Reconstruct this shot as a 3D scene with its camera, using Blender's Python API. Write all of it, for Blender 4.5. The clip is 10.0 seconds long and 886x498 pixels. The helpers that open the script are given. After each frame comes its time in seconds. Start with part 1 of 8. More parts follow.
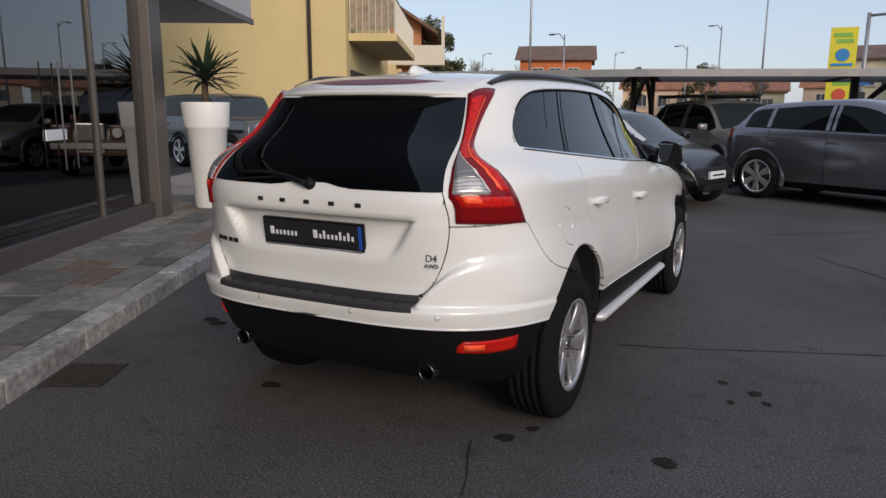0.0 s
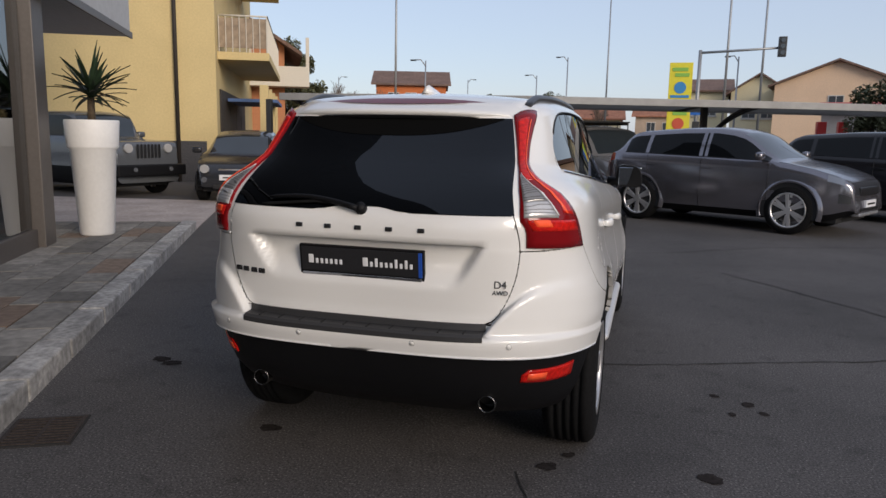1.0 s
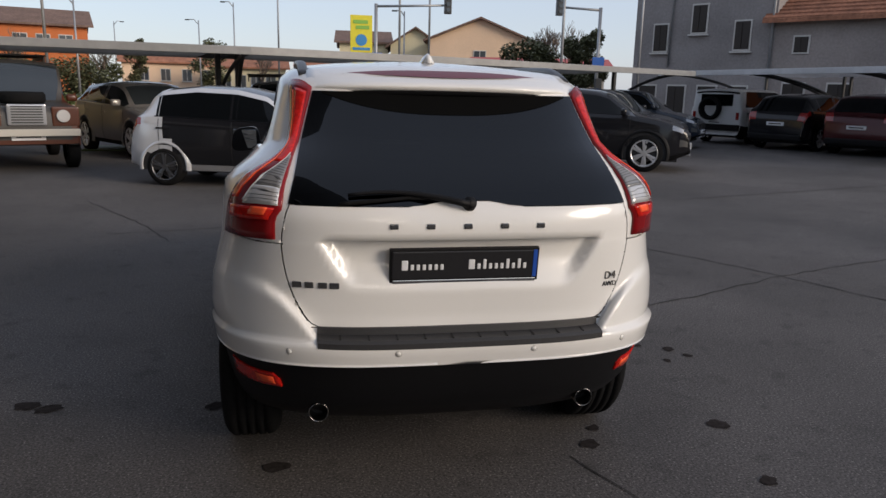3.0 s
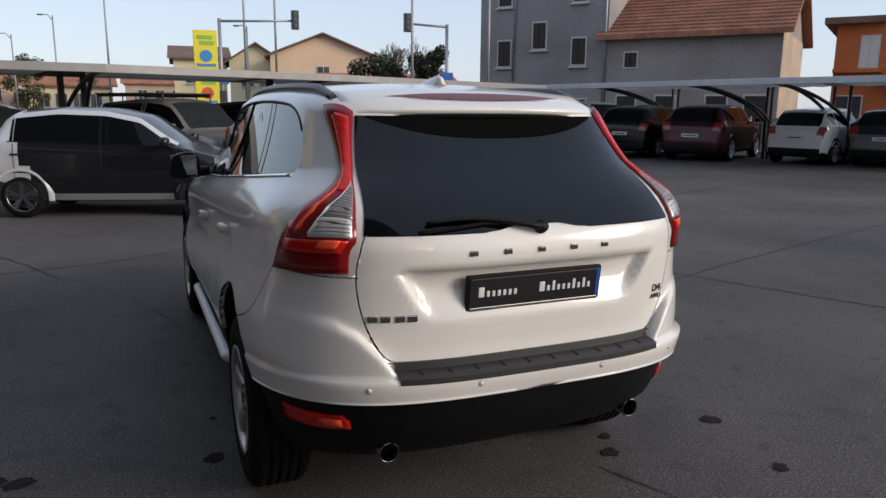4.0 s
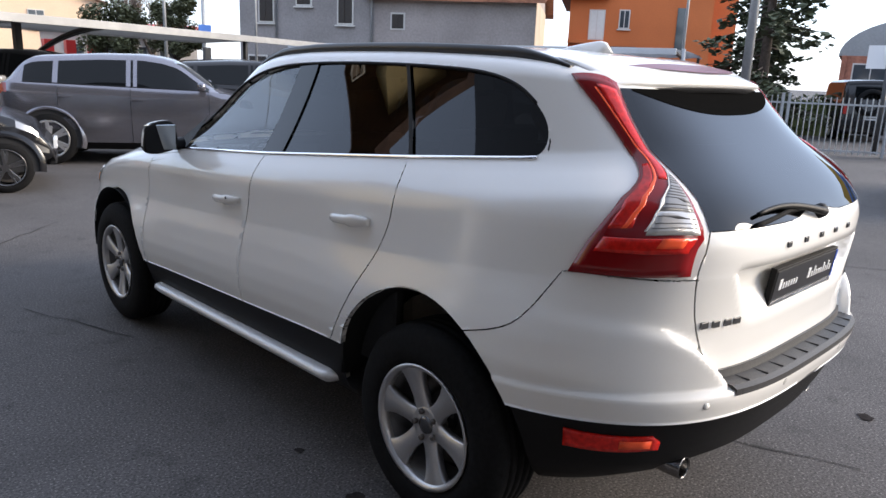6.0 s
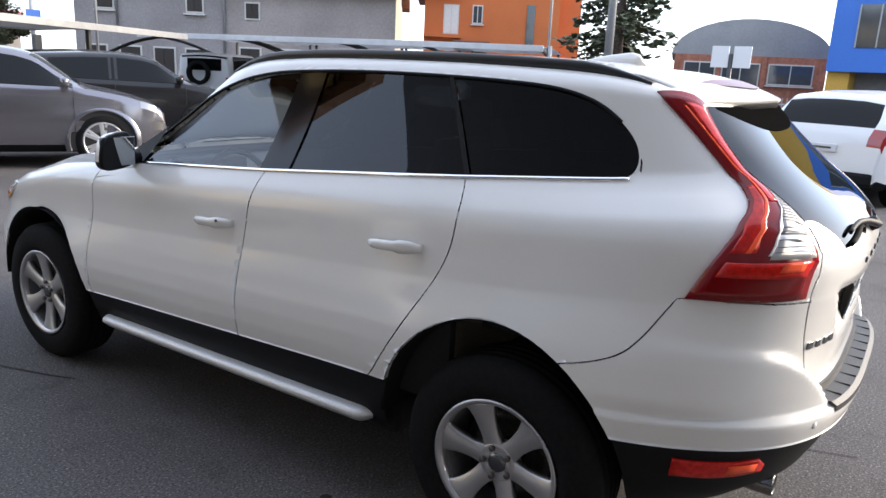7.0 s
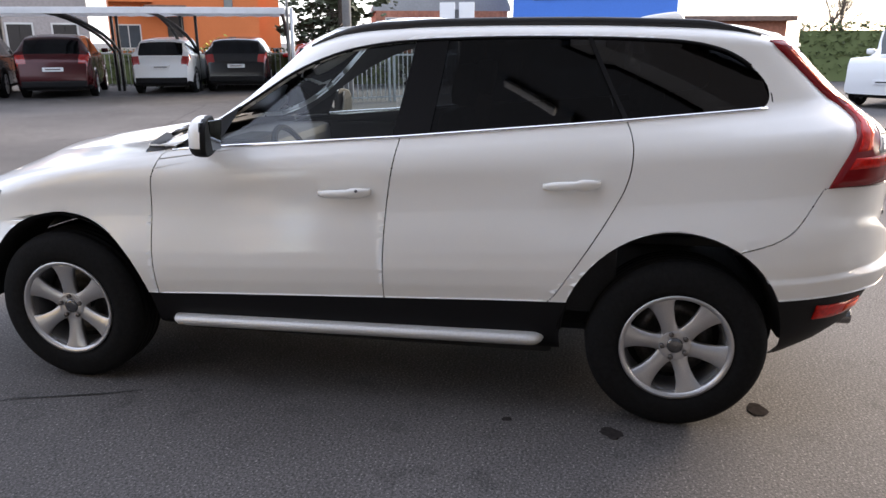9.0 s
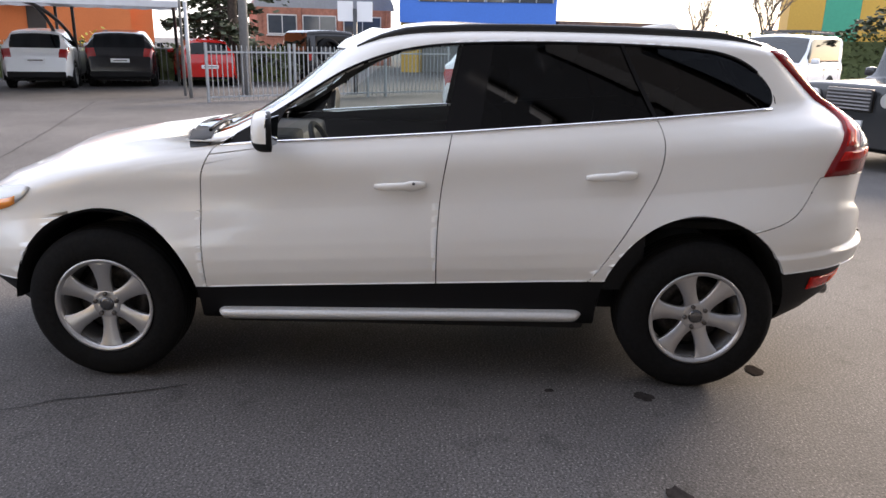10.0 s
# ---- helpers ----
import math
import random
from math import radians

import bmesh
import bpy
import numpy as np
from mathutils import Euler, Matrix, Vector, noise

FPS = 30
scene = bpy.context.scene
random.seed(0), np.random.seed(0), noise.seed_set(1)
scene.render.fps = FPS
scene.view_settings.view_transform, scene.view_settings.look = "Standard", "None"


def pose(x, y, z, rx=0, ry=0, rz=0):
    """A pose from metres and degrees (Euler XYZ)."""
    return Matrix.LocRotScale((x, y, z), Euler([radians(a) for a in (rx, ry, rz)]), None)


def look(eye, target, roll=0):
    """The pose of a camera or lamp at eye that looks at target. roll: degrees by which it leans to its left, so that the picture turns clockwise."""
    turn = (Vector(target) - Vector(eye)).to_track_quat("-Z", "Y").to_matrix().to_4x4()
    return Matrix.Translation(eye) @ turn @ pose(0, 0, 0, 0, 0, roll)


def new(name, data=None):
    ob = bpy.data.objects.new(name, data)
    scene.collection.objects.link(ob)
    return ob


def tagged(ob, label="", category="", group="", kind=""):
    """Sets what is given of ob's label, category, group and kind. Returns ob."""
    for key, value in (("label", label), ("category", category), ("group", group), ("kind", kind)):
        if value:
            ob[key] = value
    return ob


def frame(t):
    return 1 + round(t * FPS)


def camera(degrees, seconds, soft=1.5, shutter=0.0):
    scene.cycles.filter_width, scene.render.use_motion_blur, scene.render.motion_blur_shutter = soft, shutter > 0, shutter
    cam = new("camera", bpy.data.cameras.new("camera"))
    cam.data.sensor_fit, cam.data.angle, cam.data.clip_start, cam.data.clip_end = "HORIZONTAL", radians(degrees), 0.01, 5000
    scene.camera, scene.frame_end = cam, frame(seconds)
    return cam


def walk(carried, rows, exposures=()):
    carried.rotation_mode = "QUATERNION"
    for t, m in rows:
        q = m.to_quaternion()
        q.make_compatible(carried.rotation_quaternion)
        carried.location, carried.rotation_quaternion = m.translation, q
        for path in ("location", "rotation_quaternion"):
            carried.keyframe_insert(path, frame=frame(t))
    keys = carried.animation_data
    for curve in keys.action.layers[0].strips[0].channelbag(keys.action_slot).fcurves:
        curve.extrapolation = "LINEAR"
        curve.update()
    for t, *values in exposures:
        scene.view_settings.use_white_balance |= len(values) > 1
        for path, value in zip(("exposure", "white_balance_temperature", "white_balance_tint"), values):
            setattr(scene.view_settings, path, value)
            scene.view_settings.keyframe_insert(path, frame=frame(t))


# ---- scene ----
cam = camera(63.0, 10.0)
PATH = [
    (0, (1.893, -3.285, 1.488), (0.982, -1.546, 1.108), 0.3),
    (0.5, (1.482, -3.432, 1.498), (0.761, -1.599, 1.151), 1.6),
    (1, (1.072, -3.476, 1.468), (0.535, -1.575, 1.155), 1.1),
    (1.5, (0.67, -3.463, 1.486), (0.351, -1.519, 1.139), 0.5),
    (2, (0.276, -3.45, 1.509), (0.148, -1.488, 1.143), -0.3),
    (2.5, (-0.152, -3.337, 1.494), (-0.01, -1.371, 1.154), 1.3),
    (3, (-0.54, -3.227, 1.548), (-0.166, -1.309, 1.121), 1.4),
    (3.2, (-0.67, -3.217, 1.555), (-0.231, -1.308, 1.151), 0.9),
    (4.3, (-1.486, -2.809, 1.581), (-0.596, -1.064, 1.176), 0.6),
    (4.5, (-1.639, -2.715, 1.61), (-0.694, -1.01, 1.163), 0.8),
    (5, (-1.944, -2.447, 1.603), (-0.86, -0.818, 1.186), 1.0),
    (5.5, (-2.211, -2.1, 1.583), (-0.987, -0.576, 1.162), 0.9),
    (5.7, (-2.324, -1.923, 1.548), (-1.038, -0.458, 1.101), 1.6),
    (6.8, (-2.7, -1.149, 1.621), (-1.152, 0.025, 1.146), 2.5),
    (7, (-2.768, -1.016, 1.601), (-1.152, 0.063, 1.126), 2.8),
    (7.5, (-2.973, -0.68, 1.588), (-1.263, 0.215, 1.063), 1.8),
    (8, (-3.205, -0.303, 1.577), (-1.426, 0.41, 1.003), 2.3),
    (8.5, (-3.52, 0.079, 1.6), (-1.667, 0.576, 1.034), 1.3),
    (9, (-3.756, 0.459, 1.579), (-1.864, 0.796, 1.024), -0.1),
    (9.5, (-3.955, 0.859, 1.585), (-2.04, 0.991, 1.021), 0.7),
    (10, (-4.066, 1.2, 1.587), (-2.144, 1.199, 1.034), 1.3),
]
EXPO = [(0, 0.1, 6150, 12), (2, 0.15, 6250, 12), (3, 0.2, 6350, 12), (4.5, 0.58, 6150, 11), (5.5, 1.3, 6050, 11), (7, 1.92, 6250, 10), (8.5, 2.15, 6450, 12), (10, 2.08, 6800, 14)]
walk(cam, [(t, look(e, g, r)) for t, e, g, r in PATH], EXPO)

# ---- light ----
SUN_AZ, SUN_EL = 130.0, 19.0
world = bpy.data.worlds.new("world")
scene.world = world
world.use_nodes = True
wn = world.node_tree
sky = wn.nodes.new("ShaderNodeTexSky")
sky.sky_type = "NISHITA"
sky.sun_disc = False
sky.sun_elevation, sky.sun_rotation = radians(SUN_EL), radians(SUN_AZ)
sky.air_density, sky.dust_density, sky.ozone_density = 1.0, 0.8, 1.5
veil = wn.nodes.new("ShaderNodeMix")  # thin high cloud over the whole sky
veil.data_type = "RGBA"
veil.inputs["Factor"].default_value = 0.6
veil.inputs["B"].default_value = (4.9, 5.25, 6.1, 1)
wn.links.new(sky.outputs[0], veil.inputs["A"])
wn.links.new(veil.outputs["Result"], wn.nodes["Background"].inputs[0])
wn.nodes["Background"].inputs[1].default_value = 0.122
sun = new("sun", bpy.data.lights.new("sun", "SUN"))
sun.data.energy, sun.data.angle, sun.data.color = 2.15, radians(26), (1.0, 0.84, 0.66)
sun.matrix_world = look((30 * math.sin(radians(SUN_AZ)), 30 * math.cos(radians(SUN_AZ)), 30 * math.tan(radians(SUN_EL))), (0, 0, 0))

# ---- materials ----


def mat(name, col, rough=0.5, metal=0.0, grain=0.0, scale=30.0, bump=0.0, coat=0.0, spec=0.5, blotch=0.0, bscale=2.0, vary=0.0):
    """A principled material with fine grain, larger blotches, relief and an optional change from piece to piece."""
    m = bpy.data.materials.new(name)
    m.use_nodes = True
    t = m.node_tree
    p = t.nodes["Principled BSDF"]
    p.inputs["Base Color"].default_value = (*col, 1)
    p.inputs["Roughness"].default_value = rough
    p.inputs["Metallic"].default_value = metal
    p.inputs["Specular IOR Level"].default_value = spec
    p.inputs["Coat Weight"].default_value = coat
    p.inputs["Coat Roughness"].default_value = 0.03
    if not (grain or blotch or bump or vary):
        return m
    co = t.nodes.new("ShaderNodeTexCoord")
    fac = None

    def noise_node(sc, detail):
        n = t.nodes.new("ShaderNodeTexNoise")
        n.inputs["Scale"].default_value, n.inputs["Detail"].default_value = sc, detail
        t.links.new(co.outputs["Object"], n.inputs["Vector"])
        return n

    def mapped(sock, amount):
        r = t.nodes.new("ShaderNodeMapRange")
        r.inputs["From Min"].default_value, r.inputs["From Max"].default_value = 0.3, 0.7
        r.inputs["To Min"].default_value, r.inputs["To Max"].default_value = 1 - amount, 1 + amount
        t.links.new(sock, r.inputs["Value"])
        return r.outputs[0]

    def times(a, b):
        if a is None:
            return b
        x = t.nodes.new("ShaderNodeMath")
        x.operation = "MULTIPLY"
        t.links.new(a, x.inputs[0])
        t.links.new(b, x.inputs[1])
        return x.outputs[0]

    fine = noise_node(scale, 6)
    if grain:
        fac = times(fac, mapped(fine.outputs[0], grain))
    if blotch:
        fac = times(fac, mapped(noise_node(bscale, 4).outputs[0], blotch))
    if vary:
        info = t.nodes.new("ShaderNodeObjectInfo")
        r = t.nodes.new("ShaderNodeMapRange")
        r.inputs["To Min"].default_value, r.inputs["To Max"].default_value = 1 - vary, 1 + vary
        t.links.new(info.outputs["Random"], r.inputs["Value"])
        fac = times(fac, r.outputs[0])
    if fac is not None:
        mix = t.nodes.new("ShaderNodeVectorMath")
        mix.operation = "SCALE"
        mix.inputs[0].default_value = col
        t.links.new(fac, mix.inputs["Scale"])
        t.links.new(mix.outputs[0], p.inputs["Base Color"])
    if bump:
        b = t.nodes.new("ShaderNodeBump")
        b.inputs["Strength"].default_value, b.inputs["Distance"].default_value = bump, 0.01
        t.links.new(fine.outputs[0], b.inputs["Height"])
        t.links.new(b.outputs[0], p.inputs["Normal"])
    return m


def glass_mat(name, tint, mirror=0.06):
    """Thin tinted pane: clear transmission through a tint, with a mirror skin that grows at grazing angles."""
    m = bpy.data.materials.new(name)
    m.use_nodes = True
    t = m.node_tree
    t.nodes.clear()
    out = t.nodes.new("ShaderNodeOutputMaterial")
    tr = t.nodes.new("ShaderNodeBsdfTransparent")
    tr.inputs[0].default_value = (*tint, 1)
    gl = t.nodes.new("ShaderNodeBsdfGlossy")
    gl.inputs["Roughness"].default_value = 0.01
    gl.inputs["Color"].default_value = (0.95, 0.97, 1, 1)
    fr = t.nodes.new("ShaderNodeFresnel")
    fr.inputs["IOR"].default_value = 1.5 + mirror
    mx = t.nodes.new("ShaderNodeMixShader")
    t.links.new(fr.outputs[0], mx.inputs[0])
    t.links.new(tr.outputs[0], mx.inputs[1])
    t.links.new(gl.outputs[0], mx.inputs[2])
    t.links.new(mx.outputs[0], out.inputs[0])
    return m


WHITE = mat("pearl_white_paint", (0.78, 0.77, 0.745), 0.38, coat=1.0, spec=0.4, grain=0.015, scale=400)
WHITE.node_tree.nodes["Principled BSDF"].inputs["Coat Roughness"].default_value = 0.10
BLACK_PLASTIC = mat("black_plastic", (0.006, 0.006, 0.007), 0.55, spec=0.2, grain=0.2, scale=300, bump=0.15)
RUBBER = mat("tyre_rubber", (0.009, 0.009, 0.0095), 0.85, spec=0.12, grain=0.25, scale=60, bump=0.2)
ALLOY = mat("silver_alloy", (0.50, 0.495, 0.50), 0.34, metal=0.75, grain=0.05, scale=200)
CHROME = mat("chrome", (0.85, 0.85, 0.86), 0.08, metal=1.0)
BRAKE = mat("brake_iron", (0.12, 0.11, 0.105), 0.5, metal=0.8, grain=0.3, scale=80)
DARK = mat("dark_interior", (0.012, 0.012, 0.013), 0.8, grain=0.2, scale=80)
BEIGE = mat("beige_leather", (0.42, 0.36, 0.28), 0.5, grain=0.08, scale=120, bump=0.1)
GLOSSBLACK = mat("gloss_black_trim", (0.006, 0.006, 0.007), 0.08, spec=0.35)
GREYTRIM = mat("grey_trim", (0.10, 0.10, 0.105), 0.6, grain=0.1, scale=120)
TINT = glass_mat("privacy_glass", (0.03, 0.032, 0.036), -0.04)
REARTINT = glass_mat("rear_privacy_glass", (0.012, 0.013, 0.016), -0.04)
CLEAR = glass_mat("clear_car_glass", (0.80, 0.85, 0.84))
MIRROR = mat("mirror_glass", (0.34, 0.37, 0.40), 0.02, metal=1.0)
REDLENS = mat("red_lens", (0.52, 0.012, 0.007), 0.14, coat=0.12, spec=0.35, grain=0.3, scale=60)
DEEPRED = mat("deep_red_lens", (0.19, 0.004, 0.006), 0.14, coat=0.12, spec=0.35)
DARKCHROME = mat("sooty_chrome", (0.22, 0.215, 0.21), 0.25, metal=1.0, grain=0.2, scale=60)
# Bright base colour; on the light guide it stands in for sun shining through.
BRIGHTRED = mat("bright_red_lens", (1.0, 0.12, 0.04), 0.2, coat=0.1, spec=0.3)
SMOKELENS = mat("smoky_ribbed_lens", (0.27, 0.265, 0.26), 0.3, metal=0.4, coat=0.25)
CLEARLENS = mat("silvered_lens", (0.58, 0.57, 0.56), 0.25, metal=0.4, coat=0.5)
AMBER = mat("amber_lens", (0.8, 0.26, 0.03), 0.15, coat=1.0)
PLATEBLACK = mat("plate_black", (0.018, 0.018, 0.02), 0.3, grain=0.1, scale=100)
PLATEWHITE = mat("plate_white", (0.72, 0.73, 0.75), 0.35, grain=0.04, scale=100)
PLATEBLUE = mat("plate_blue", (0.02, 0.08, 0.4), 0.35)
GUNMETAL = mat("dark_badge_metal", (0.16, 0.16, 0.165), 0.25, metal=0.9)
SILLSILVER = mat("brushed_sill_metal", (0.66, 0.66, 0.66), 0.45, metal=0.35, grain=0.06, scale=90)

# ---- building tools ----


def mesh_ob(name, bm, material, parent=None, label="", smooth=False, mats=()):
    me = bpy.data.meshes.new(name)
    bm.normal_update()
    bm.to_mesh(me)
    bm.free()
    for m in ([material] if material else []) + list(mats):
        me.materials.append(m)
    if smooth:
        me.shade_smooth()
    ob = new(name, me)
    if parent is not None:
        ob.parent = parent
    if label:
        ob["label"] = label
    return ob


def part(name, bm, material, parent, label="", smooth=False, mats=()):
    return mesh_ob(name, bm, material, parent, label, smooth, mats)


def empty(name, m=None):
    ob = new(name)
    ob.empty_display_size = 0.2
    if m is not None:
        ob.matrix_basis = m
    return ob


def box(bm, x0, x1, y0, y1, z0, z1, bevel=0.0, m=None):
    r = bmesh.ops.create_cube(bm, size=1)
    vs = r["verts"]
    for v in vs:
        v.co = Vector((x0 + (v.co.x + 0.5) * (x1 - x0), y0 + (v.co.y + 0.5) * (y1 - y0), z0 + (v.co.z + 0.5) * (z1 - z0)))
    if bevel:
        es = list({e for v in vs for e in v.link_edges})
        r = bmesh.ops.bevel(bm, geom=es, offset=bevel, segments=2, affect="EDGES", profile=0.6)
        vs = list({v for f in r["faces"] for v in f.verts} | {v for v in vs if v.is_valid})
    if m is not None:
        bmesh.ops.transform(bm, matrix=m, verts=vs)
    return vs


def boxed(x0, x1, y0, y1, z0, z1, bevel=0.0, m=None):
    bm = bmesh.new()
    box(bm, x0, x1, y0, y1, z0, z1, bevel, m)
    return bm


def cyl(bm, p0, p1, r0, r1=None, n=12, caps=True):
    """A tapered rod from p0 to p1."""
    r1 = r0 if r1 is None else r1
    p0, p1 = Vector(p0), Vector(p1)
    d = p1 - p0
    q = d.to_track_quat("Z", "Y").to_matrix()
    rings = []
    for p, r in ((p0, r0), (p1, r1)):
        rings.append([bm.verts.new(p + q @ Vector((r * math.cos(2 * math.pi * i / n), r * math.sin(2 * math.pi * i / n), 0))) for i in range(n)])
    for i in range(n):
        f = bm.faces.new((rings[0][i], rings[0][(i + 1) % n], rings[1][(i + 1) % n], rings[1][i]))
        f.smooth = n > 6
    if caps:
        bm.faces.new(rings[0][::-1])
        bm.faces.new(rings[1])
    return rings[0] + rings[1]


def rod(p0, p1, r0, r1=None, n=12):
    bm = bmesh.new()
    cyl(bm, p0, p1, r0, r1, n)
    return bm


def tube(bm, pts, r, n=8, closed=False):
    """A bent rod through the points; r is a number or a list."""
    pts = [Vector(p) for p in pts]
    k = len(pts)
    rings = []
    for i, p in enumerate(pts):
        a = pts[(i - 1) % k] if closed or i else p
        b = pts[(i + 1) % k] if closed or i < k - 1 else p
        q = (b - a).to_track_quat("Z", "Y").to_matrix()
        ri = r[i] if isinstance(r, (list, tuple)) else r
        rings.append([bm.verts.new(p + q @ Vector((ri * math.cos(2 * math.pi * j / n), ri * math.sin(2 * math.pi * j / n), 0))) for j in range(n)])
    for i in range(k if closed else k - 1):
        a, b = rings[i], rings[(i + 1) % k]
        for j in range(n):
            bm.faces.new((a[j], a[(j + 1) % n], b[(j + 1) % n], b[j])).smooth = True
    if not closed:
        bm.faces.new(rings[0][::-1])
        bm.faces.new(rings[-1])


def revolve(profile, n=48, axis="X", closed=False):
    """Turns a profile of (along, radius) round the axis."""
    bm = bmesh.new()
    rings = []
    for a, r in profile:
        ring = []
        for i in range(n):
            c, s = math.cos(2 * math.pi * i / n), math.sin(2 * math.pi * i / n)
            ring.append(bm.verts.new((a, r * c, r * s) if axis == "X" else (r * c, r * s, a)))
        rings.append(ring)
    k = len(rings)
    for i in range(k if closed else k - 1):
        for j in range(n):
            f = bm.faces.new((rings[i][j], rings[(i + 1) % k][j], rings[(i + 1) % k][(j + 1) % n], rings[i][(j + 1) % n]))
            f.smooth = True
    bmesh.ops.recalc_face_normals(bm, faces=bm.faces)
    return bm


def lerp(a, b, t):
    return a + (b - a) * t


def curve_at(points, t):
    """Piecewise linear value through (t, value) points."""
    if t <= points[0][0]:
        return points[0][1]
    for (a, va), (b, vb) in zip(points, points[1:]):
        if t <= b:
            return lerp(va, vb, (t - a) / (b - a))
    return points[-1][1]


def smooth_curve(points, t):
    """Smooth value through (t, value) points, with rounded knees."""
    if t <= points[0][0]:
        return points[0][1]
    for i in range(len(points) - 1):
        a, va = points[i]
        b, vb = points[i + 1]
        if t <= b:
            h = b - a
            da = (vb - points[i - 1][1]) / (b - points[i - 1][0]) if i else (vb - va) / h
            db = (points[i + 2][1] - va) / (points[i + 2][0] - a) if i + 2 < len(points) else (vb - va) / h
            u = (t - a) / h
            return (2 * u**3 - 3 * u**2 + 1) * va + (u**3 - 2 * u**2 + u) * h * da + (-2 * u**3 + 3 * u**2) * vb + (u**3 - u**2) * h * db
    return points[-1][1]


def ground_z(x, y):
    """The forecourt is level, with a hardly visible fall across it."""
    t = min(max((x - 4.0) / 10.0, 0), 1)
    return 0.02 * t * t * (3 - 2 * t)


def yard(x, y):
    """A place in the yard, whose grid lies turned a little against the car."""
    a = radians(YARD_TURN)
    dx, dy = x + 0.5, y + 2.8
    return (dx * math.cos(a) + dy * math.sin(a) - 0.5, dy * math.cos(a) - dx * math.sin(a) - 2.8)


def rise(x):
    """The land behind the yard climbs gently to the east."""
    return 0.04 * max(x, 0.0) - 0.08 * min(max(x / 6.0, 0.0), 1.0)


YARD_TURN = 1.2

def speckle(name, col, rough, spots):
    """Worn asphalt: stone grain, patches and dark stains at three sizes."""
    m = mat(name, col, rough, grain=0.6, scale=90, bump=0.22, blotch=0.3, bscale=0.45)
    t = m.node_tree
    p = t.nodes["Principled BSDF"]
    src = p.inputs["Base Color"].links[0].from_socket
    co = t.nodes.new("ShaderNodeTexCoord")
    fac = src
    for sc, lo, hi, dark in spots:
        n = t.nodes.new("ShaderNodeTexNoise")
        n.inputs["Scale"].default_value, n.inputs["Detail"].default_value = sc, 3
        t.links.new(co.outputs["Object"], n.inputs["Vector"])
        r = t.nodes.new("ShaderNodeMapRange")
        r.inputs["From Min"].default_value, r.inputs["From Max"].default_value = lo, hi
        r.inputs["To Min"].default_value, r.inputs["To Max"].default_value = 1.0, dark
        t.links.new(n.outputs[0], r.inputs["Value"])
        v = t.nodes.new("ShaderNodeVectorMath")
        v.operation = "SCALE"
        t.links.new(fac, v.inputs[0])
        t.links.new(r.outputs[0], v.inputs["Scale"])
        fac = v.outputs[0]
    t.links.new(fac, p.inputs["Base Color"])
    return m


ASPHALT = speckle("worn_asphalt", (0.070, 0.064, 0.062), 0.88, [(6.0, 0.58, 0.72, 0.72), (1.3, 0.56, 0.75, 0.78), (95.0, 0.57, 0.66, 2.3), (110.0, 0.44, 0.36, 0.45)])
bm = bmesh.new()
xs = [-400, -150, -60] + list(np.arange(-30, 40.1, 1.0)) + [60, 150, 400]
ys = [-400, -150, -60] + list(np.arange(-30, 50.1, 2.0)) + [80, 180, 500]
grid = [[bm.verts.new((x, y, ground_z(x, y))) for x in xs] for y in ys]
for a, b in zip(grid, grid[1:]):
    for j in range(len(xs) - 1):
        bm.faces.new((a[j], a[j + 1], b[j + 1], b[j])).smooth = True
ground = tagged(mesh_ob("ground", bm, ASPHALT), "worn dark grey asphalt forecourt with cracks and oil stains", "ground", kind="structure")
CRACK = mat("crack_filler", (0.018, 0.017, 0.016), 0.9, grain=0.3, scale=60)
OIL = mat("oil_stain", (0.033, 0.029, 0.028), 0.9, spec=0.0, grain=0.3, scale=40)


def crack(pts, w):
    bm = bmesh.new()
    rnd = random.Random(len(pts) * 7 + int(pts[0][0] * 10))
    fine = []
    for a, b in zip(pts, pts[1:]):
        k = max(2, int(math.dist(a, b) / 0.12))
        for i in range(k):
            fine.append((lerp(a[0], b[0], i / k) + rnd.uniform(-0.02, 0.02), lerp(a[1], b[1], i / k) + rnd.uniform(-0.02, 0.02)))
    fine.append(pts[-1])
    prev = None
    for i, (x, y) in enumerate(fine):
        a, b = fine[max(i - 1, 0)], fine[min(i + 1, len(fine) - 1)]
        d = Vector((b[0] - a[0], b[1] - a[1])).normalized()
        ww = w * rnd.uniform(0.4, 1.2) / 2
        z = ground_z(x, y) + 0.004
        cur = (bm.verts.new((x - d.y * ww, y + d.x * ww, z)), bm.verts.new((x + d.y * ww, y - d.x * ww, z)))
        if prev:
            bm.faces.new((prev[0], prev[1], cur[1], cur[0]))
        prev = cur
    part("ground_crack", bm, CRACK, ground)


crack([(0.85, 1.19), (1.76, 1.54), (2.46, 1.81), (3.63, 2.36), (4.2, 2.56), (6.5, 3.3), (9.0, 4.0)], 0.018)
crack([(1.9, 5.0), (2.5, 4.2), (3.41, 2.82), (3.63, 2.36), (4.28, 0.92), (4.6, 0.3), (5.5, -1.2)], 0.018)
crack([(0.2, 5.8), (0.57, 5.91), (1.5, 6.34), (2.67, 7.29), (4.5, 8.0)], 0.016)
crack([(-3.35, 6.97), (-2.28, 5.17), (-1.9, 4.3)], 0.016)
crack([(-2.6, 4.7), (-1.73, 4.92), (-1.05, 5.2), (-0.32, 5.94)], 0.014)
crack([(-1.3, 3.3), (-1.12, 2.8), (-0.97, 2.39)], 0.012)
crack([(5.25, 6.98), (8.0, 7.8), (13.5, 9.6)], 0.03)
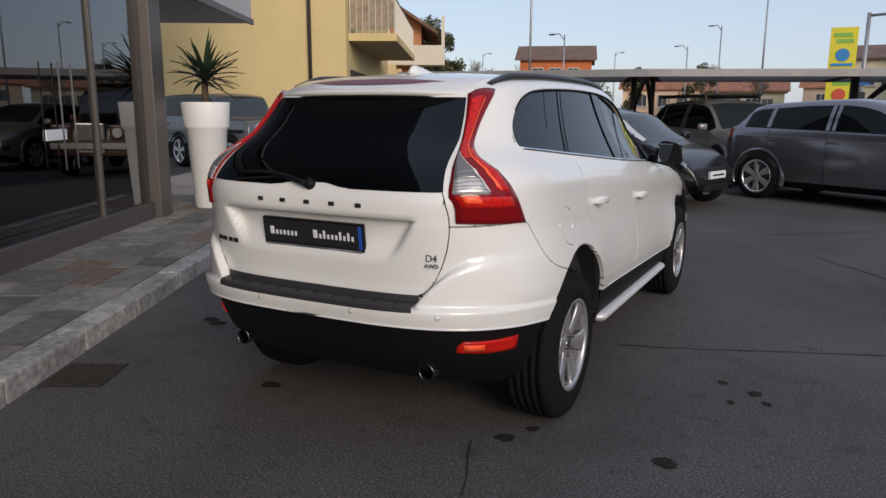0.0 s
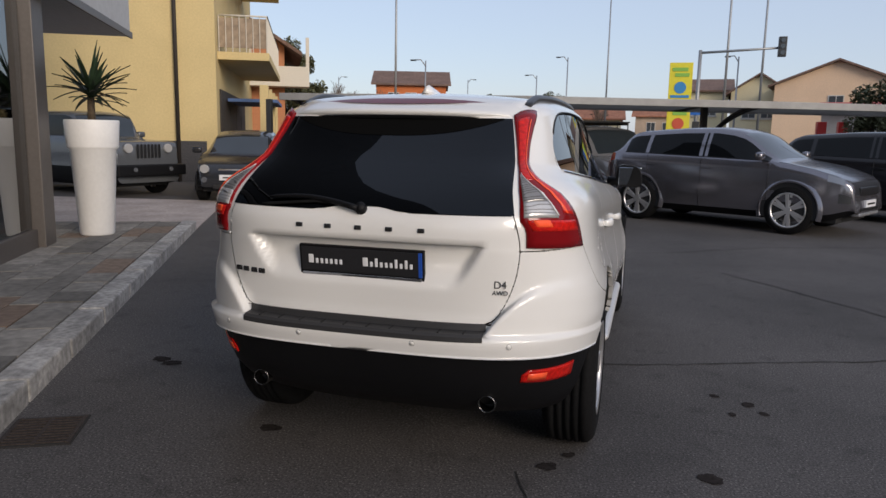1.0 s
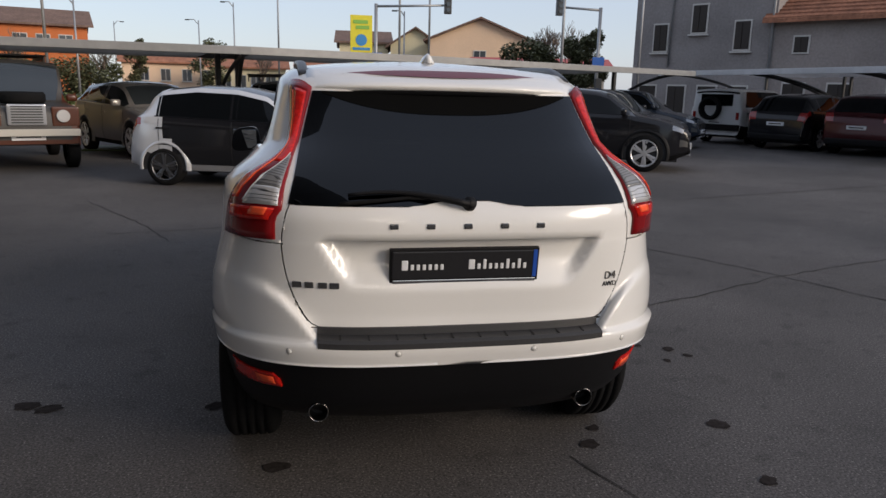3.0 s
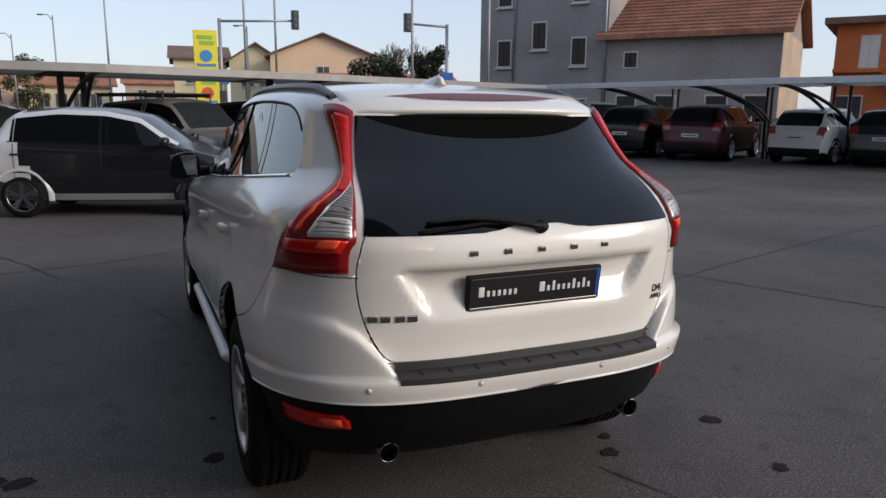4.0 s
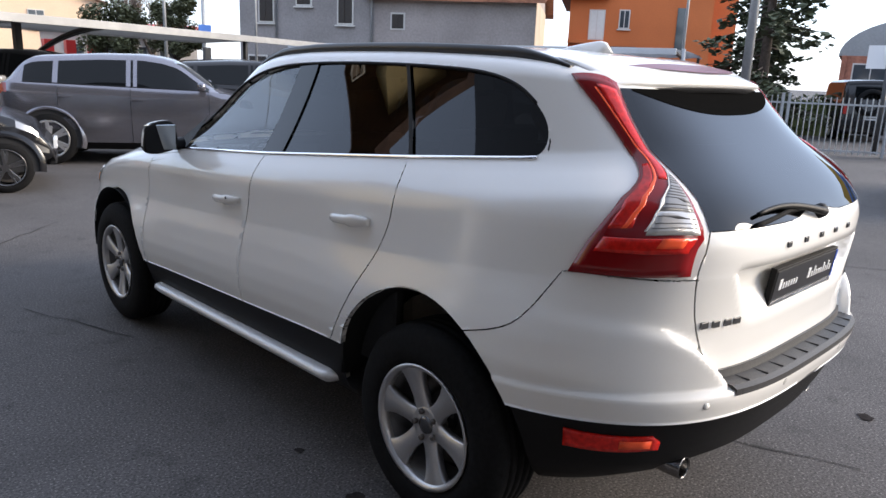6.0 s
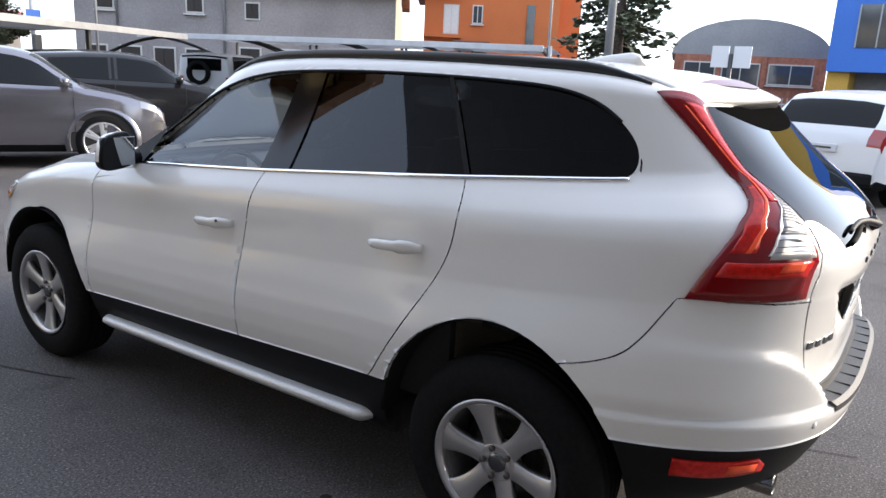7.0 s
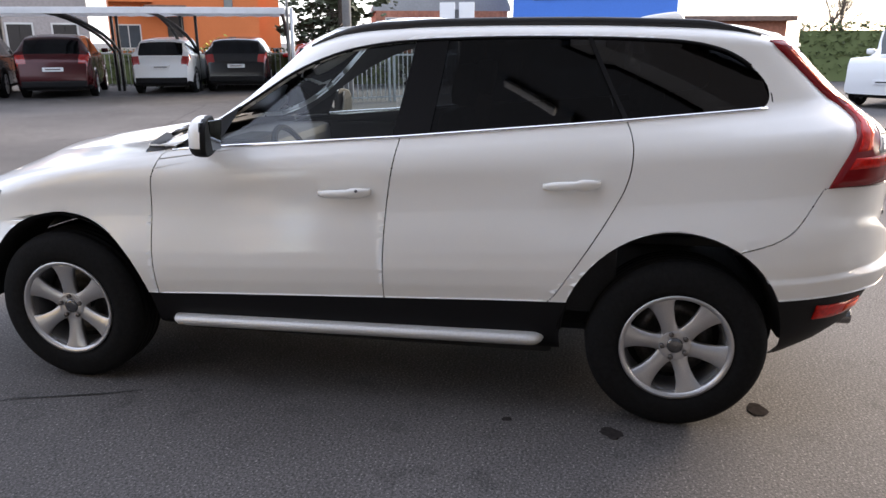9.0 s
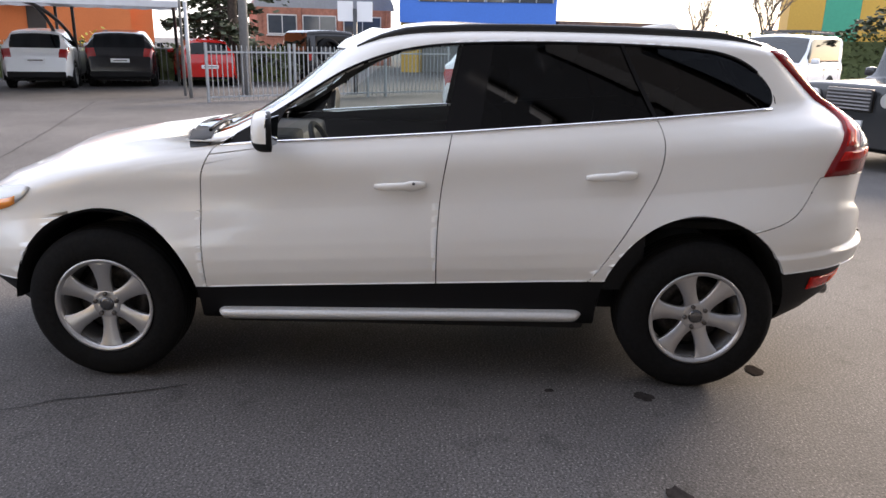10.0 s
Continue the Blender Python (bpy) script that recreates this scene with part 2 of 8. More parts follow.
crack([(0.58, -0.5), (0.61, -0.61), (0.70, -0.8), (0.76, -0.96)], 0.008)


def stain(x, y, r, stretch, turn, seed):
    rnd = random.Random(seed)
    bm = bmesh.new()
    rr = [r * rnd.uniform(0.75, 1.15) for _ in range(14)]
    vs = []
    for i in range(14):
        a = 2 * math.pi * i / 14
        c, s = rr[i] * math.cos(a) * stretch, rr[i] * math.sin(a)
        t = radians(turn)
        vs.append(bm.verts.new((x + c * math.cos(t) - s * math.sin(t), y + c * math.sin(t) + s * math.cos(t), ground_z(x, y) + 0.004)))
    bm.faces.new(vs)
    part("oil_spot", bm, OIL, ground)


for k, (x, y, r, st) in enumerate(((-0.675, -0.405, 0.045, 1.3), (0.71, -0.40, 0.042, 1.2), (0.79, -0.25, 0.028, 1.2), (1.68, 0.72, 0.035, 1.3), (1.58, 0.54, 0.024, 1.2), (1.51, 0.81, 0.024, 1.3), (1.41, -0.30, 0.050, 1.1),
                                   (-1.88, 0.36, 0.055, 1.3), (-1.77, 0.31, 0.050, 1.3), (1.33, -0.81, 0.038, 1.2), (-0.99, 0.24, 0.042, 1.3), (-0.95, 0.68, 0.02, 1.2), (1.75, 0.60, 0.026, 1.2))):
    stain(x, y, r, st, 25 * k, k)

# ---- pavement in front of the showroom ----
D = Vector((-0.465, 0.885, 0)).normalized()
N = Vector((D.y, -D.x, 0))
K0 = Vector((-2.0, -0.62, 0))
PAVE_Z, PAVE_W = 0.13, 1.42


def along(a, b, z=0.0):
    """A place a metres along the kerb and b metres in from it."""
    return K0 + D * a - N * b + Vector((0, 0, z))


FRAME = Matrix.Translation(K0) @ Matrix(((D.x, -N.x, 0, 0), (D.y, -N.y, 0, 0), (0, 0, 1, 0), (0, 0, 0, 1)))
STONE = mat("grey_slate_slab", (0.165, 0.155, 0.14), 0.75, grain=0.3, scale=14, bump=0.35, blotch=0.2, bscale=3, vary=0.38)
BROWNSTONE = mat("brown_slate_slab", (0.16, 0.115, 0.085), 0.75, grain=0.3, scale=14, bump=0.35, vary=0.25)
KERB = mat("weathered_kerb_stone", (0.30, 0.29, 0.275), 0.85, grain=0.35, scale=22, bump=0.6, blotch=0.3, bscale=5, vary=0.15)
bm = bmesh.new()
box(bm, -7.0, 7.28, 0.02, 6.0, -0.1, PAVE_Z - 0.02)
pave = tagged(mesh_ob("pavement", bm, mat("mortar", (0.12, 0.115, 0.11), 0.9, grain=0.3, scale=60)), "grey slate slab pavement with a rough stone kerb", "pavement", kind="structure")
pave.matrix_basis = FRAME
rnd = random.Random(3)
a = -6.9
while a < 7.24:
    ln = min(rnd.uniform(0.55, 1.0), 7.26 - a)
    k = part("kerb_stone", boxed(a + 0.006, a + ln - 0.006, 0.0, 0.19, -0.1, PAVE_Z + rnd.uniform(-0.004, 0.006), 0.016), KERB, pave)
    a += ln
b = 0.20
while b < PAVE_W + 1.9:
    dep = rnd.choice((0.22, 0.30, 0.36))
    a = -4.0 + rnd.uniform(0, 0.4)
    while a < 7.1:
        ln = min(rnd.uniform(0.35, 0.85), 7.26 - a)
        if b < PAVE_W - 0.1 or a > 4.2:
            m = BROWNSTONE if rnd.random() < 0.14 else STONE
            part("paving_slab", boxed(a + 0.006, a + ln - 0.006, b + 0.006, b + dep - 0.006, PAVE_Z - 0.05, PAVE_Z + rnd.uniform(-0.006, 0.004), 0.005), m, pave)
        a += ln
    b += dep
ramp = bmesh.new()
v = [ramp.verts.new(p) for p in (along(7.30, 0.0, 0.012), along(7.30, 3.4, 0.12), along(12.6, 3.6, 0.03), along(11.75, -0.05, 0.008))]
ramp.faces.new(v)
bmesh.ops.recalc_face_normals(ramp, faces=ramp.faces)
bmesh.ops.solidify(ramp, geom=ramp.faces[:], thickness=0.05)
tagged(mesh_ob("entrance_ramp", ramp, mat("pinkish_concrete", (0.36, 0.31, 0.285), 0.85, grain=0.2, scale=20, blotch=0.2, bscale=1.5)), "pale concrete ramp beside the pavement", "ramp", kind="structure")
bm = bmesh.new()
grate = tagged(mesh_ob("drain_grate", boxed(-0.27, 0.27, -0.18, 0.18, 0.0, 0.010, 0.003), CRACK), "rusty dark iron drain grate set in asphalt", "drain grate")
grate.matrix_basis = FRAME @ pose(-0.295, -0.195, 0.0) @ Matrix.Diagonal((0.66, 0.95, 0.7, 1.0))
IRON = mat("rusty_iron", (0.05, 0.038, 0.032), 0.7, metal=0.5, grain=0.4, scale=50, bump=0.3)
for k in range(10):
    part("grate_bar", boxed(-0.245 + k * 0.051, -0.222 + k * 0.051, -0.155, 0.155, 0.009, 0.018, 0.002), IRON, grate)
for y0 in (-0.17, -0.01, 0.15):
    part("grate_frame", boxed(-0.26, 0.26, y0, y0 + 0.02, 0.008, 0.017, 0.002), IRON, grate)

# ---- showroom ----
GALV = mat("galvanised_steel", (0.34, 0.35, 0.36), 0.5, metal=0.6, grain=0.1, scale=20)
CLADDING = mat("brown_grey_metal", (0.10, 0.088, 0.08), 0.45, metal=0.3, grain=0.08, scale=30)
SHOPGLASS = glass_mat("shop_glass", (0.45, 0.48, 0.50), 0.7)
SLABWHITE = mat("pale_grey_render", (0.46, 0.46, 0.46), 0.7, grain=0.06, scale=12)
showroom = tagged(empty("showroom", FRAME), "glass-fronted car showroom with dark metal frames", "showroom", kind="structure")
GL = PAVE_W
part("column", boxed(4.85, 5.22, GL - 0.10, GL + 0.30, PAVE_Z - 0.1, 3.6, 0.01), CLADDING, showroom, "brown-grey metal corner column")
part("base_rail", boxed(-8.0, 4.85, GL - 0.02, GL + 0.10, PAVE_Z - 0.1, PAVE_Z + 0.20, 0.006), CLADDING, showroom)
part("head_rail", boxed(-8.0, 4.85, GL - 0.02, GL + 0.10, 3.35, 3.6, 0.006), CLADDING, showroom)
edges = [-8.0, -5.0, -2.0, 1.0, 3.55, 4.85]
for x0, x1 in zip(edges, edges[1:]):
    part("glass_pane", boxed(x0 + 0.02, x1 - 0.02, GL + 0.03, GL + 0.042, PAVE_Z + 0.19, 3.36), SHOPGLASS, showroom, "tall shop window glass")
    part("mullion", boxed(x0 - 0.025, x0 + 0.025, GL - 0.005, GL + 0.08, PAVE_Z + 0.19, 3.36, 0.004), CLADDING, showroom)
part("return_wall", boxed(5.0, 5.2, GL + 0.30, GL + 6.0, -0.1, 3.6), SLABWHITE, showroom)
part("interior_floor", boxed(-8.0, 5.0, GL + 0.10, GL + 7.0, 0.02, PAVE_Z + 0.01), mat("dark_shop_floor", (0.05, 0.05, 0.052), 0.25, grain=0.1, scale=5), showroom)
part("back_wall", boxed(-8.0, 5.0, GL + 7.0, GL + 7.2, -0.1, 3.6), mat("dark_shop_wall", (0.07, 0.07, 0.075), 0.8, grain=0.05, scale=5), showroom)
part("end_wall", boxed(-8.2, -8.0, GL, GL + 7.2, -0.1, 3.6), SLABWHITE, showroom)
part("shop_ceiling", boxed(-8.2, 5.2, GL - 0.02, GL + 7.2, 3.6, 3.75), mat("dark_shop_ceiling", (0.16, 0.16, 0.165), 0.8, grain=0.05, scale=5), showroom)
part("interior_column", boxed(1.9, 2.25, GL + 1.0, GL + 1.35, PAVE_Z, 3.6, 0.01), mat("white_plaster_column", (0.72, 0.70, 0.66), 0.7, grain=0.04, scale=20), showroom, "white column inside")
# Upper storey shows only in reflections; its height is raised to darken the forecourt.
part("upper_front", boxed(-8.4, 8.9, GL - 0.05, GL + 7.4, 3.77, 11.0, 0.01), mat("dark_facade_panel", (0.035, 0.033, 0.032), 0.35, grain=0.1, scale=4), showroom, "dark panelled upper front, its unseen height raised to block sky light")
for a0, a1 in ((-3.6, -2.0), (-1.7, -0.9), (-0.4, 0.9), (1.1, 1.8), (2.0, 2.8)):
    part("sign_bar", boxed(a0, a1, GL - 0.12, GL - 0.06, 4.48, 4.58, 0.03), SLABWHITE, showroom, "white writing bar of the shop sign")
part("canopy_slab", boxed(5.0, 8.9, GL - 0.30, GL + 5.0, 2.93, 3.75, 0.012), SLABWHITE, showroom, "pale grey overhanging canopy slab")
part("canopy_trim", boxed(5.0, 8.93, GL - 0.33, GL - 0.30, 2.90, 3.0, 0.004), CLADDING, showroom)
part("door_handle", rod((2.95, GL - 0.06, 0.9), (2.95, GL - 0.06, 1.9), 0.008), GREYTRIM, showroom)
part("door_handle", rod((2.72, GL - 0.06, 0.9), (2.72, GL - 0.06, 1.9), 0.008), GREYTRIM, showroom)
part("door_sign", boxed(2.55, 2.92, GL + 0.012, GL + 0.024, 1.18, 1.28, 0.002), PLATEWHITE, showroom)

# ---- planter with a yucca ----
planter = tagged(empty("planter", Matrix.Translation((-5.64, 4.10, PAVE_Z)) @ Matrix.Diagonal((0.85, 0.85, 1.09, 1.0))), "tall white round plastic planter with a spiky yucca", "planter")
PLANTW = mat("white_planter_plastic", (0.74, 0.73, 0.71), 0.45, grain=0.03, scale=20, blotch=0.04, bscale=2)
part("pot", revolve([(0.0, 0.0), (0.0, 0.225), (0.02, 0.24), (0.98, 0.315), (1.0, 0.345), (1.02, 0.352), (1.30, 0.375), (1.315, 0.37), (1.315, 0.335), (1.2, 0.325), (1.2, 0.0)], 40, "Z"), PLANTW, planter)
part("soil", revolve([(1.19, 0.0), (1.215, 0.15), (1.2, 0.328)], 24, "Z"), mat("dark_soil", (0.03, 0.022, 0.016), 0.95, grain=0.4, scale=40, bump=0.6), planter)
LEAF = mat("yucca_leaf", (0.018, 0.034, 0.016), 0.5, grain=0.25, scale=15, vary=0.3)
part("trunk", rod((0, 0, 1.18), (0.01, 0, 1.58), 0.06, 0.05, 10), mat("fibrous_trunk", (0.07, 0.05, 0.03), 0.9, grain=0.5, scale=30, bump=0.8), planter)
rnd = random.Random(11)
for k in range(56):
    az, el = rnd.uniform(0, 360), math.degrees(math.asin(rnd.uniform(-0.18, 0.98)))
    ln = rnd.uniform(0.42, 0.60)
    bm = bmesh.new()
    prev = None
    for i in range(6):
        t = i / 5
        w = 0.040 * (1 - t) ** 0.7 * (0.6 + 0.8 * min(1, t * 4)) + 0.001
        c = (0.03 + ln * t, 0, -0.10 * t * t * (1 - el / 120))
        cur = [bm.verts.new((c[0], dy * w, c[2] + dz)) for dy, dz in ((-1, 0.006), (0, -0.004), (1, 0.006))]
        if prev:
            for j in range(2):
                bm.faces.new((prev[j], prev[j + 1], cur[j + 1], cur[j])).smooth = True
        prev = cur
    lf = part("yucca_leaf", bm, LEAF, planter)
    lf.matrix_basis = pose(0.01, 0, 1.58 + rnd.uniform(-0.06, 0.08), 0, 0, az) @ pose(0, 0, 0, 0, -el, 0)

# ---- buildings ----
ROOFTILE = mat("terracotta_tiles", (0.30, 0.13, 0.075), 0.85, grain=0.3, scale=8, bump=0.5, blotch=0.25, bscale=1.2)
BROWNROOF = mat("brown_tiles", (0.16, 0.10, 0.075), 0.85, grain=0.3, scale=6, blotch=0.2, bscale=1.0)
YELLOW = mat("yellow_render", (0.62, 0.49, 0.24), 0.85, grain=0.06, scale=20, blotch=0.08, bscale=0.5)
GREYWALL = mat("grey_old_render", (0.27, 0.25, 0.245), 0.9, grain=0.12, scale=10, blotch=0.22, bscale=0.35)
GREYWALL2 = mat("grey_brown_render", (0.30, 0.265, 0.25), 0.9, grain=0.12, scale=10, blotch=0.22, bscale=0.35)
BEIGEWALL = mat("beige_render", (0.42, 0.33, 0.25), 0.9, grain=0.12, scale=10, blotch=0.2, bscale=0.5)
ORANGE = mat("orange_render", (0.52, 0.15, 0.045), 0.85, grain=0.06, scale=15, blotch=0.08, bscale=0.4)
PEACH = mat("peach_render", (0.74, 0.54, 0.37), 0.85, grain=0.06, scale=10, blotch=0.08, bscale=0.3)
CREAM = mat("cream_render", (0.74, 0.65, 0.42), 0.85, grain=0.06, scale=10, blotch=0.08, bscale=0.3)
BLUEWALL = mat("bright_blue_panel", (0.045, 0.16, 0.55), 0.6, grain=0.04, scale=10, blotch=0.05, bscale=0.4)
OCHRE = mat("ochre_render", (0.55, 0.33, 0.06), 0.8, grain=0.05, scale=10)
BRICKRED = mat("red_brick_wall", (0.34, 0.14, 0.09), 0.9, grain=0.25, scale=6, blotch=0.2, bscale=0.8)
SHUTTER = mat("dark_shutter", (0.03, 0.024, 0.02), 0.7, grain=0.2, scale=30)
WINFRAME = mat("pale_window_frame", (0.55, 0.53, 0.50), 0.7, grain=0.05, scale=20)
PANE = mat("far_window_pane", (0.05, 0.06, 0.07), 0.08, spec=0.8, grain=0.1, scale=3)
CURTAIN = mat("white_blind", (0.62, 0.62, 0.60), 0.7, grain=0.05, scale=8)
ZINC = mat("grey_metal_sheet", (0.28, 0.285, 0.29), 0.45, metal=0.5, grain=0.08, scale=8, blotch=0.1, bscale=0.7)
DARKSTEEL = mat("dark_painted_steel", (0.035, 0.036, 0.038), 0.5, grain=0.1, scale=30)


def frame_at(p, q, z):
    """A local frame: x runs from p to q along a front, y goes back into the building."""
    p, q = yard(p[0], p[1]), yard(q[0], q[1])
    z += rise(p[0]) if z < 0 else 0.0
    u = Vector((q[0] - p[0], q[1] - p[1], 0)).normalized()
    return Matrix(((u.x, -u.y, 0, p[0]), (u.y, u.x, 0, p[1]), (0, 0, 1, z), (0, 0, 0, 1)))


def window(parent, x, z, w, h, fill, sill=True, y=0.0):
    f = part("window", boxed(x - w / 2 - 0.07, x + w / 2 + 0.07, y - 0.05, y + 0.05, z - 0.07, z + h + 0.07, 0.01), WINFRAME, parent)
    part("pane", boxed(x - w / 2, x + w / 2, y - 0.065, y - 0.045, z, z + h), fill, f)
    if fill == SHUTTER:
        for k in range(2):
            part("shutter_leaf", boxed(x - w / 2 + k * w / 2 + 0.02, x + k * w / 2 - 0.02, y - 0.09, y - 0.06, z + 0.03, z + h - 0.03, 0.01), SHUTTER, f)
    else:
        part("glazing_bar", boxed(x - 0.025, x + 0.025, y - 0.08, y - 0.05, z, z + h), WINFRAME, f)
    if sill:
        part("sill", boxed(x - w / 2 - 0.15, x + w / 2 + 0.15, y - 0.16, y, z - 0.16, z - 0.09, 0.01), WINFRAME, f)


def gable_roof(parent, w, d, z, rise, over, material, ridge_along="x"):
    bm = bmesh.new()
    t = 0.16
    if ridge_along == "x":
        prof = [(-over, z - over * rise / (d / 2)), (d / 2, z + rise), (d + over, z - over * rise / (d / 2))]
        pts = [(x, y, zz) for x in (-over, w + over) for y, zz in prof]
    else:
        prof = [(-over, z - over * rise / (w / 2)), (w / 2, z + rise), (w + over, z - over * rise / (w / 2))]
        pts = [(x, y, zz) for y in (-over, d + over) for x, zz in prof]
    v = [bm.verts.new(p) for p in pts] + [bm.verts.new((p[0], p[1], p[2] + t)) for p in pts]
    for q in ((0, 1, 4, 3), (1, 2, 5, 4), (6, 9, 10, 7), (7, 10, 11, 8), (0, 3, 9, 6), (2, 8, 11, 5), (0, 6, 7, 1), (1, 7, 8, 2), (3, 4, 10, 9), (4, 5, 11, 10)):
        bm.faces.new([v[i] for i in q])
    bmesh.ops.recalc_face_normals(bm, faces=bm.faces)
    return part("roof", bm, material, parent)


def gable_wall(parent, w, d, z0, z, rise, material, ridge_along="x"):
    bm = bmesh.new()
    if ridge_along == "x":
        prof = [(0, z0), (d, z0), (d, z), (d / 2, z + rise), (0, z)]
        rows = [[bm.verts.new((x, y, zz)) for y, zz in prof] for x in (0, w)]
    else:
        prof = [(0, z0), (w, z0), (w, z), (w / 2, z + rise), (0, z)]
        rows = [[bm.verts.new((x, y, zz)) for x, zz in prof] for y in (0, d)]
    for j in range(5):
        bm.faces.new((rows[0][j], rows[0][(j + 1) % 5], rows[1][(j + 1) % 5], rows[1][j]))
    bm.faces.new(rows[0][::-1])
    bm.faces.new(rows[1])
    bmesh.ops.recalc_face_normals(bm, faces=bm.faces)
    return part("wall", bm, material, parent)


# old grey house block with shutters, and its lower tiled wing
P1, P2, P3 = (14.91, 31.80), (18.95, 26.44), (23.42, 20.48)
old = tagged(empty("grey_house", frame_at(P1, P2, -0.6)), "tall grey rendered house with dark shutters", "house")
W1 = math.dist(P1, P2)
part("wall", boxed(0, W1, 0, 9, -1, 13), GREYWALL, old)
part("roof", boxed(-0.4, W1 + 0.4, -0.4, 9.4, 13, 13.4), BROWNROOF, old)
for x, z0 in ((1.38, 3.74), (3.26, 4.54), (5.30, 3.74)):
    for z in (0.0, 2.9, 5.8):
        window(old, x, z0 + z, 0.66, 1.2, SHUTTER)
for x in (0.9, 2.4, 3.9, 5.3):
    window(old, x, 0.1, 0.85, 2.0, SHUTTER, sill=False)
part("downpipe", rod((W1 - 0.12, -0.08, 0), (W1 - 0.12, -0.08, 12.5), 0.06), GALV, old)
part("downpipe", rod((1.9, -0.1, 3.0), (2.1, -0.1, 13), 0.05), GALV, old)
wing = tagged(empty("grey_barn_house", frame_at(P2, P3, -0.6)), "low grey-brown house with a terracotta tiled roof", "house")
W2 = math.dist(P2, P3)
gable_wall(wing, W2, 8.0, -1, 4.87, 2.4, GREYWALL2)
gable_roof(wing, W2, 8.0, 4.89, 2.4, 0.45, ROOFTILE)
part("end_wall_face", boxed(W2 + 0.002, W2 + 0.03, 0.0, 8.0, -1, 4.8), BEIGEWALL, wing)
window(wing, 1.12, 3.41, 0.55, 0.63, SHUTTER, sill=False)
for x in (1.0, 2.8, 5.0, 6.6):
    window(wing, x, 0.1, 0.85, 2.0, SHUTTER, sill=False)
for i in range(14):
    part("roof_strip", boxed(-0.45, W2 + 0.45, -0.02, 0.02, 0, 0.05, 0.0, pose(0, -0.4 + i * 0.31, 4.91 + (i * 0.31 - 0.4) * 0.60 + 0.14)), ROOFTILE, wing)

# orange house behind the fence
O1, O2 = (34.07, 26.92), (38.89, 20.23)
oh = tagged(empty("orange_house", frame_at(O1, O2, -0.6)), "orange rendered two-storey house with a balcony", "house")
WO = math.dist(O1, O2)
part("wall", boxed(0, 2.3, 0, 8, -1.5, 5.5), ORANGE, oh)
part("wall", boxed(2.3, WO, 0.004, 8, -1.5, 8.2), ORANGE, oh)
part("wing_wall", boxed(WO, WO + 1.6, 1.6, 9, -1.5, 8.2), ORANGE, oh)
part("roof", boxed(2.0, WO + 0.7, -0.7, 8.6, 8.2, 8.5), BROWNROOF, oh)
part("low_roof", boxed(-0.6, 2.28, -0.7, 8.6, 5.5, 5.85, 0.03), BROWNROOF, oh)
window(oh, 1.64, 3.23, 0.8, 1.62, CURTAIN, sill=False)
window(oh, 3.24, 3.92, 0.5, 0.96, PANE)
part("tall_window", boxed(6.25, 6.75, -0.06, 0.06, 2.5, 5.1, 0.01), PANE, oh)
window(oh, 0.9, 0.5, 1.2, 1.2, PANE)
part("balcony", boxed(0.0, 2.3, -0.6, 0.0, 2.95, 3.15, 0.01), ORANGE, oh)
part("porch_roof", boxed(1.8, 4.0, -1.4, 0.1, 2.6, 2.78, 0.02), BROWNROOF, oh)
part("door", boxed(3.0, 3.9, -0.05, 0.05, 0, 2.2, 0.01), SHUTTER, oh)

# arched brick workshop and blue building along the road
S1, S2 = (40.0, 13.2), (42.5, 5.6)
shed = tagged(empty("workshop", frame_at(S1, S2, -0.6)), "red brick workshop with an arched grey roof", "workshop")
WS = math.dist(S1, S2)
part("wall", boxed(0, WS, 0, 12, -1.5, 2.35), BRICKRED, shed)
bm = bmesh.new()
for y in (0.0, 14.0):
    vs = [bm.verts.new((WS / 2 + (WS / 2 + 0.2) * math.cos(a), y, 2.35 + 2.0 * math.sin(a))) for a in np.linspace(0, math.pi, 21)]
    bm.faces.new(vs if y else vs[::-1])
bm.verts.ensure_lookup_table()
for j in range(20):
    bm.faces.new((bm.verts[j], bm.verts[j + 1], bm.verts[22 + j], bm.verts[21 + j])).smooth = True
bmesh.ops.recalc_face_normals(bm, faces=bm.faces)
part("arched_roof", bm, ZINC, shed)
for x, w in ((1.4, 1.6), (3.6, 1.9), (6.2, 2.2)):
    window(shed, x, 0.3 if x == 3.6 else 0.9, w, 1.6 if x == 3.6 else 1.0, PANE)
for x in (0.1, 2.4, 4.8, 7.8):
    part("brick_pier", boxed(x - 0.12, x + 0.12, -0.12, 0.0, 0, 2.35, 0.01), BRICKRED, shed)
B1, B2 = (34.0, 4.24), (33.1, -3.4)
blue = tagged(empty("blue_building", frame_at(B1, B2, -0.6)), "bright blue commercial building with a yellow ground floor", "building")
WB = math.dist(B1, B2)
part("blue_wall", boxed(0, WB, -0.6, 9, 1.75, 5.2), BLUEWALL, blue)
part("upper_wall", boxed(0.4, WB, 0, 9, 5.2, 7.5), OCHRE, blue)
part("ground_wall", boxed(0.1, WB, 0.8, 9, -1.5, 1.75), mat("grey_shutter_wall", (0.2, 0.2, 0.2), 0.7, grain=0.1, scale=6), blue)
part("corner_column", boxed(0.0, 0.9, -0.3, 0.8, -1.5, 1.75, 0.01), OCHRE, blue)
for x in (2.6, 5.9):
    f = part("ribbon_window", boxed(x - 1.6, x + 1.6, -0.64, -0.55, 2.75, 4.5, 0.01), PANE, blue)
    for k in range(5):
        part("glazing_bar", boxed(x - 1.6 + k * 0.8 - 0.03, x - 1.6 + k * 0.8 + 0.03, -0.67, -0.63, 2.75, 4.5), GALV, f)
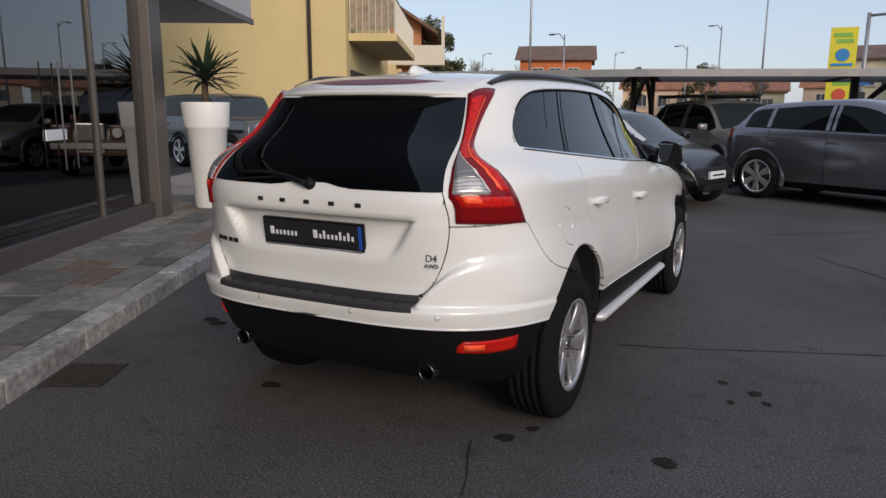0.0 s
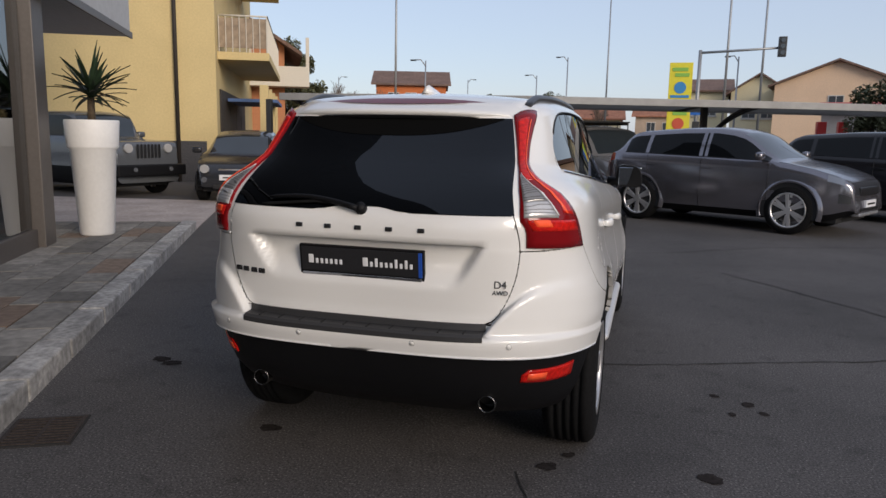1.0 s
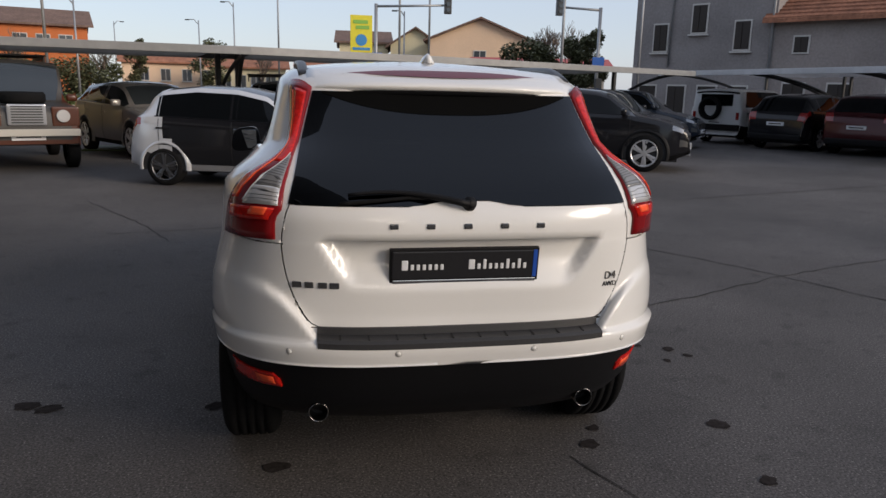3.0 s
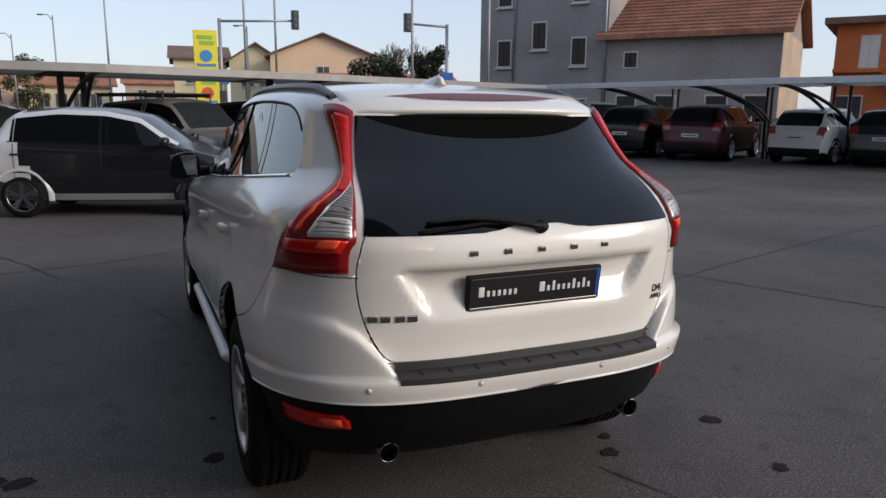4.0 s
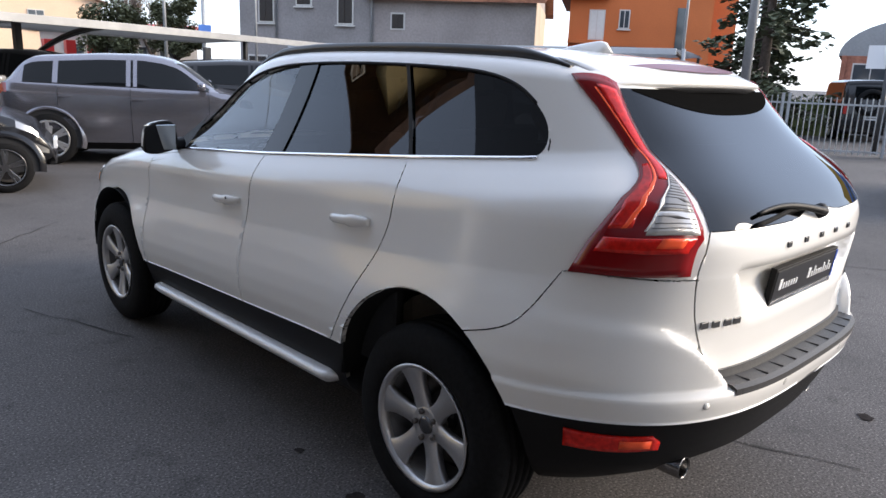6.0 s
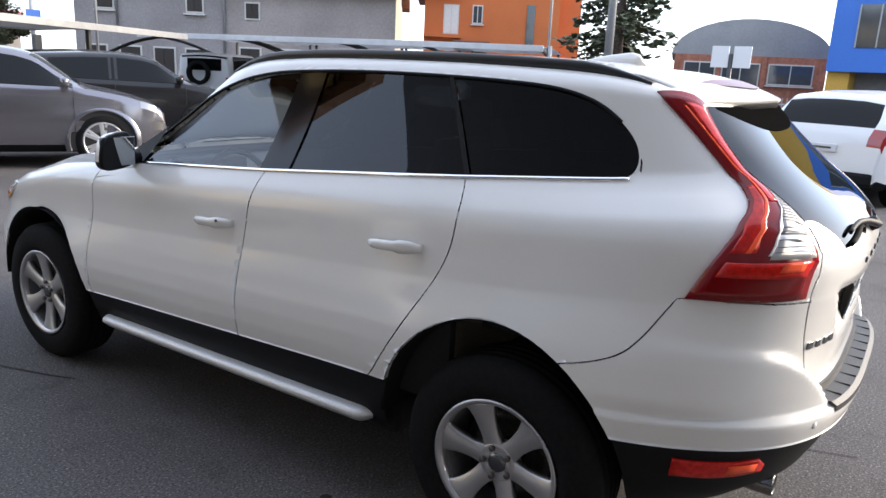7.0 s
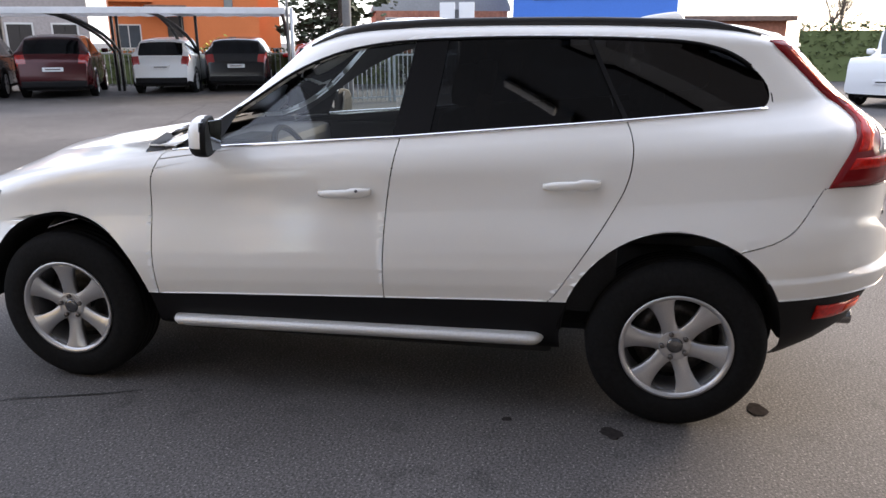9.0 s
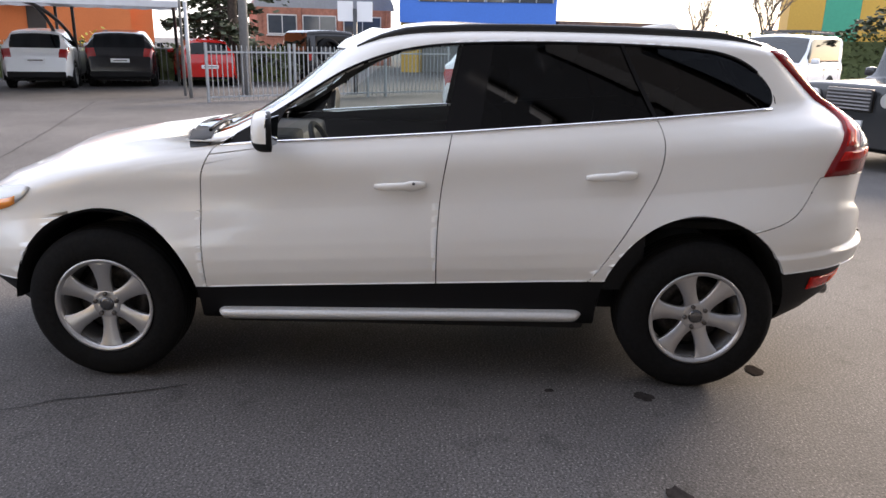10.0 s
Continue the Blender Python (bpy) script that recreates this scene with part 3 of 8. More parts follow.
low = tagged(empty("brick_annex", frame_at((37.5, -4.2), (38.5, -9.5), -0.6)), "low brick shop with a pale awning", "shop")
part("wall", boxed(0, 5.4, 0, 6, -1.5, 1.7), BRICKRED, low)
part("roof", boxed(-0.3, 5.7, -0.5, 6.3, 1.7, 1.95), BROWNROOF, low)
far = tagged(empty("green_yellow_block", frame_at((34.0, -15.0), (31.0, -24.0), -0.6)), "green and yellow painted commercial block", "building")
GREENW = mat("green_panel", (0.05, 0.32, 0.20), 0.7, grain=0.05, scale=6)
for k in range(6):
    part("painted_panel", boxed(k * 1.58, k * 1.58 + 1.57, 0, 6, -1.5, 5.0), (OCHRE, GREENW)[k % 2], far)

# yellow house with balconies behind the showroom
Y1, Y2 = (-20.0, 9.97), (-11.2, 14.6)
yh = tagged(empty("yellow_house", frame_at(Y1, Y2, 0)), "pale yellow rendered house with first-floor balconies", "house")
WY = math.dist(Y1, Y2)
part("wall", boxed(0, WY, 0, 14, 0, 9), YELLOW, yh)
part("base_wall", boxed(0, WY - 0.3, -0.03, 0, 0, 1.15), mat("dark_base", (0.06, 0.06, 0.065), 0.9, grain=0.3, scale=30), yh)
part("roof", boxed(-0.8, WY + 1.4, -0.9, 14.9, 9.0, 9.3), BROWNROOF, yh)
part("downpipe", rod((WY - 1.05, -0.1, 0), (WY - 1.05, -0.1, 9.0), 0.055), SHUTTER, yh)
window(yh, WY - 6.2, 3.6, 1.2, 1.5, SHUTTER)
window(yh, WY - 0.35, 6.5, 0.5, 0.9, SHUTTER)
BALWHITE = mat("white_balcony_rail", (0.62, 0.58, 0.50), 0.6, grain=0.05, scale=20)
BALBROWN = mat("brown_balcony_panel", (0.30, 0.23, 0.16), 0.7, grain=0.3, scale=6)
for z in (3.7, 6.8):
    bal = part("balcony", boxed(WY, WY + 1.45, 0.5, 9.5, z - 0.22, z, 0.01), YELLOW, yh)
    part("end_panel", boxed(WY + 0.05, WY + 1.38, 0.53, 0.56, z + 0.12, z + 0.95, 0.005), BALBROWN, bal, "patterned balcony panel")
    part("handrail", rod((WY + 1.4, 0.55, z + 1.02), (WY + 1.4, 9.4, z + 1.02), 0.025), DARKSTEEL, bal)
    part("handrail", rod((WY + 0.05, 0.55, z + 1.02), (WY + 1.4, 0.55, z + 1.02), 0.025), BALWHITE, bal)
    for k in range(46):
        part("baluster", rod((WY + 1.4, 0.56 + 0.195 * k, z), (WY + 1.4, 0.56 + 0.195 * k, z + 1.0), 0.012, n=5), BALWHITE, bal)
    for k in range(8):
        part("baluster", rod((WY + 0.05 + k * 0.19, 0.515, z), (WY + 0.05 + k * 0.19, 0.515, z + 1.0), 0.014, n=5), BALWHITE, bal)
for k in range(4):
    part("side_door", boxed(WY + 0.0, WY + 0.06, 1.3 + 2.0 * k, 2.4 + 2.0 * k, 0.2, 2.4, 0.01), SHUTTER, yh)
    part("shop_post", boxed(WY + 1.15, WY + 1.4, 0.6 + 2.3 * k, 0.85 + 2.3 * k, 0, 2.8, 0.01), YELLOW, yh)
part("shop_front", boxed(WY + 0.003, WY + 0.05, 0.7, 9.2, 0.1, 2.65), SHUTTER, yh)
part("awning", boxed(WY + 0.1, WY + 1.6, 2.0, 6.5, 2.35, 2.45, 0.01), mat("blue_awning", (0.08, 0.14, 0.3), 0.8), yh)
nb = tagged(empty("brown_balcony_house", frame_at((-19.7, 25.85), (-16.2, 27.85), 0)), "terracotta house with an arched white balcony", "house")
gable_wall(nb, 3.8, 7, 0, 5.4, 1.2, mat("terracotta_render", (0.45, 0.2, 0.1), 0.85, grain=0.06, scale=10), "y")
gable_roof(nb, 3.8, 7, 5.42, 1.2, 0.8, BROWNROOF, "y")
part("balcony", boxed(2.2, 4.9, -1.2, 0, 3.5, 4.4, 0.02), BALWHITE, nb)
part("balcony_post", boxed(4.75, 4.9, -1.2, -1.05, 4.4, 5.7), BALWHITE, nb)
part("balcony_post", boxed(2.2, 2.35, -1.2, -1.05, 4.4, 5.7), BALWHITE, nb)

# distant houses across the road
def far_house(name, label, az, dist, w, d, eave, rise, wall, roof, ridge="x", n=2):
    c = Vector((dist * math.sin(radians(az)), -3.4 + dist * math.cos(radians(az)), 0))
    u = Vector((math.cos(radians(az)), -math.sin(radians(az)), 0))
    p, q = c - u * w / 2, c + u * w / 2
    h = tagged(empty(name, frame_at(p, q, -0.6)), label, "house")
    gable_wall(h, w, d, -1, eave, rise, wall, ridge)
    gable_roof(h, w, d, eave + 0.02, rise, 0.5, roof, ridge)
    for k in range(n):
        window(h, w * (k + 1) / (n + 1), eave - 2.2, 1.0, 1.3, PANE)
    return h


far_house("peach_house", "peach rendered house with a brown tiled gable roof", 11.8, 66, 9.0, 12, 6.2, 1.8, PEACH, BROWNROOF, "y", 1)
far_house("cream_house", "cream house with a brown tiled roof", 6.9, 70, 4.6, 9, 6.0, 1.5, CREAM, BROWNROOF, "y", 2)
far_house("cream_house", "cream house behind a yellow sign", 3.0, 72, 4.6, 9, 6.4, 1.2, CREAM, BROWNROOF, "x", 2)
far_house("orange_farmhouse", "small orange house with a red-brown roof", -18.9, 74, 7.0, 8, 7.0, 1.4, ORANGE, BROWNROOF, "x", 3)
far_house("white_terrace", "pale two-storey house beyond the road", -5.5, 85, 8, 8, 4.2, 1.5, CREAM, ROOFTILE, "x", 4)
far_house("pink_house", "pinkish house with a tiled roof far off", -10.5, 95, 12, 8, 4.8, 2.0, PEACH, ROOFTILE, "x", 4)
far_house("tiled_house", "low house with an orange tiled roof", 1.0, 100, 10, 8, 5.0, 1.6, BEIGEWALL, ROOFTILE, "x", 4)
far_house("red_white_shop", "white filling-station shop with red columns", 16.2, 52, 9.0, 6, 3.6, 0.5, mat("shop_white", (0.5, 0.46, 0.42), 0.7, grain=0.05, scale=5), mat("red_band", (0.45, 0.05, 0.03), 0.5), "x", 4)
for az in (11.4, 12.7, 14.1):
    c = Vector((*yard(48 * math.sin(radians(az)), -3.4 + 48 * math.cos(radians(az))), 0))
    tagged(mesh_ob("red_column", boxed(c.x - 0.25, c.x + 0.25, c.y - 0.25, c.y + 0.25, -0.6, 2.6, 0.02), mat("red_paint", (0.5, 0.03, 0.025), 0.4)), "red painted square column of a filling station", "column", "filling station columns")

# ---- carports ----
SHEETGREY = mat("grey_canopy_sheet", (0.30, 0.30, 0.295), 0.6, metal=0.2, grain=0.08, scale=6, blotch=0.12, bscale=0.6)
SHEETPALE = mat("pale_corrugated_sheet", (0.52, 0.53, 0.55), 0.5, grain=0.06, scale=6, blotch=0.12, bscale=0.5)


def carport(name, label, pts, z, depth, sheet_mat, wavy):
    """Canopies in a row over parked cars: a thin curved roof on bowed brackets."""
    for (p, q) in zip(pts, pts[1:]):
        base = 0.5 * (ground_z(*p) + ground_z(*q))
        m = frame_at(p, q, 0)
        w = math.dist(p, q)
        c = tagged(empty(name, m), label, "carport", "carports")
        bm = bmesh.new()
        rows = []
        nx = int(w / 0.25) if wavy else 12
        for i in range(nx + 1):
            x = w * i / nx
            rows.append([bm.verts.new((x, y, z + 0.10 + 0.05 * y - 0.012 * y * y + (0.03 * math.sin(i * math.pi) if not wavy else 0.022 * (i % 2)))) for y in np.linspace(-0.05, depth, 8)])
        for a, b in zip(rows, rows[1:]):
            for k in range(7):
                bm.faces.new((a[k], b[k], b[k + 1], a[k + 1])).smooth = not wavy
        bmesh.ops.solidify(bm, geom=bm.faces[:], thickness=0.03)
        part("roof_sheet", bm, sheet_mat, c)
        part("front_gutter", boxed(-0.02, w + 0.02, -0.10, 0.0, z - 0.02, z + 0.14, 0.01), sheet_mat if wavy else SHEETGREY, c)
        n = max(2, int(w / 4.6) + 1)
        pd, thick = (depth * 0.97, 0.04) if wavy else (depth * 0.62, 0.06)
        for k in range(n):
            x = min(max(w * k / (n - 1), 0.1), w - 0.1)
            part("post", boxed(x - thick, x + thick, pd - thick, pd + thick, base - 0.05, z + 0.15, 0.008), DARKSTEEL, c)
            bm = bmesh.new()
            tube(bm, [(x, pd - (pd - 0.1) * t, base + 1.2 + (z + 0.06 - base - 1.2) * math.sin(t * math.pi / 2) ** 0.7) for t in np.linspace(0, 1, 9)], 0.05, 6)
            part("bowed_bracket", bm, DARKSTEEL, c)


carport("carport", "long grey metal carport roof on bowed brackets", [(-7.5, 11.7), (-1.9, 12.6), (3.2, 14.6), (11.0, 18.4)], 2.2, 5.0, SHEETGREY, False)
carport("carport", "pale corrugated carport roof over parked cars", [(11.3, 21.2), (12.1, 17.8), (12.9, 14.2), (13.5, 11.6), (14.75, 8.31)], 2.26, 5.0, SHEETPALE, True)
tagged(mesh_ob("carport_post", boxed(-7.55, -7.43, 11.75, 11.87, 0, 2.2, 0.01), DARKSTEEL), "dark square steel post at the carport's end", "post")
tagged(mesh_ob("carport_post", rod((*yard(14.85, 8.15), -0.05), (*yard(14.85, 8.15), 2.4), 0.05), GALV), "galvanised steel post at the carport's end", "post")

# ---- fences, poles, lights ----


def railing(pts, height, gap, material, label, thick=0.014):
    for p, q in zip(pts, pts[1:]):
        w = math.dist(p, q)
        f = tagged(empty("fence", frame_at(p, q, 0.5 * (ground_z(*p) + ground_z(*q)))), label, "fence", "fences")
        for z in (0.12, height - 0.16):
            part("rail", boxed(0, w, -0.02, 0.02, z - 0.02, z + 0.02), material, f)
        n = int(w / gap)
        for k in range(n + 1):
            part("bar", rod((k * gap, 0, 0.04), (k * gap, 0, height), thick, n=6), material, f)
        for k in range(int(w / 2.2) + 1):
            part("post", boxed(k * 2.2 - 0.03, k * 2.2 + 0.03, -0.03, 0.03, 0, height + 0.06), material, f)


railing([(13.7, 7.3), (15.2, 5.5), (16.9, 3.3), (18.3, 1.5)], 1.35, 0.13, GALV, "galvanised steel bar fence beside the road")
railing([(18.6, 17.0), (19.9, 10.6)], 1.3, 0.16, GALV, "galvanised steel bar fence behind parked cars")
railing([(-4.6, 16.5), (1.5, 18.2)], 1.0, 0.3, SHUTTER, "brown wooden railing behind the carport", 0.03)
railing([(-9.0, 11.9), (-7.9, 12.2)], 1.2, 0.12, DARKSTEEL, "dark wire fence beside the yellow house")
tagged(mesh_ob("low_wall", boxed(-30, -3, 23.0, 23.3, 0, 0.8, 0.02), BEIGEWALL), "low beige boundary wall beyond the carport", "wall")
tagged(mesh_ob("wooden_pallet", boxed(-9.7, -7.9, 14.3, 14.6, 0, 1.15, 0.02), mat("pale_timber", (0.36, 0.22, 0.1), 0.8, grain=0.3, scale=10)), "pale wooden pallet stood on edge behind the fence", "pallet")


def polar(az, d, cam=(0.0, -3.4)):
    x, y = yard(cam[0] + d * math.sin(radians(az)), cam[1] + d * math.cos(radians(az)))
    return Vector((x, y, 0))


def lamp_post(az, d, h, arm, heads=1, cam=(0.0, -3.4), thick=0.07):
    p = polar(az, d, cam)
    z = ground_z(p.x, p.y)
    o = tagged(empty("street_lamp", Matrix.Translation((p.x, p.y, z))), "tall galvanised street lamp pole", "street lamp", "street lamps")
    part("pole", rod((0, 0, 0), (0, 0, h), thick, thick * 0.55, 8), GALV, o)
    u = Vector((math.cos(radians(az)), -math.sin(radians(az)), 0))
    if arm:
        bm = bmesh.new()
        tube(bm, [(0, 0, h - 0.3), tuple(u * arm * 0.4 + Vector((0, 0, h + 0.05))), tuple(u * arm + Vector((0, 0, h + 0.02)))], 0.035, 6)
        part("arm", bm, GALV, o)
        e = u * arm
        part("lamp_head", boxed(e.x - 0.16, e.x + 0.16, e.y - 0.08, e.y + 0.08, h - 0.03, h + 0.05, 0.02), DARKSTEEL, o)


lamp_post(-19.2, 34, 11, 0)
lamp_post(-17.2, 42, 5.6, -0.7)
lamp_post(-9.0, 60, 6.3, -0.8)
lamp_post(-6.6, 55, 7.2, -0.7)
lamp_post(-3.5, 50, 11, 0)
lamp_post(5.3, 38, 12, 0)
lamp_post(5.8, 46, 6.2, -0.6)
lamp_post(7.6, 40, 12, 0.5)
lamp_post(17.6, 36, 9, 0, thick=0.09)
lamp_post(23.2, 32, 9, 0, thick=0.06)
lamp_post(-24.5, 75, 7, 0.7)
lamp_post(-14.5, 75, 7, 0.7)
lamp_post(63.06, 20.46, 10, 0, 1, (-2.1, -2.2), 0.14)
lamp_post(58.6, 20.6, 8, 0, 1, (-2.1, -2.2), 0.045)


def traffic_gantry(az, d, az_head, h=5.6):
    p, q = polar(az, d), polar(az_head, d)
    z = ground_z(p.x, p.y)
    o = tagged(empty("traffic_light", Matrix.Translation((p.x, p.y, z))), "grey pole with a traffic light on a long arm", "traffic light", "traffic lights")
    e = q - p
    part("pole", rod((0, 0, 0), (0, 0, h), 0.09, 0.08, 10), GALV, o)
    part("arm", rod((0, 0, h - 0.12), (e.x, e.y, h + 0.02), 0.06, 0.05, 8), GALV, o)
    hd = part("signal_head", boxed(e.x - 0.17, e.x + 0.17, e.y - 0.14, e.y + 0.14, h - 0.38, h + 0.5, 0.03), DARKSTEEL, o)
    for k in range(3):
        part("signal_lens", rod((e.x, e.y - 0.13, h - 0.2 + 0.27 * k), (e.x, e.y - 0.17, h - 0.2 + 0.27 * k), 0.1, 0.1, 14), PANE, hd)
    part("blue_sign", boxed(-0.3, 0.3, -0.14, -0.10, 2.6, 3.3, 0.01), mat("blue_sign_paint", (0.03, 0.14, 0.5), 0.4), o)
    low = part("low_signal", boxed(-0.16, 0.16, -0.36, -0.12, 1.5, 2.3, 0.03), DARKSTEEL, o)


traffic_gantry(3.5, 37, 8.9)
traffic_gantry(20.3, 37, 17.3)
p = polar(2.35, 35)
sign = tagged(empty("shop_sign", Matrix.Translation((p.x, p.y, ground_z(p.x, p.y)))), "tall yellow two-panel advertising sign", "sign")
YSIGN = mat("sign_yellow", (0.75, 0.66, 0.04), 0.5, grain=0.04, scale=6)
SBLUE = mat("sign_blue", (0.05, 0.25, 0.55), 0.5)
SGREEN = mat("sign_green", (0.25, 0.5, 0.08), 0.5)
for z0, z1 in ((1.6, 3.15), (3.2, 4.85)):
    pan = part("panel", boxed(-0.5, 0.5, -0.08, 0.08, z0, z1, 0.01), YSIGN, sign)
    part("green_bar", boxed(-0.36, 0.30, -0.10, -0.075, z1 - 0.38, z1 - 0.22), SGREEN, pan)
    part("green_bar", boxed(-0.25, 0.36, -0.10, -0.075, z1 - 0.62, z1 - 0.46), SGREEN, pan)
    part("round_mark", rod((0, -0.075, z0 + 0.55), (0, -0.10, z0 + 0.55), 0.26, n=20), SBLUE if z0 > 3 else mat("sign_red", (0.6, 0.1, 0.05), 0.5), pan)
    part("blue_bar", boxed(-0.4, 0.4, -0.10, -0.075, z0 + 0.1, z0 + 0.22), SBLUE, pan)
for x in (-0.4, 0.4):
    part("post", boxed(x - 0.05, x + 0.05, -0.05, 0.05, 0, 1.62), GALV, sign)
notice = tagged(empty("notice_board", Matrix.Translation((*yard(17.6, 4.25), 0.02))), "pale notice boards on a dark post", "notice board")
part("post", rod((0, 0, 0), (0, 0, 2.4), 0.06), DARKSTEEL, notice)
for y in (-0.5, 0.06):
    part("board", boxed(-0.02, 0.02, y, y + 0.44, 2.05, 2.6, 0.005), PLATEWHITE, notice)

# ---- trees and hedges ----
BARK = mat("tree_bark", (0.07, 0.055, 0.045), 0.95, grain=0.4, scale=12, bump=0.8)


def leaf_mat(name, col):
    m = mat(name, col, 0.7, grain=0.25, scale=3)
    t = m.node_tree
    p = t.nodes["Principled BSDF"]
    g = t.nodes.new("ShaderNodeNewGeometry")
    r = t.nodes.new("ShaderNodeMapRange")
    r.inputs["To Min"].default_value, r.inputs["To Max"].default_value = 0.55, 1.45
    t.links.new(g.outputs["Random Per Island"], r.inputs["Value"])
    v = t.nodes.new("ShaderNodeVectorMath")
    v.operation = "SCALE"
    v.inputs[0].default_value = col
    t.links.new(r.outputs[0], v.inputs["Scale"])
    t.links.new(v.outputs[0], p.inputs["Base Color"])
    return m


SPRUCE = leaf_mat("spruce_needles", (0.075, 0.088, 0.05))
EVERGREEN = leaf_mat("evergreen_leaves", (0.11, 0.115, 0.055))
HEDGE = leaf_mat("hedge_leaves", (0.075, 0.095, 0.03))
TWIG = leaf_mat("bare_twigs", (0.16, 0.12, 0.09))
GORSE = leaf_mat("yellow_shrub", (0.42, 0.36, 0.03))


def leaves(name, centres, size, material, parent, flat=0.35, n=1):
    verts, faces = [], []
    for c in centres:
        for _ in range(n):
            a, b = rnd.uniform(0, 6.28), rnd.uniform(-1, 1)
            s = size * rnd.uniform(0.6, 1.4)
            u = Vector((math.cos(a), math.sin(a), b * flat)) * s
            v = Vector((-math.sin(a), math.cos(a), rnd.uniform(-1, 1))) * s * 0.6
            o = Vector(c)
            k = len(verts)
            verts += [o - u, o + v, o + u, o - v]
            faces.append((k, k + 1, k + 2, k + 3))
    me = bpy.data.meshes.new(name)
    me.from_pydata([tuple(v) for v in verts], [], faces)
    me.materials.append(material)
    ob = new(name, me)
    ob.parent = parent
    return ob


def conifer(x, y, h, r, label, z0=None, bare=0.12):
    t = tagged(empty("conifer", Matrix.Translation((x, y, ground_z(x, y) if z0 is None else z0))), label, "tree", "trees")
    part("trunk", rod((0, 0, 0), (0, 0, h), 0.2, 0.03, 9), BARK, t)
    pts = []
    limbs = bmesh.new()
    for k in range(int(h * 7)):
        f = bare + (1 - bare) * (k / (h * 7))
        z = h * f
        ln = r * (1 - f) ** 0.75 * rnd.uniform(0.6, 1.1) + 0.15
        a = rnd.uniform(0, 6.28)
        tip = (ln * math.cos(a), ln * math.sin(a), z - 0.22 * ln)
        cyl(limbs, (0, 0, z), tip, 0.035, 0.008, 4, False)
        for s in range(int(ln * 26)):
            q = rnd.uniform(0.15, 1.0)
            w = 0.32 * (1 - 0.5 * q) * ln * 0.5 + 0.06
            pts.append((tip[0] * q + rnd.gauss(0, w * 0.5), tip[1] * q + rnd.gauss(0, w * 0.5), z - 0.22 * ln * q - abs(rnd.gauss(0, 0.13))))
    part("limbs", limbs, BARK, t)
    leaves("crown", pts, 0.13, SPRUCE, t, 0.5, 2)
    return t


def broadleaf(x, y, h, r, label, material, clumps=26, size=0.16, trunk=0.3, z0=None, dens=150):
    t = tagged(empty("tree", Matrix.Translation((x, y, ground_z(x, y) if z0 is None else z0))), label, "tree", "trees")
    part("trunk", rod((0, 0, 0), (0, 0, h * trunk + 0.3), 0.16, 0.1, 8), BARK, t)
    limbs = bmesh.new()
    pts = []
    for k in range(clumps):
        a, u = rnd.uniform(0, 6.28), rnd.uniform(0.1, 1)
        rr = r * math.sqrt(u) * 0.85
        zz = h * lerp(trunk + 0.08, 0.92, rnd.random() ** 0.9)
        rr *= math.sqrt(max(0.08, 1 - ((zz / h - 0.6) / 0.45) ** 2))
        c = (rr * math.cos(a), rr * math.sin(a), zz)
        cyl(limbs, (0, 0, h * trunk), c, 0.05, 0.012, 5, False)
        cs = r * rnd.uniform(0.22, 0.42)
        for s in range(dens):
            d = Vector((rnd.gauss(0, 1), rnd.gauss(0, 1), rnd.gauss(0, 0.8))).normalized() * cs * rnd.random() ** 0.4
            pts.append((c[0] + d.x, c[1] + d.y, c[2] + d.z))
    part("limbs", limbs, BARK, t)
    leaves("crown", pts, size, material, t, 0.8)
    return t


def bare_tree(x, y, h, label, n=5, seed=1, spread=0.55, z0=None):
    r2 = random.Random(seed)
    t = tagged(empty("bare_tree", Matrix.Translation((x, y, ground_z(x, y) if z0 is None else z0))), label, "tree", "trees")
    trunk, twigs = bmesh.new(), bmesh.new()

    def grow(p, d, ln, r, depth):
        q = p + d * ln
        cyl(trunk if depth < 2 else twigs, p, q, r, r * 0.65, 6 if depth < 2 else 3, False)
        if depth >= n:
            return
        for _ in range(3 if depth else 4):
            nd = (d + Vector((r2.uniform(-1, 1), r2.uniform(-1, 1), r2.uniform(-0.25, 0.8))) * spread).normalized()
            grow(q - d * ln * r2.uniform(0, 0.3), nd, ln * r2.uniform(0.62, 0.8), max(r * 0.6, 0.008), depth + 1)

    grow(Vector((0, 0, 0)), Vector((0, 0, 1)), h * 0.28, h * 0.022, 0)
    part("trunk", trunk, BARK, t)
    part("crown", twigs, TWIG, t)
    return t


rnd = random.Random(5)
conifer(*yard(21.2, 8.9), 9.5, 2.6, "tall dark spruce tree behind the fence")
conifer(*yard(23.6, 10.2), 8.5, 2.3, "dark spruce tree behind the fence")
p = polar(-28.0, 46)
broadleaf(p.x, p.y, 7.2, 1.7, "dark evergreen tree behind the houses", EVERGREEN, 26, 0.09, 0.3, dens=330)
p = polar(15.0, 44)
broadleaf(p.x, p.y, 4.6, 1.9, "dark evergreen tree beside the road", EVERGREEN, 30, 0.09, 0.15, dens=330)
p = polar(19.4, 47)
broadleaf(p.x, p.y, 5.6, 1.5, "dark evergreen tree beside the road", EVERGREEN, 26, 0.09, 0.3, dens=330)
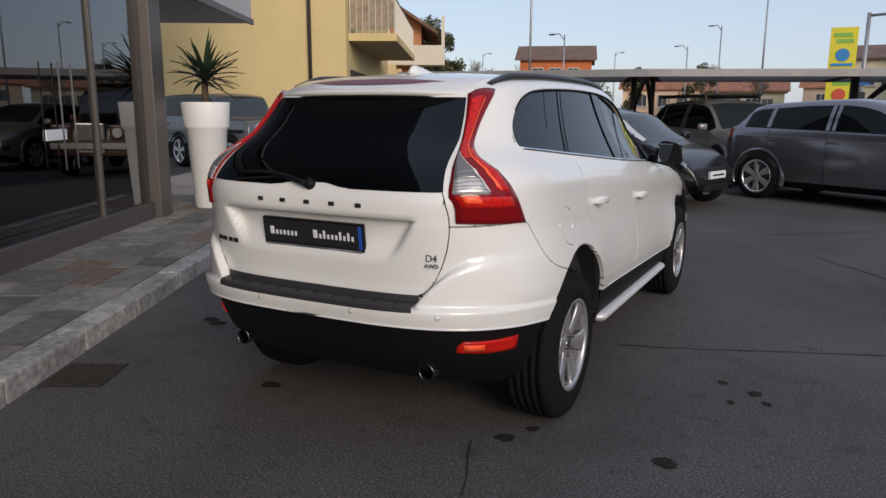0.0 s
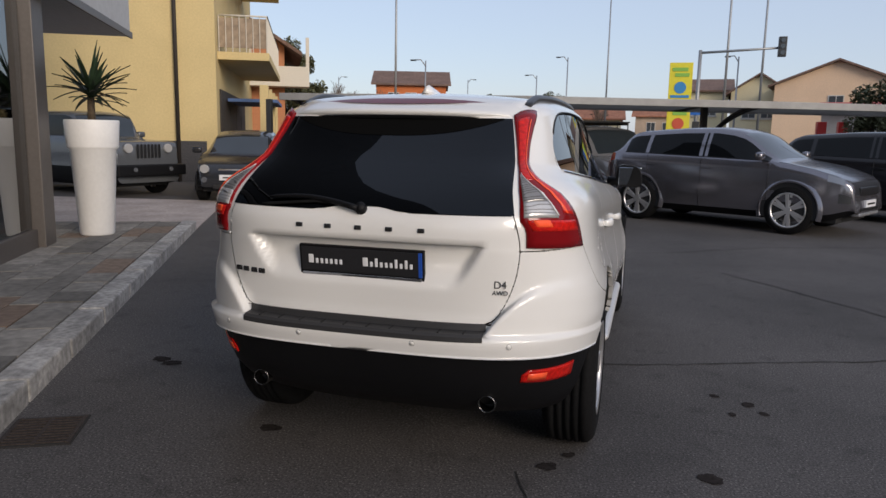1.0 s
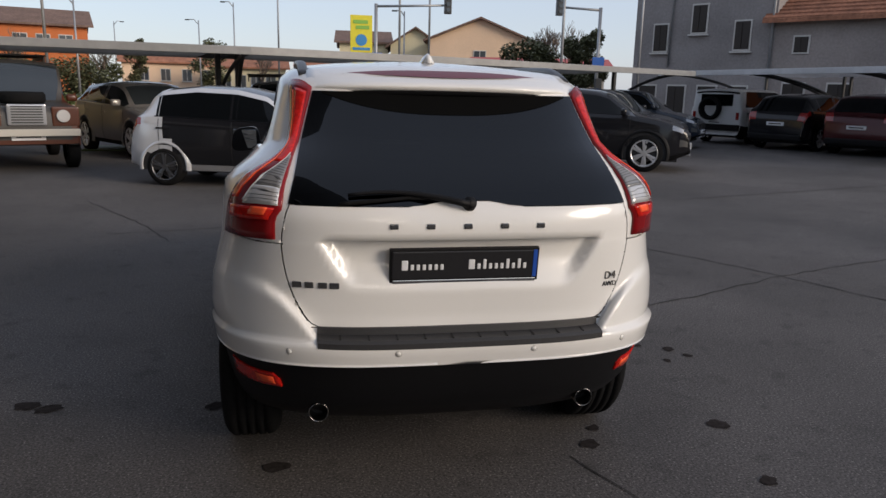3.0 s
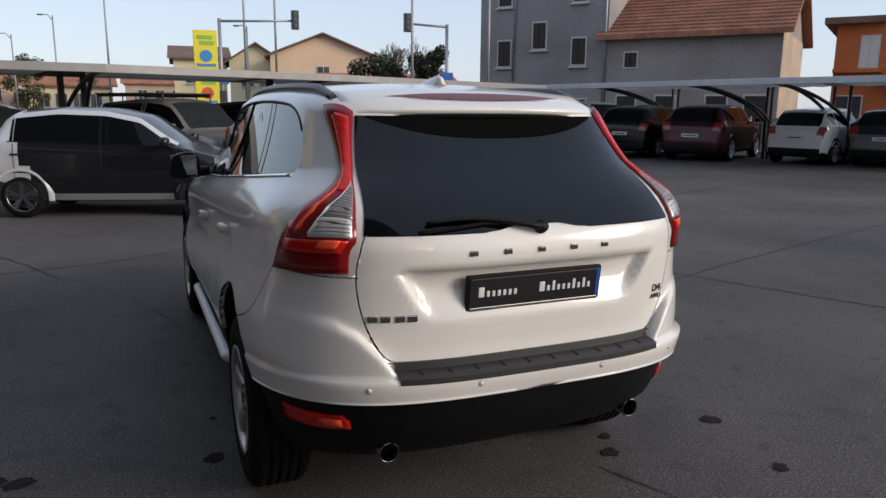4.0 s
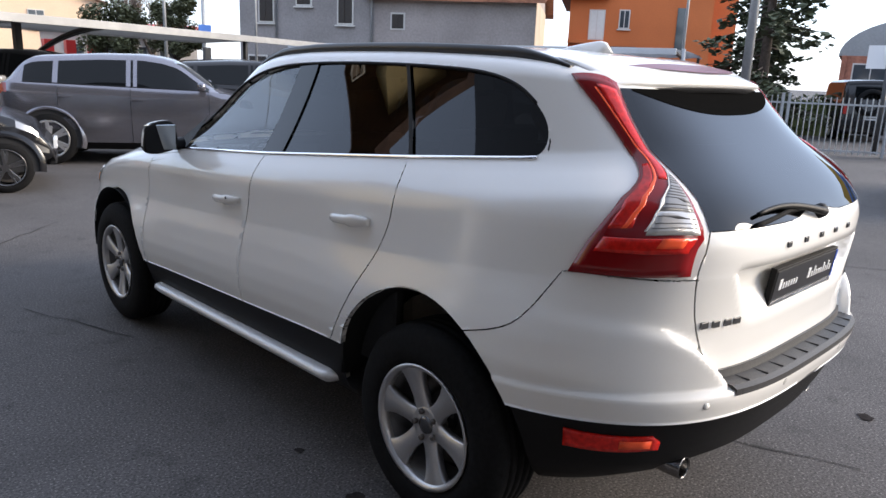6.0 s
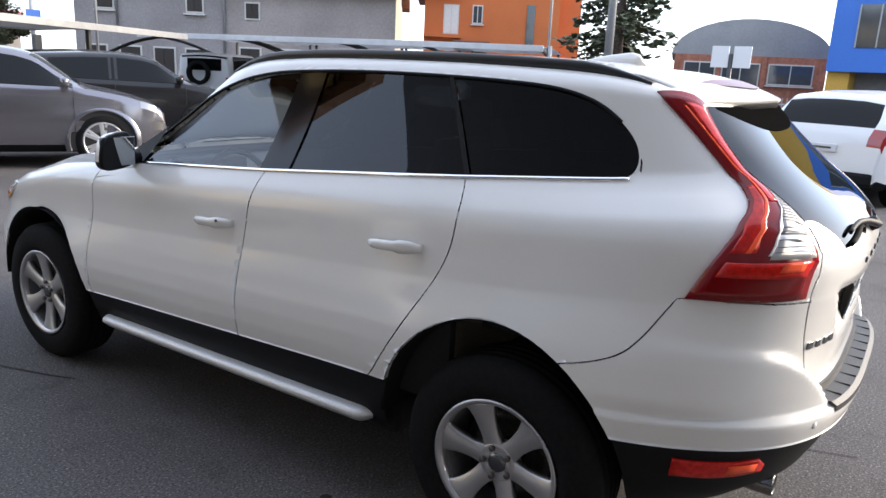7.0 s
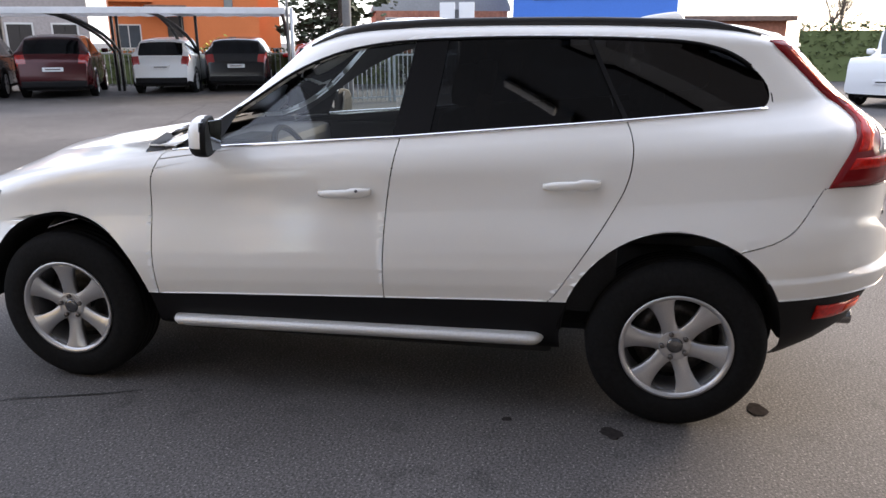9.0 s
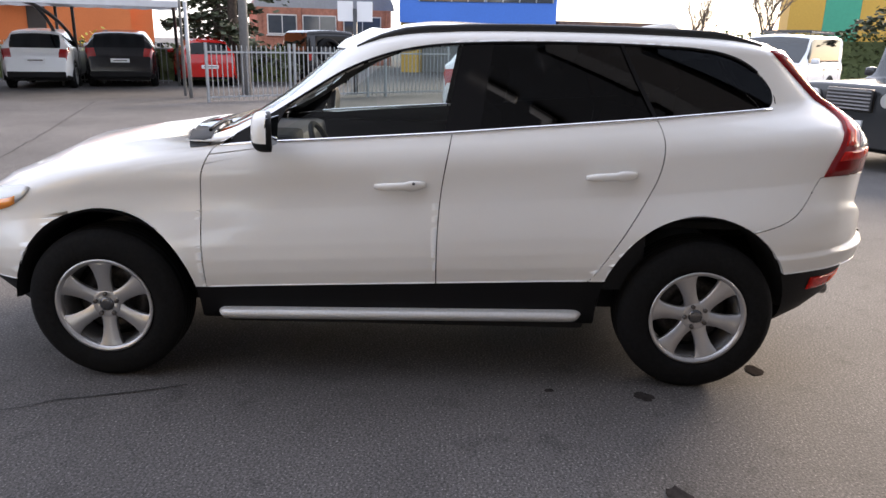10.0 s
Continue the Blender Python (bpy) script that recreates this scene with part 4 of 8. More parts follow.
for az, d, h, r in ((-21.2, 58, 3.2, 2.4), (-18.4, 60, 3.4, 2.6), (-16.0, 60, 3.2, 2.4), (-24.2, 46, 3.4, 2.0), (-26.4, 44, 4.6, 2.0), (-8.0, 75, 6.0, 2.0), (-13.2, 80, 6.0, 1.6)):
    p = polar(az, d)
    broadleaf(p.x, p.y, h, r, "dark evergreen shrub beyond the road", EVERGREEN, 16, 0.11, 0.12, dens=240)
for az, d, h, s in ((-24.0, 42, 5.2, 2), (-20.5, 46, 5.0, 3), (16.9, 50, 8.0, 4), (18.2, 52, 7.6, 5), (-4.6, 80, 6.5, 6), (-15.5, 60, 5.4, 7)):
    p = polar(az, d)
    bare_tree(p.x, p.y, h, "leafless pale tree with bare branches", 5, s)
bare_tree(*yard(31.0, -9.5), 5.0, "leafless shrub by the roadside", 5, 9)
bare_tree(*yard(30.0, -12.5), 5.5, "leafless shrub by the roadside", 5, 10)
conifer(*yard(24.0, -16.5), 9.0, 4.2, "spreading dark conifer by the road", bare=0.3)


def hedge(pts, h, th, material, label):
    pts = [yard(*p) for p in pts]
    o = tagged(empty("hedge"), label, "hedge", kind="stuff")
    c = []
    core = bmesh.new()
    for p, q in zip(pts, pts[1:]):
        w = math.dist(p, q)
        u = Vector((q[0] - p[0], q[1] - p[1], 0)).normalized()
        g = ground_z(*p)
        box(core, 0, w, -th * 0.75, th * 0.75, g, g + h * 0.86, 0.0, Matrix(((u.x, -u.y, 0, p[0]), (u.y, u.x, 0, p[1]), (0, 0, 1, 0), (0, 0, 0, 1))))
        for _ in range(int(w * h * 190)):
            t, u, v = rnd.random(), rnd.uniform(-1, 1), rnd.random()
            x, y = lerp(p[0], q[0], t), lerp(p[1], q[1], t)
            nrm = Vector((q[1] - p[1], p[0] - q[0], 0)).normalized() * th * math.copysign(abs(u) ** 0.3, u)
            c.append((x + nrm.x, y + nrm.y, ground_z(x, y) + h * v ** 0.7 + rnd.gauss(0, 0.04)))
    part("hedge_core", core, material, o)
    leaves("hedge_leaves", c, 0.075, material, o, 0.8)
    return o


hedge([(20.6, 18.0), (22.0, 11.5), (23.5, 6.8)], 1.3, 0.4, HEDGE, "clipped green hedge behind the fence")
hedge([(28.1, -7.6), (27.2, -10.5), (25.5, -14.0), (24.0, -17.0)], 2.2, 0.4, HEDGE, "clipped green hedge along the road")
hedge([(-24.0, 33.0), (-12.0, 33.5), (0.0, 35.5)], 1.1, 0.5, HEDGE, "clipped green hedge beyond the carport")
hedge([(2.0, 32.5), (12.0, 31.0)], 1.0, 0.5, EVERGREEN, "dark hedge beside the road")
p = polar(56.0, 28, (-2.1, -2.2))
shrub = tagged(empty("yellow_bush", Matrix.Translation((p.x, p.y, 0.25))), "round bush with yellow flowers", "bush")
leaves("bush_leaves", [(rnd.gauss(0, 0.42), rnd.gauss(0, 0.42), 0.55 + rnd.gauss(0, 0.3)) for _ in range(1400)], 0.07, GORSE, shrub, 0.8)
grass = bmesh.new()
box(grass, -5.6, 0.5, 14.8, 16.2, 0.0, 0.03)
tagged(mesh_ob("grass_strip", grass, leaf_mat("verge_grass", (0.05, 0.075, 0.02))), "strip of short green grass", "grass", kind="stuff")

# ---- the white car ----
from mathutils.bvhtree import BVHTree

BORDER = [(-0.95, 0.630), (-0.38, 0.588), (0.45, 0.538), (2.25, 0.47), (3.7, 0.47)]
BELT = [(-0.9, 1.395), (-0.18, 1.316), (0.25, 1.267), (1.178, 1.186), (2.0, 1.128), (2.5, 1.10), (3.0, 1.02), (3.4, 0.92), (3.68, 0.80)]
ZTOP = [(-0.5, 1.55), (-0.24, 1.572), (0.0, 1.588), (0.42, 1.603), (1.133, 1.597), (1.463, 1.568), (1.68, 1.515), (1.9, 1.42), (2.2, 1.27), (2.55, 1.115)]
ARCHES = ((0.03, 0.37, 0.452, 0.485), (2.757, 0.36, 0.432, 0.463))
REAR_Y = [(0.29, -0.58), (0.36, -0.74), (0.45, -0.85), (0.55, -0.90), (0.637, -0.93), (0.69, -0.945), (0.718, -0.945), (0.728, -0.875), (0.80, -0.868), (0.86, -0.872),
          (0.95, -0.882), (1.046, -0.898), (1.12, -0.900), (1.165, -0.885), (1.20, -0.86), (1.26, -0.80), (1.32, -0.735), (1.395, -0.655)]
FRONT_Y = [(0.0, 3.63), (0.3, 3.67), (0.7, 3.66), (0.8, 3.6), (0.88, 3.42), (0.94, 3.05), (1.0, 2.52)]
WIDTH = [(0.0, 0.896), (0.1, 0.908), (0.2, 0.911), (0.3, 0.906), (0.42, 0.892), (0.55, 0.873), (0.68, 0.861), (0.78, 0.854), (0.84, 0.845), (0.89, 0.828), (0.94, 0.805), (1.0, 0.770)]


def half_outline(w, yf, yr, cr, cf, nr, nf, counts):
    """Half a plan outline from the middle of the rear round to the middle of the front."""
    a, b, c = counts
    pts = []
    for i in range(a):
        p = math.pi / 2 * (i / a) ** 1.0
        pts.append((math.sin(p) ** (2 / nr), yr + cr - cr * math.cos(p) ** (2 / nr)))
    for i in range(b + 1):
        pts.append((1.0, lerp(yr + cr, yf - cf, i / b)))
    for i in range(1, c + 1):
        p = math.pi / 2 * i / c
        pts.append((max(0.0, math.cos(p)) ** (2 / nf), yf - cf + cf * math.sin(p) ** (2 / nf)))
    return [(sx * w(y), y) for sx, y in pts]


def loft(rings, clamp=None):
    """Skins rings of half outlines, mirrored, into one mesh."""
    bm = bmesh.new()
    grid = []
    for ring in rings:
        row = [bm.verts.new(p) for p in ring]
        row += [bm.verts.new((-p[0], p[1], p[2])) for p in ring[-2:0:-1]]
        grid.append(row)
    n = len(grid[0])
    for r0, r1 in zip(grid, grid[1:]):
        for j in range(n):
            bm.faces.new((r0[j], r0[(j + 1) % n], r1[(j + 1) % n], r1[j]))
    bmesh.ops.remove_doubles(bm, verts=bm.verts, dist=2e-4)
    bmesh.ops.dissolve_degenerate(bm, edges=bm.edges, dist=2e-4)
    bmesh.ops.recalc_face_normals(bm, faces=bm.faces)
    for f in bm.faces:
        f.smooth = True
    return bm


COUNTS = (64, 64, 14)


def sstep(a, b, x):
    t = min(max((x - a) / (b - a), 0), 1)
    return t * t * (3 - 2 * t)


def rear_shape(x, y, z):
    """The plate recess."""
    ax = abs(x)
    if y < -0.3:
        if 0.865 < z < 1.0555:
            u = (z - 0.865) / 0.19
            edge = lerp(0.37, 0.492, u)
            y += 0.052 * sstep(0, 0.7, u) * (1 - sstep(edge - 0.022 * u - 0.014, edge + 0.008, ax))
    return x, y


def tuck(y, k):
    """The cabin narrows towards the tail."""
    return 1 - 0.10 * k * sstep(0.45, -0.60, y)


def upper_ring(zr):
    f = (zr - 0.637) / (1.395 - 0.637)
    wmid = curve_at(WIDTH, f)

    def w(y):
        flare = 0.014 * (math.exp(-((y / 0.55) ** 4)) + math.exp(-(((y - 2.76) / 0.55) ** 4))) * (1 - sstep(0.3, 0.55, f))
        return (wmid + flare + 0.03 * sstep(0.6, 1.0, f) * sstep(-0.2, 2.0, y) - 0.02 * sstep(2.4, 3.4, y)) * tuck(y, sstep(0.82, 1.0, f))

    yr, yf = curve_at(REAR_Y, zr), curve_at(FRONT_Y, f)
    n = lerp(3.4, 4.6, sstep(0.55, 1.0, f))
    out = []
    bump_line = half_outline(w, yf, -0.945, 0.995, 0.75, 3.0, 2.6, COUNTS)
    for (x, y), (bx, by) in zip(half_outline(w, yf, yr, -yr + 0.05 + 0.15 * sstep(0.7, 1, f), 0.75, n, 2.6, COUNTS), bump_line):
        # the bumper's shoulder runs up into the corners beside the tailgate
        zb = lerp(curve_at(BORDER, y), curve_at(BELT, y), f)
        if 0.66 < zb < 1.0 and y < 0.3:
            zs = curve_at([(0, 0.66), (0.500, 0.66), (0.535, 0.70), (0.585, 0.765), (0.635, 0.815), (0.69, 0.848), (0.76, 0.866), (0.95, 0.878)], x)
            k = (1 - sstep(zs, zs + 0.06, zb)) if zr > 0.72 else 1.0
            back = sstep(0.25, 0.6, -y)
            if zr > 0.72:
                x, y = lerp(x, bx, k), lerp(y, by, k)
            x += 0.014 * k * back * sstep(0.62, 0.86, x) * sstep(0.66, 0.73, zb)
        z = lerp(curve_at(BORDER, y), curve_at(BELT, y), f)
        if y > 2.3:
            z += 0.11 * f * f * (1 - (x / 0.9) ** 2) * sstep(2.2, 2.9, y) * (1 - sstep(3.2, 3.6, y))
        x, y = rear_shape(x, y, z)
        out.append((x, y, z))
    return out


def house_ring(g):
    def w(y):
        return lerp(0.770 + 0.03 * sstep(-0.2, 2.0, y), 0.632, g ** 0.9) * tuck(y, 1 - g)

    yr, yf = lerp(-0.655, -0.47, g), lerp(2.55, 1.72, g)
    out = []
    for x, y in half_outline(w, yf, yr, lerp(0.85, 0.6, g), 0.5, lerp(4.6, 4.2, g), 4.2, COUNTS):
        z = lerp(curve_at(BELT, y), smooth_curve(ZTOP, y), g) + 0.1 * g * (1 - (x / w(y)) ** 2) * sstep(0.9, 1.8, y)
        out.append((x, y, z))
    return out


def roof_rings():
    rings = []
    for dz, wr, yr, yf in ((0.028, 0.597, -0.44, 1.66), (0.045, 0.545, -0.42, 1.6)):
        rings.append([(x, y, smooth_curve(ZTOP, y) + dz + 0.075 * (1 - (x / wr) ** 2) * sstep(0.9, 1.8, y)) for x, y in half_outline(lambda y: wr, yf, yr, 0.55, 0.5, 3.4, 4.0, COUNTS)])
    base = rings[-1]
    for s in (0.85, 0.7, 0.5, 0.3, 0.12, 0.0):
        ring = []
        for x, y, z in base:
            y2 = 0.55 + (y - 0.55) * (0.45 + 0.55 * s)
            ring.append((x * s, y2, smooth_curve(ZTOP, y2) + 0.045 + 0.034 * (1 - s * s) + 0.075 * sstep(0.9, 1.8, y2) * (1 - s * s * 0.8)))
        rings.append(ring)
    return rings


upper_levels = [0.637, 0.65, 0.67, 0.69, 0.705, 0.7185, 0.7265, 0.738, 0.752, 0.765, 0.778, 0.79, 0.803, 0.816, 0.83, 0.843, 0.856, 0.868, 0.88, 0.892, 0.905, 0.918, 0.931, 0.945, 0.96, 0.975, 0.99, 1.005, 1.02, 1.032, 1.044, 1.051, 1.0565, 1.065, 1.09, 1.125, 1.155, 1.185, 1.22, 1.26, 1.30, 1.345, 1.395]
skin = loft([upper_ring(z) for z in upper_levels] + [house_ring(g) for g in (0.08, 0.2, 0.35, 0.5, 0.65, 0.8, 0.92, 1.0)] + roof_rings())
SKIN = BVHTree.FromBMesh(skin)
SKIN_NORMALS = [v.normal.copy() for v in skin.verts]
SKIN_FACES = [[v.index for v in f.verts] for f in skin.faces]
SKIN_CO = [v.co.copy() for v in skin.verts]


def side_hit(sign, y, z):
    for k in range(30):
        p, n, i, d = SKIN.ray_cast(Vector((sign * 2, y, z + 0.005 * k)), Vector((-sign, 0, 0)))
        if p is not None and abs(p.x) > 0.3:
            return p, n


def rear_hit(x, z):
    p, n, i, d = SKIN.ray_cast(Vector((x, -3, z)), Vector((0, 1, 0)))
    return p, n


def near_skin(p):
    q, n, i, d = SKIN.find_nearest(Vector(p))
    if n.dot(q - Vector((0, 0.6, 0.7))) < 0:
        n = -n
    return q, n


def skin_normal(p):
    """The smooth normal of the uncut skin next to p, and how far p lies from it."""
    q, n, i, d = SKIN.find_nearest(p)
    vs = SKIN_FACES[i]
    tot, acc = 0.0, Vector((0, 0, 0))
    for v in vs:
        w = 1 / ((SKIN_CO[v] - q).length_squared + 1e-7)
        acc += SKIN_NORMALS[v] * w
        tot += w
    return (acc / tot).normalized(), d


def chaikin(pts, closed=False, n=2):
    """Rounds the corners of a line."""
    for _ in range(n):
        out = [] if closed else [pts[0]]
        m = len(pts)
        for q in range(m if closed else m - 1):
            a, b = pts[q], pts[(q + 1) % m]
            out += [tuple(lerp(u, v, 0.25) for u, v in zip(a, b)), tuple(lerp(u, v, 0.75) for u, v in zip(a, b))]
        pts = out if closed else out + [pts[-1]]
    return pts


def dense(pts, step=0.03):
    out = []
    for a, b in zip(pts, pts[1:]):
        k = max(1, int(math.dist(a, b) / step))
        out += [tuple(lerp(u, v, i / k) for u, v in zip(a, b)) for i in range(k)]
    return out + [tuple(pts[-1])]


def ribbon(surface, width=0.0048, up=0.02, down=0.06, ext=0.025):
    """A thin blade along points of the skin, that cuts a gap between two panels."""
    bm = bmesh.new()
    rows = []
    kept = surface[:1]
    for s in surface[1:]:
        if (s[0] - kept[-1][0]).length > 0.02:
            kept.append(s)
    surface = kept
    (p0, n0), (p1, n1), (q1, m1), (q0, m0) = surface[0], surface[1], surface[-2], surface[-1]
    if (p0 - q0).length > 0.02:
        surface = [(p0 + (p0 - p1).normalized() * ext, n0)] + list(surface) + [(q0 + (q0 - q1).normalized() * ext, m0)]
    ns = []
    for p, n in surface:
        m = skin_normal(p)[0]
        ns.append(m if m.dot(n) > 0 else -m)
    for _ in range(4):
        ns = [(ns[max(i - 1, 0)] + ns[i] * 2 + ns[min(i + 1, len(ns) - 1)]).normalized() for i in range(len(ns))]
    for i, (p, n) in enumerate(surface):
        n = ns[i]
        a = surface[max(i - 1, 0)][0]
        b = surface[min(i + 1, len(surface) - 1)][0]
        s = (b - a).cross(n).normalized() * (width / 2)
        rows.append([bm.verts.new(p + o * s + h * n) for o, h in ((-1, up), (1, up), (1, -down), (-1, -down))])
    for r0, r1 in zip(rows, rows[1:]):
        for j in range(4):
            bm.faces.new((r0[j], r0[(j + 1) % 4], r1[(j + 1) % 4], r1[j]))
    bm.faces.new(rows[0][::-1])
    bm.faces.new(rows[-1])
    bmesh.ops.recalc_face_normals(bm, faces=bm.faces)
    return bm


def prism(poly, axis, d0, d1):
    """A prism over a polygon: axis X takes (y, z) corners, axis Y takes (x, z)."""
    bm = bmesh.new()
    rows = []
    for d in (d0, d1):
        rows.append([bm.verts.new((d, a, b) if axis == "X" else (a, d, b)) for a, b in poly])
    n = len(poly)
    for j in range(n):
        bm.faces.new((rows[0][j], rows[0][(j + 1) % n], rows[1][(j + 1) % n], rows[1][j]))
    bm.faces.new(rows[0][::-1])
    bm.faces.new(rows[1])
    bmesh.ops.recalc_face_normals(bm, faces=bm.faces)
    return bm


SIDE_GLASS = [(2.25, 1.104), (1.998, 1.130), (1.178, 1.188), (0.25, 1.269), (-0.235, 1.312), (-0.285, 1.325), (-0.302, 1.365), (-0.285, 1.42), (-0.235, 1.474), (-0.155, 1.528), (-0.07, 1.557), (0.02, 1.573),
              (0.14, 1.582), (0.42, 1.591), (0.8, 1.592), (1.133, 1.58), (1.3, 1.564), (1.463, 1.532), (1.66, 1.457), (1.81, 1.366), (2.0, 1.248), (2.14, 1.165)]
REAR_GLASS = [(-0.585, 1.168), (-0.2, 1.168), (-0.12, 1.186), (0.12, 1.186), (0.2, 1.168), (0.585, 1.168), (0.58, 1.2), (0.553, 1.30), (0.512, 1.42), (0.475, 1.53), (-0.475, 1.53), (-0.512, 1.42), (-0.553, 1.30), (-0.58, 1.2)]
SCREEN = [(-0.66, 1.142), (-0.5, 1.152), (-0.3, 1.160), (0.3, 1.160), (0.5, 1.152), (0.66, 1.142), (0.61, 1.3), (0.50, 1.545), (-0.50, 1.545), (-0.61, 1.3)]
SIDE_GLASS = chaikin(SIDE_GLASS, True)


def arch_blades(sign, grow=0.0):
    return [prism([(yc + (ry + grow) * math.cos(a), zc + (rz + grow) * math.sin(a)) for a in np.linspace(0, 2 * math.pi, 61)[:-1]], "X", sign * 0.5, sign * 1.3) for yc, zc, ry, rz in ARCHES]


cutters = [prism(REAR_GLASS, "Y", -1.3, -0.1), prism(SCREEN, "Y", 1.2, 2.42)]
for sign in (-1, 1):
    cutters += arch_blades(sign)
    cutters.append(prism(SIDE_GLASS, "X", sign * 0.56, sign * 1.2))
    for line in ([(2.235, 1.12), (2.285, 1.03), (2.30, 0.938), (2.299, 0.678), (2.287, 0.45)],
                 [(1.166, 1.21), (1.172, 1.17), (1.186, 1.10), (1.217, 0.919), (1.229, 0.71), (1.229, 0.48)],
                 [(0.258, 1.29), (0.232, 1.24), (0.215, 1.162), (0.228, 1.043), (0.276, 0.935), (0.372, 0.775), (0.535, 0.515)]):
        line = chaikin(line)
        cutters.append(ribbon([side_hit(sign, y, max(z, curve_at(BORDER, y) + 0.004)) for y, z in dense(line)]))
    bumper = [(y, z) for y, z in dense(chaikin([(-0.225, 0.79), (-0.30, 0.812), (-0.38, 0.85), (-0.43, 0.91), (-0.47, 0.98), (-0.50, 1.03)]))]
    cutters.append(ribbon([side_hit(sign, y, z) for y, z in bumper] + [near_skin((sign * x, y, 1.036)) for x, y in dense([(0.84, -0.52), (0.82, -0.60), (0.76, -0.72), (0.70, -0.79), (0.655, -0.82)])]))
    gate = dense(chaikin([(0.555, 1.215), (0.585, 1.18), (0.60, 1.15), (0.622, 1.05), (0.612, 0.95), (0.59, 0.87), (0.555, 0.795), (0.525, 0.758), (0.49, 0.748)]))
    cutters.append(ribbon([rear_hit(sign * x, z) for x, z in gate]))
cutters.append(ribbon([rear_hit(x, 0.748) for x in np.linspace(-0.50, 0.50, 30)]))
flap = [side_hit(1, -0.11 + 0.085 * math.cos(a), 0.965 + 0.088 * math.sin(a)) for a in np.linspace(0, 2 * math.pi, 33)]
cutters.append(ribbon(flap, 0.004))

car = tagged(empty("parked_suv"), "pearl white five-door sport utility car, rear light clusters red", "car")


def carve(bm, blades_in):
    """Cuts the blades out of a skin, and leaves out the walls that the cuts would add."""
    me = bpy.data.meshes.new("shell")
    bm.to_mesh(me)
    bm.free()
    me.materials.append(WHITE)
    ob = new("shell", me)
    blades = []
    for c in blades_in:
        blades.append(mesh_ob("blade", c, DARK))
        b = ob.modifiers.new("cut", "BOOLEAN")
        b.operation, b.solver, b.object = "DIFFERENCE", "EXACT", blades[-1]
        b.use_hole_tolerant, b.material_mode = True, "TRANSFER"
    bpy.context.view_layer.update()
    out = bpy.data.meshes.new_from_object(ob.evaluated_get(bpy.context.evaluated_depsgraph_get()))
    for o in blades + [ob]:
        bpy.data.objects.remove(o)
    res = bmesh.new()
    res.from_mesh(out)
    dark = [k for k, m in enumerate(out.materials) if m == DARK]
    bmesh.ops.delete(res, geom=[f for f in res.faces if f.material_index in dark], context="FACES")
    bmesh.ops.delete(res, geom=[v for v in res.verts if not v.link_faces], context="VERTS")
    return res


cut = carve(skin, cutters)
bmesh.ops.remove_doubles(cut, verts=cut.verts, dist=0.0005)
bmesh.ops.dissolve_degenerate(cut, edges=cut.edges, dist=0.0005)


def islands(bm):
    left = set(bm.verts)
    groups = []
    while left:
        seed = left.pop()
        stack, group = [seed], {seed}
        while stack:
            v = stack.pop()
            for e in v.link_edges:
                o = e.other_vert(v)
                if o in left:
                    left.discard(o)
                    group.add(o)
                    stack.append(o)
        groups.append(group)
    return groups


def panel(name, bm, verts, label="", paint=WHITE, inside=GREYTRIM, thick=0.022):
    """Takes one panel out of the cut skin, shaded by the uncut skin's own normals, and gives it a thickness."""
    keep = bmesh.new()
    outer, inner, normal = {}, {}, {}
    for v in verts:
        n, d = skin_normal(v.co)
        outer[v], inner[v], normal[v] = keep.verts.new(v.co), keep.verts.new(v.co - n * thick), n
    faces = list({f for v in verts for f in v.link_faces})
    for f in faces:
        n = sum((normal[v] for v in f.verts), Vector())
        vs = list(f.verts) if f.normal.dot(n) > 0 else list(f.verts)[::-1]
        keep.faces.new([outer[v] for v in vs])
        keep.faces.new([inner[v] for v in vs[::-1]]).material_index = 1
    for e in {e for f in faces for e in f.edges}:
        if len(e.link_faces) == 1:
            a, b = e.verts
            keep.faces.new((outer[a], outer[b], inner[b], inner[a]))
    back = {outer[v]: normal[v] for v in verts}
    bmesh.ops.triangulate(keep, faces=[f for f in keep.faces if len(f.verts) > 4])
    keep.normal_update()
    loops = []
    for f in keep.faces:
        f.smooth = True
        flat = f.normal.copy()
        skinned = all(v in back for v in f.verts)
        for v in f.verts:
            loops.append(back[v] if skinned else flat)
    ob = part(name, keep, paint, car, label, mats=(inside,))
    ob.data.normals_split_custom_set(loops)
    return ob


bm = cut
for grp in sorted(islands(bm), key=len, reverse=True):
    lo = Vector([min(v.co[i] for v in grp) for i in range(3)])
    hi = Vector([max(v.co[i] for v in grp) for i in range(3)])
    mid, size = (lo + hi) / 2, hi - lo
    if size.length < 0.05:
        continue
    if size.x > 1.2 and size.y > 3:
        panel("body_shell", bm, grp)
    elif mid.y < -0.7 and abs(mid.x) < 0.1 and mid.z > 0.85:
        panel("tailgate", bm, grp)
    elif mid.y < -0.3 and size.x > 1.2:
        panel("rear_bumper", bm, grp)
    elif size.y < 0.25 and size.z < 0.25:
        panel("fuel_flap", bm, grp)
    elif 1.1 < mid.y < 2.1:
        panel("front_door", bm, grp)
    elif 0.2 < mid.y < 1.1:
        panel("rear_door", bm, grp)
    elif mid.y > 2.4:
        panel("front_bumper", bm, grp)
    else:
        panel("trim_panel", bm, grp)
bm.free()

# black cladding below the painted body
CLAD_LOW = [(-0.95, 0.30), (-0.62, 0.285), (-0.38, 0.275), (0.3, 0.29), (3.7, 0.28)]
low_levels = [0.29, 0.33, 0.38, 0.45, 0.52, 0.58, 0.6365]


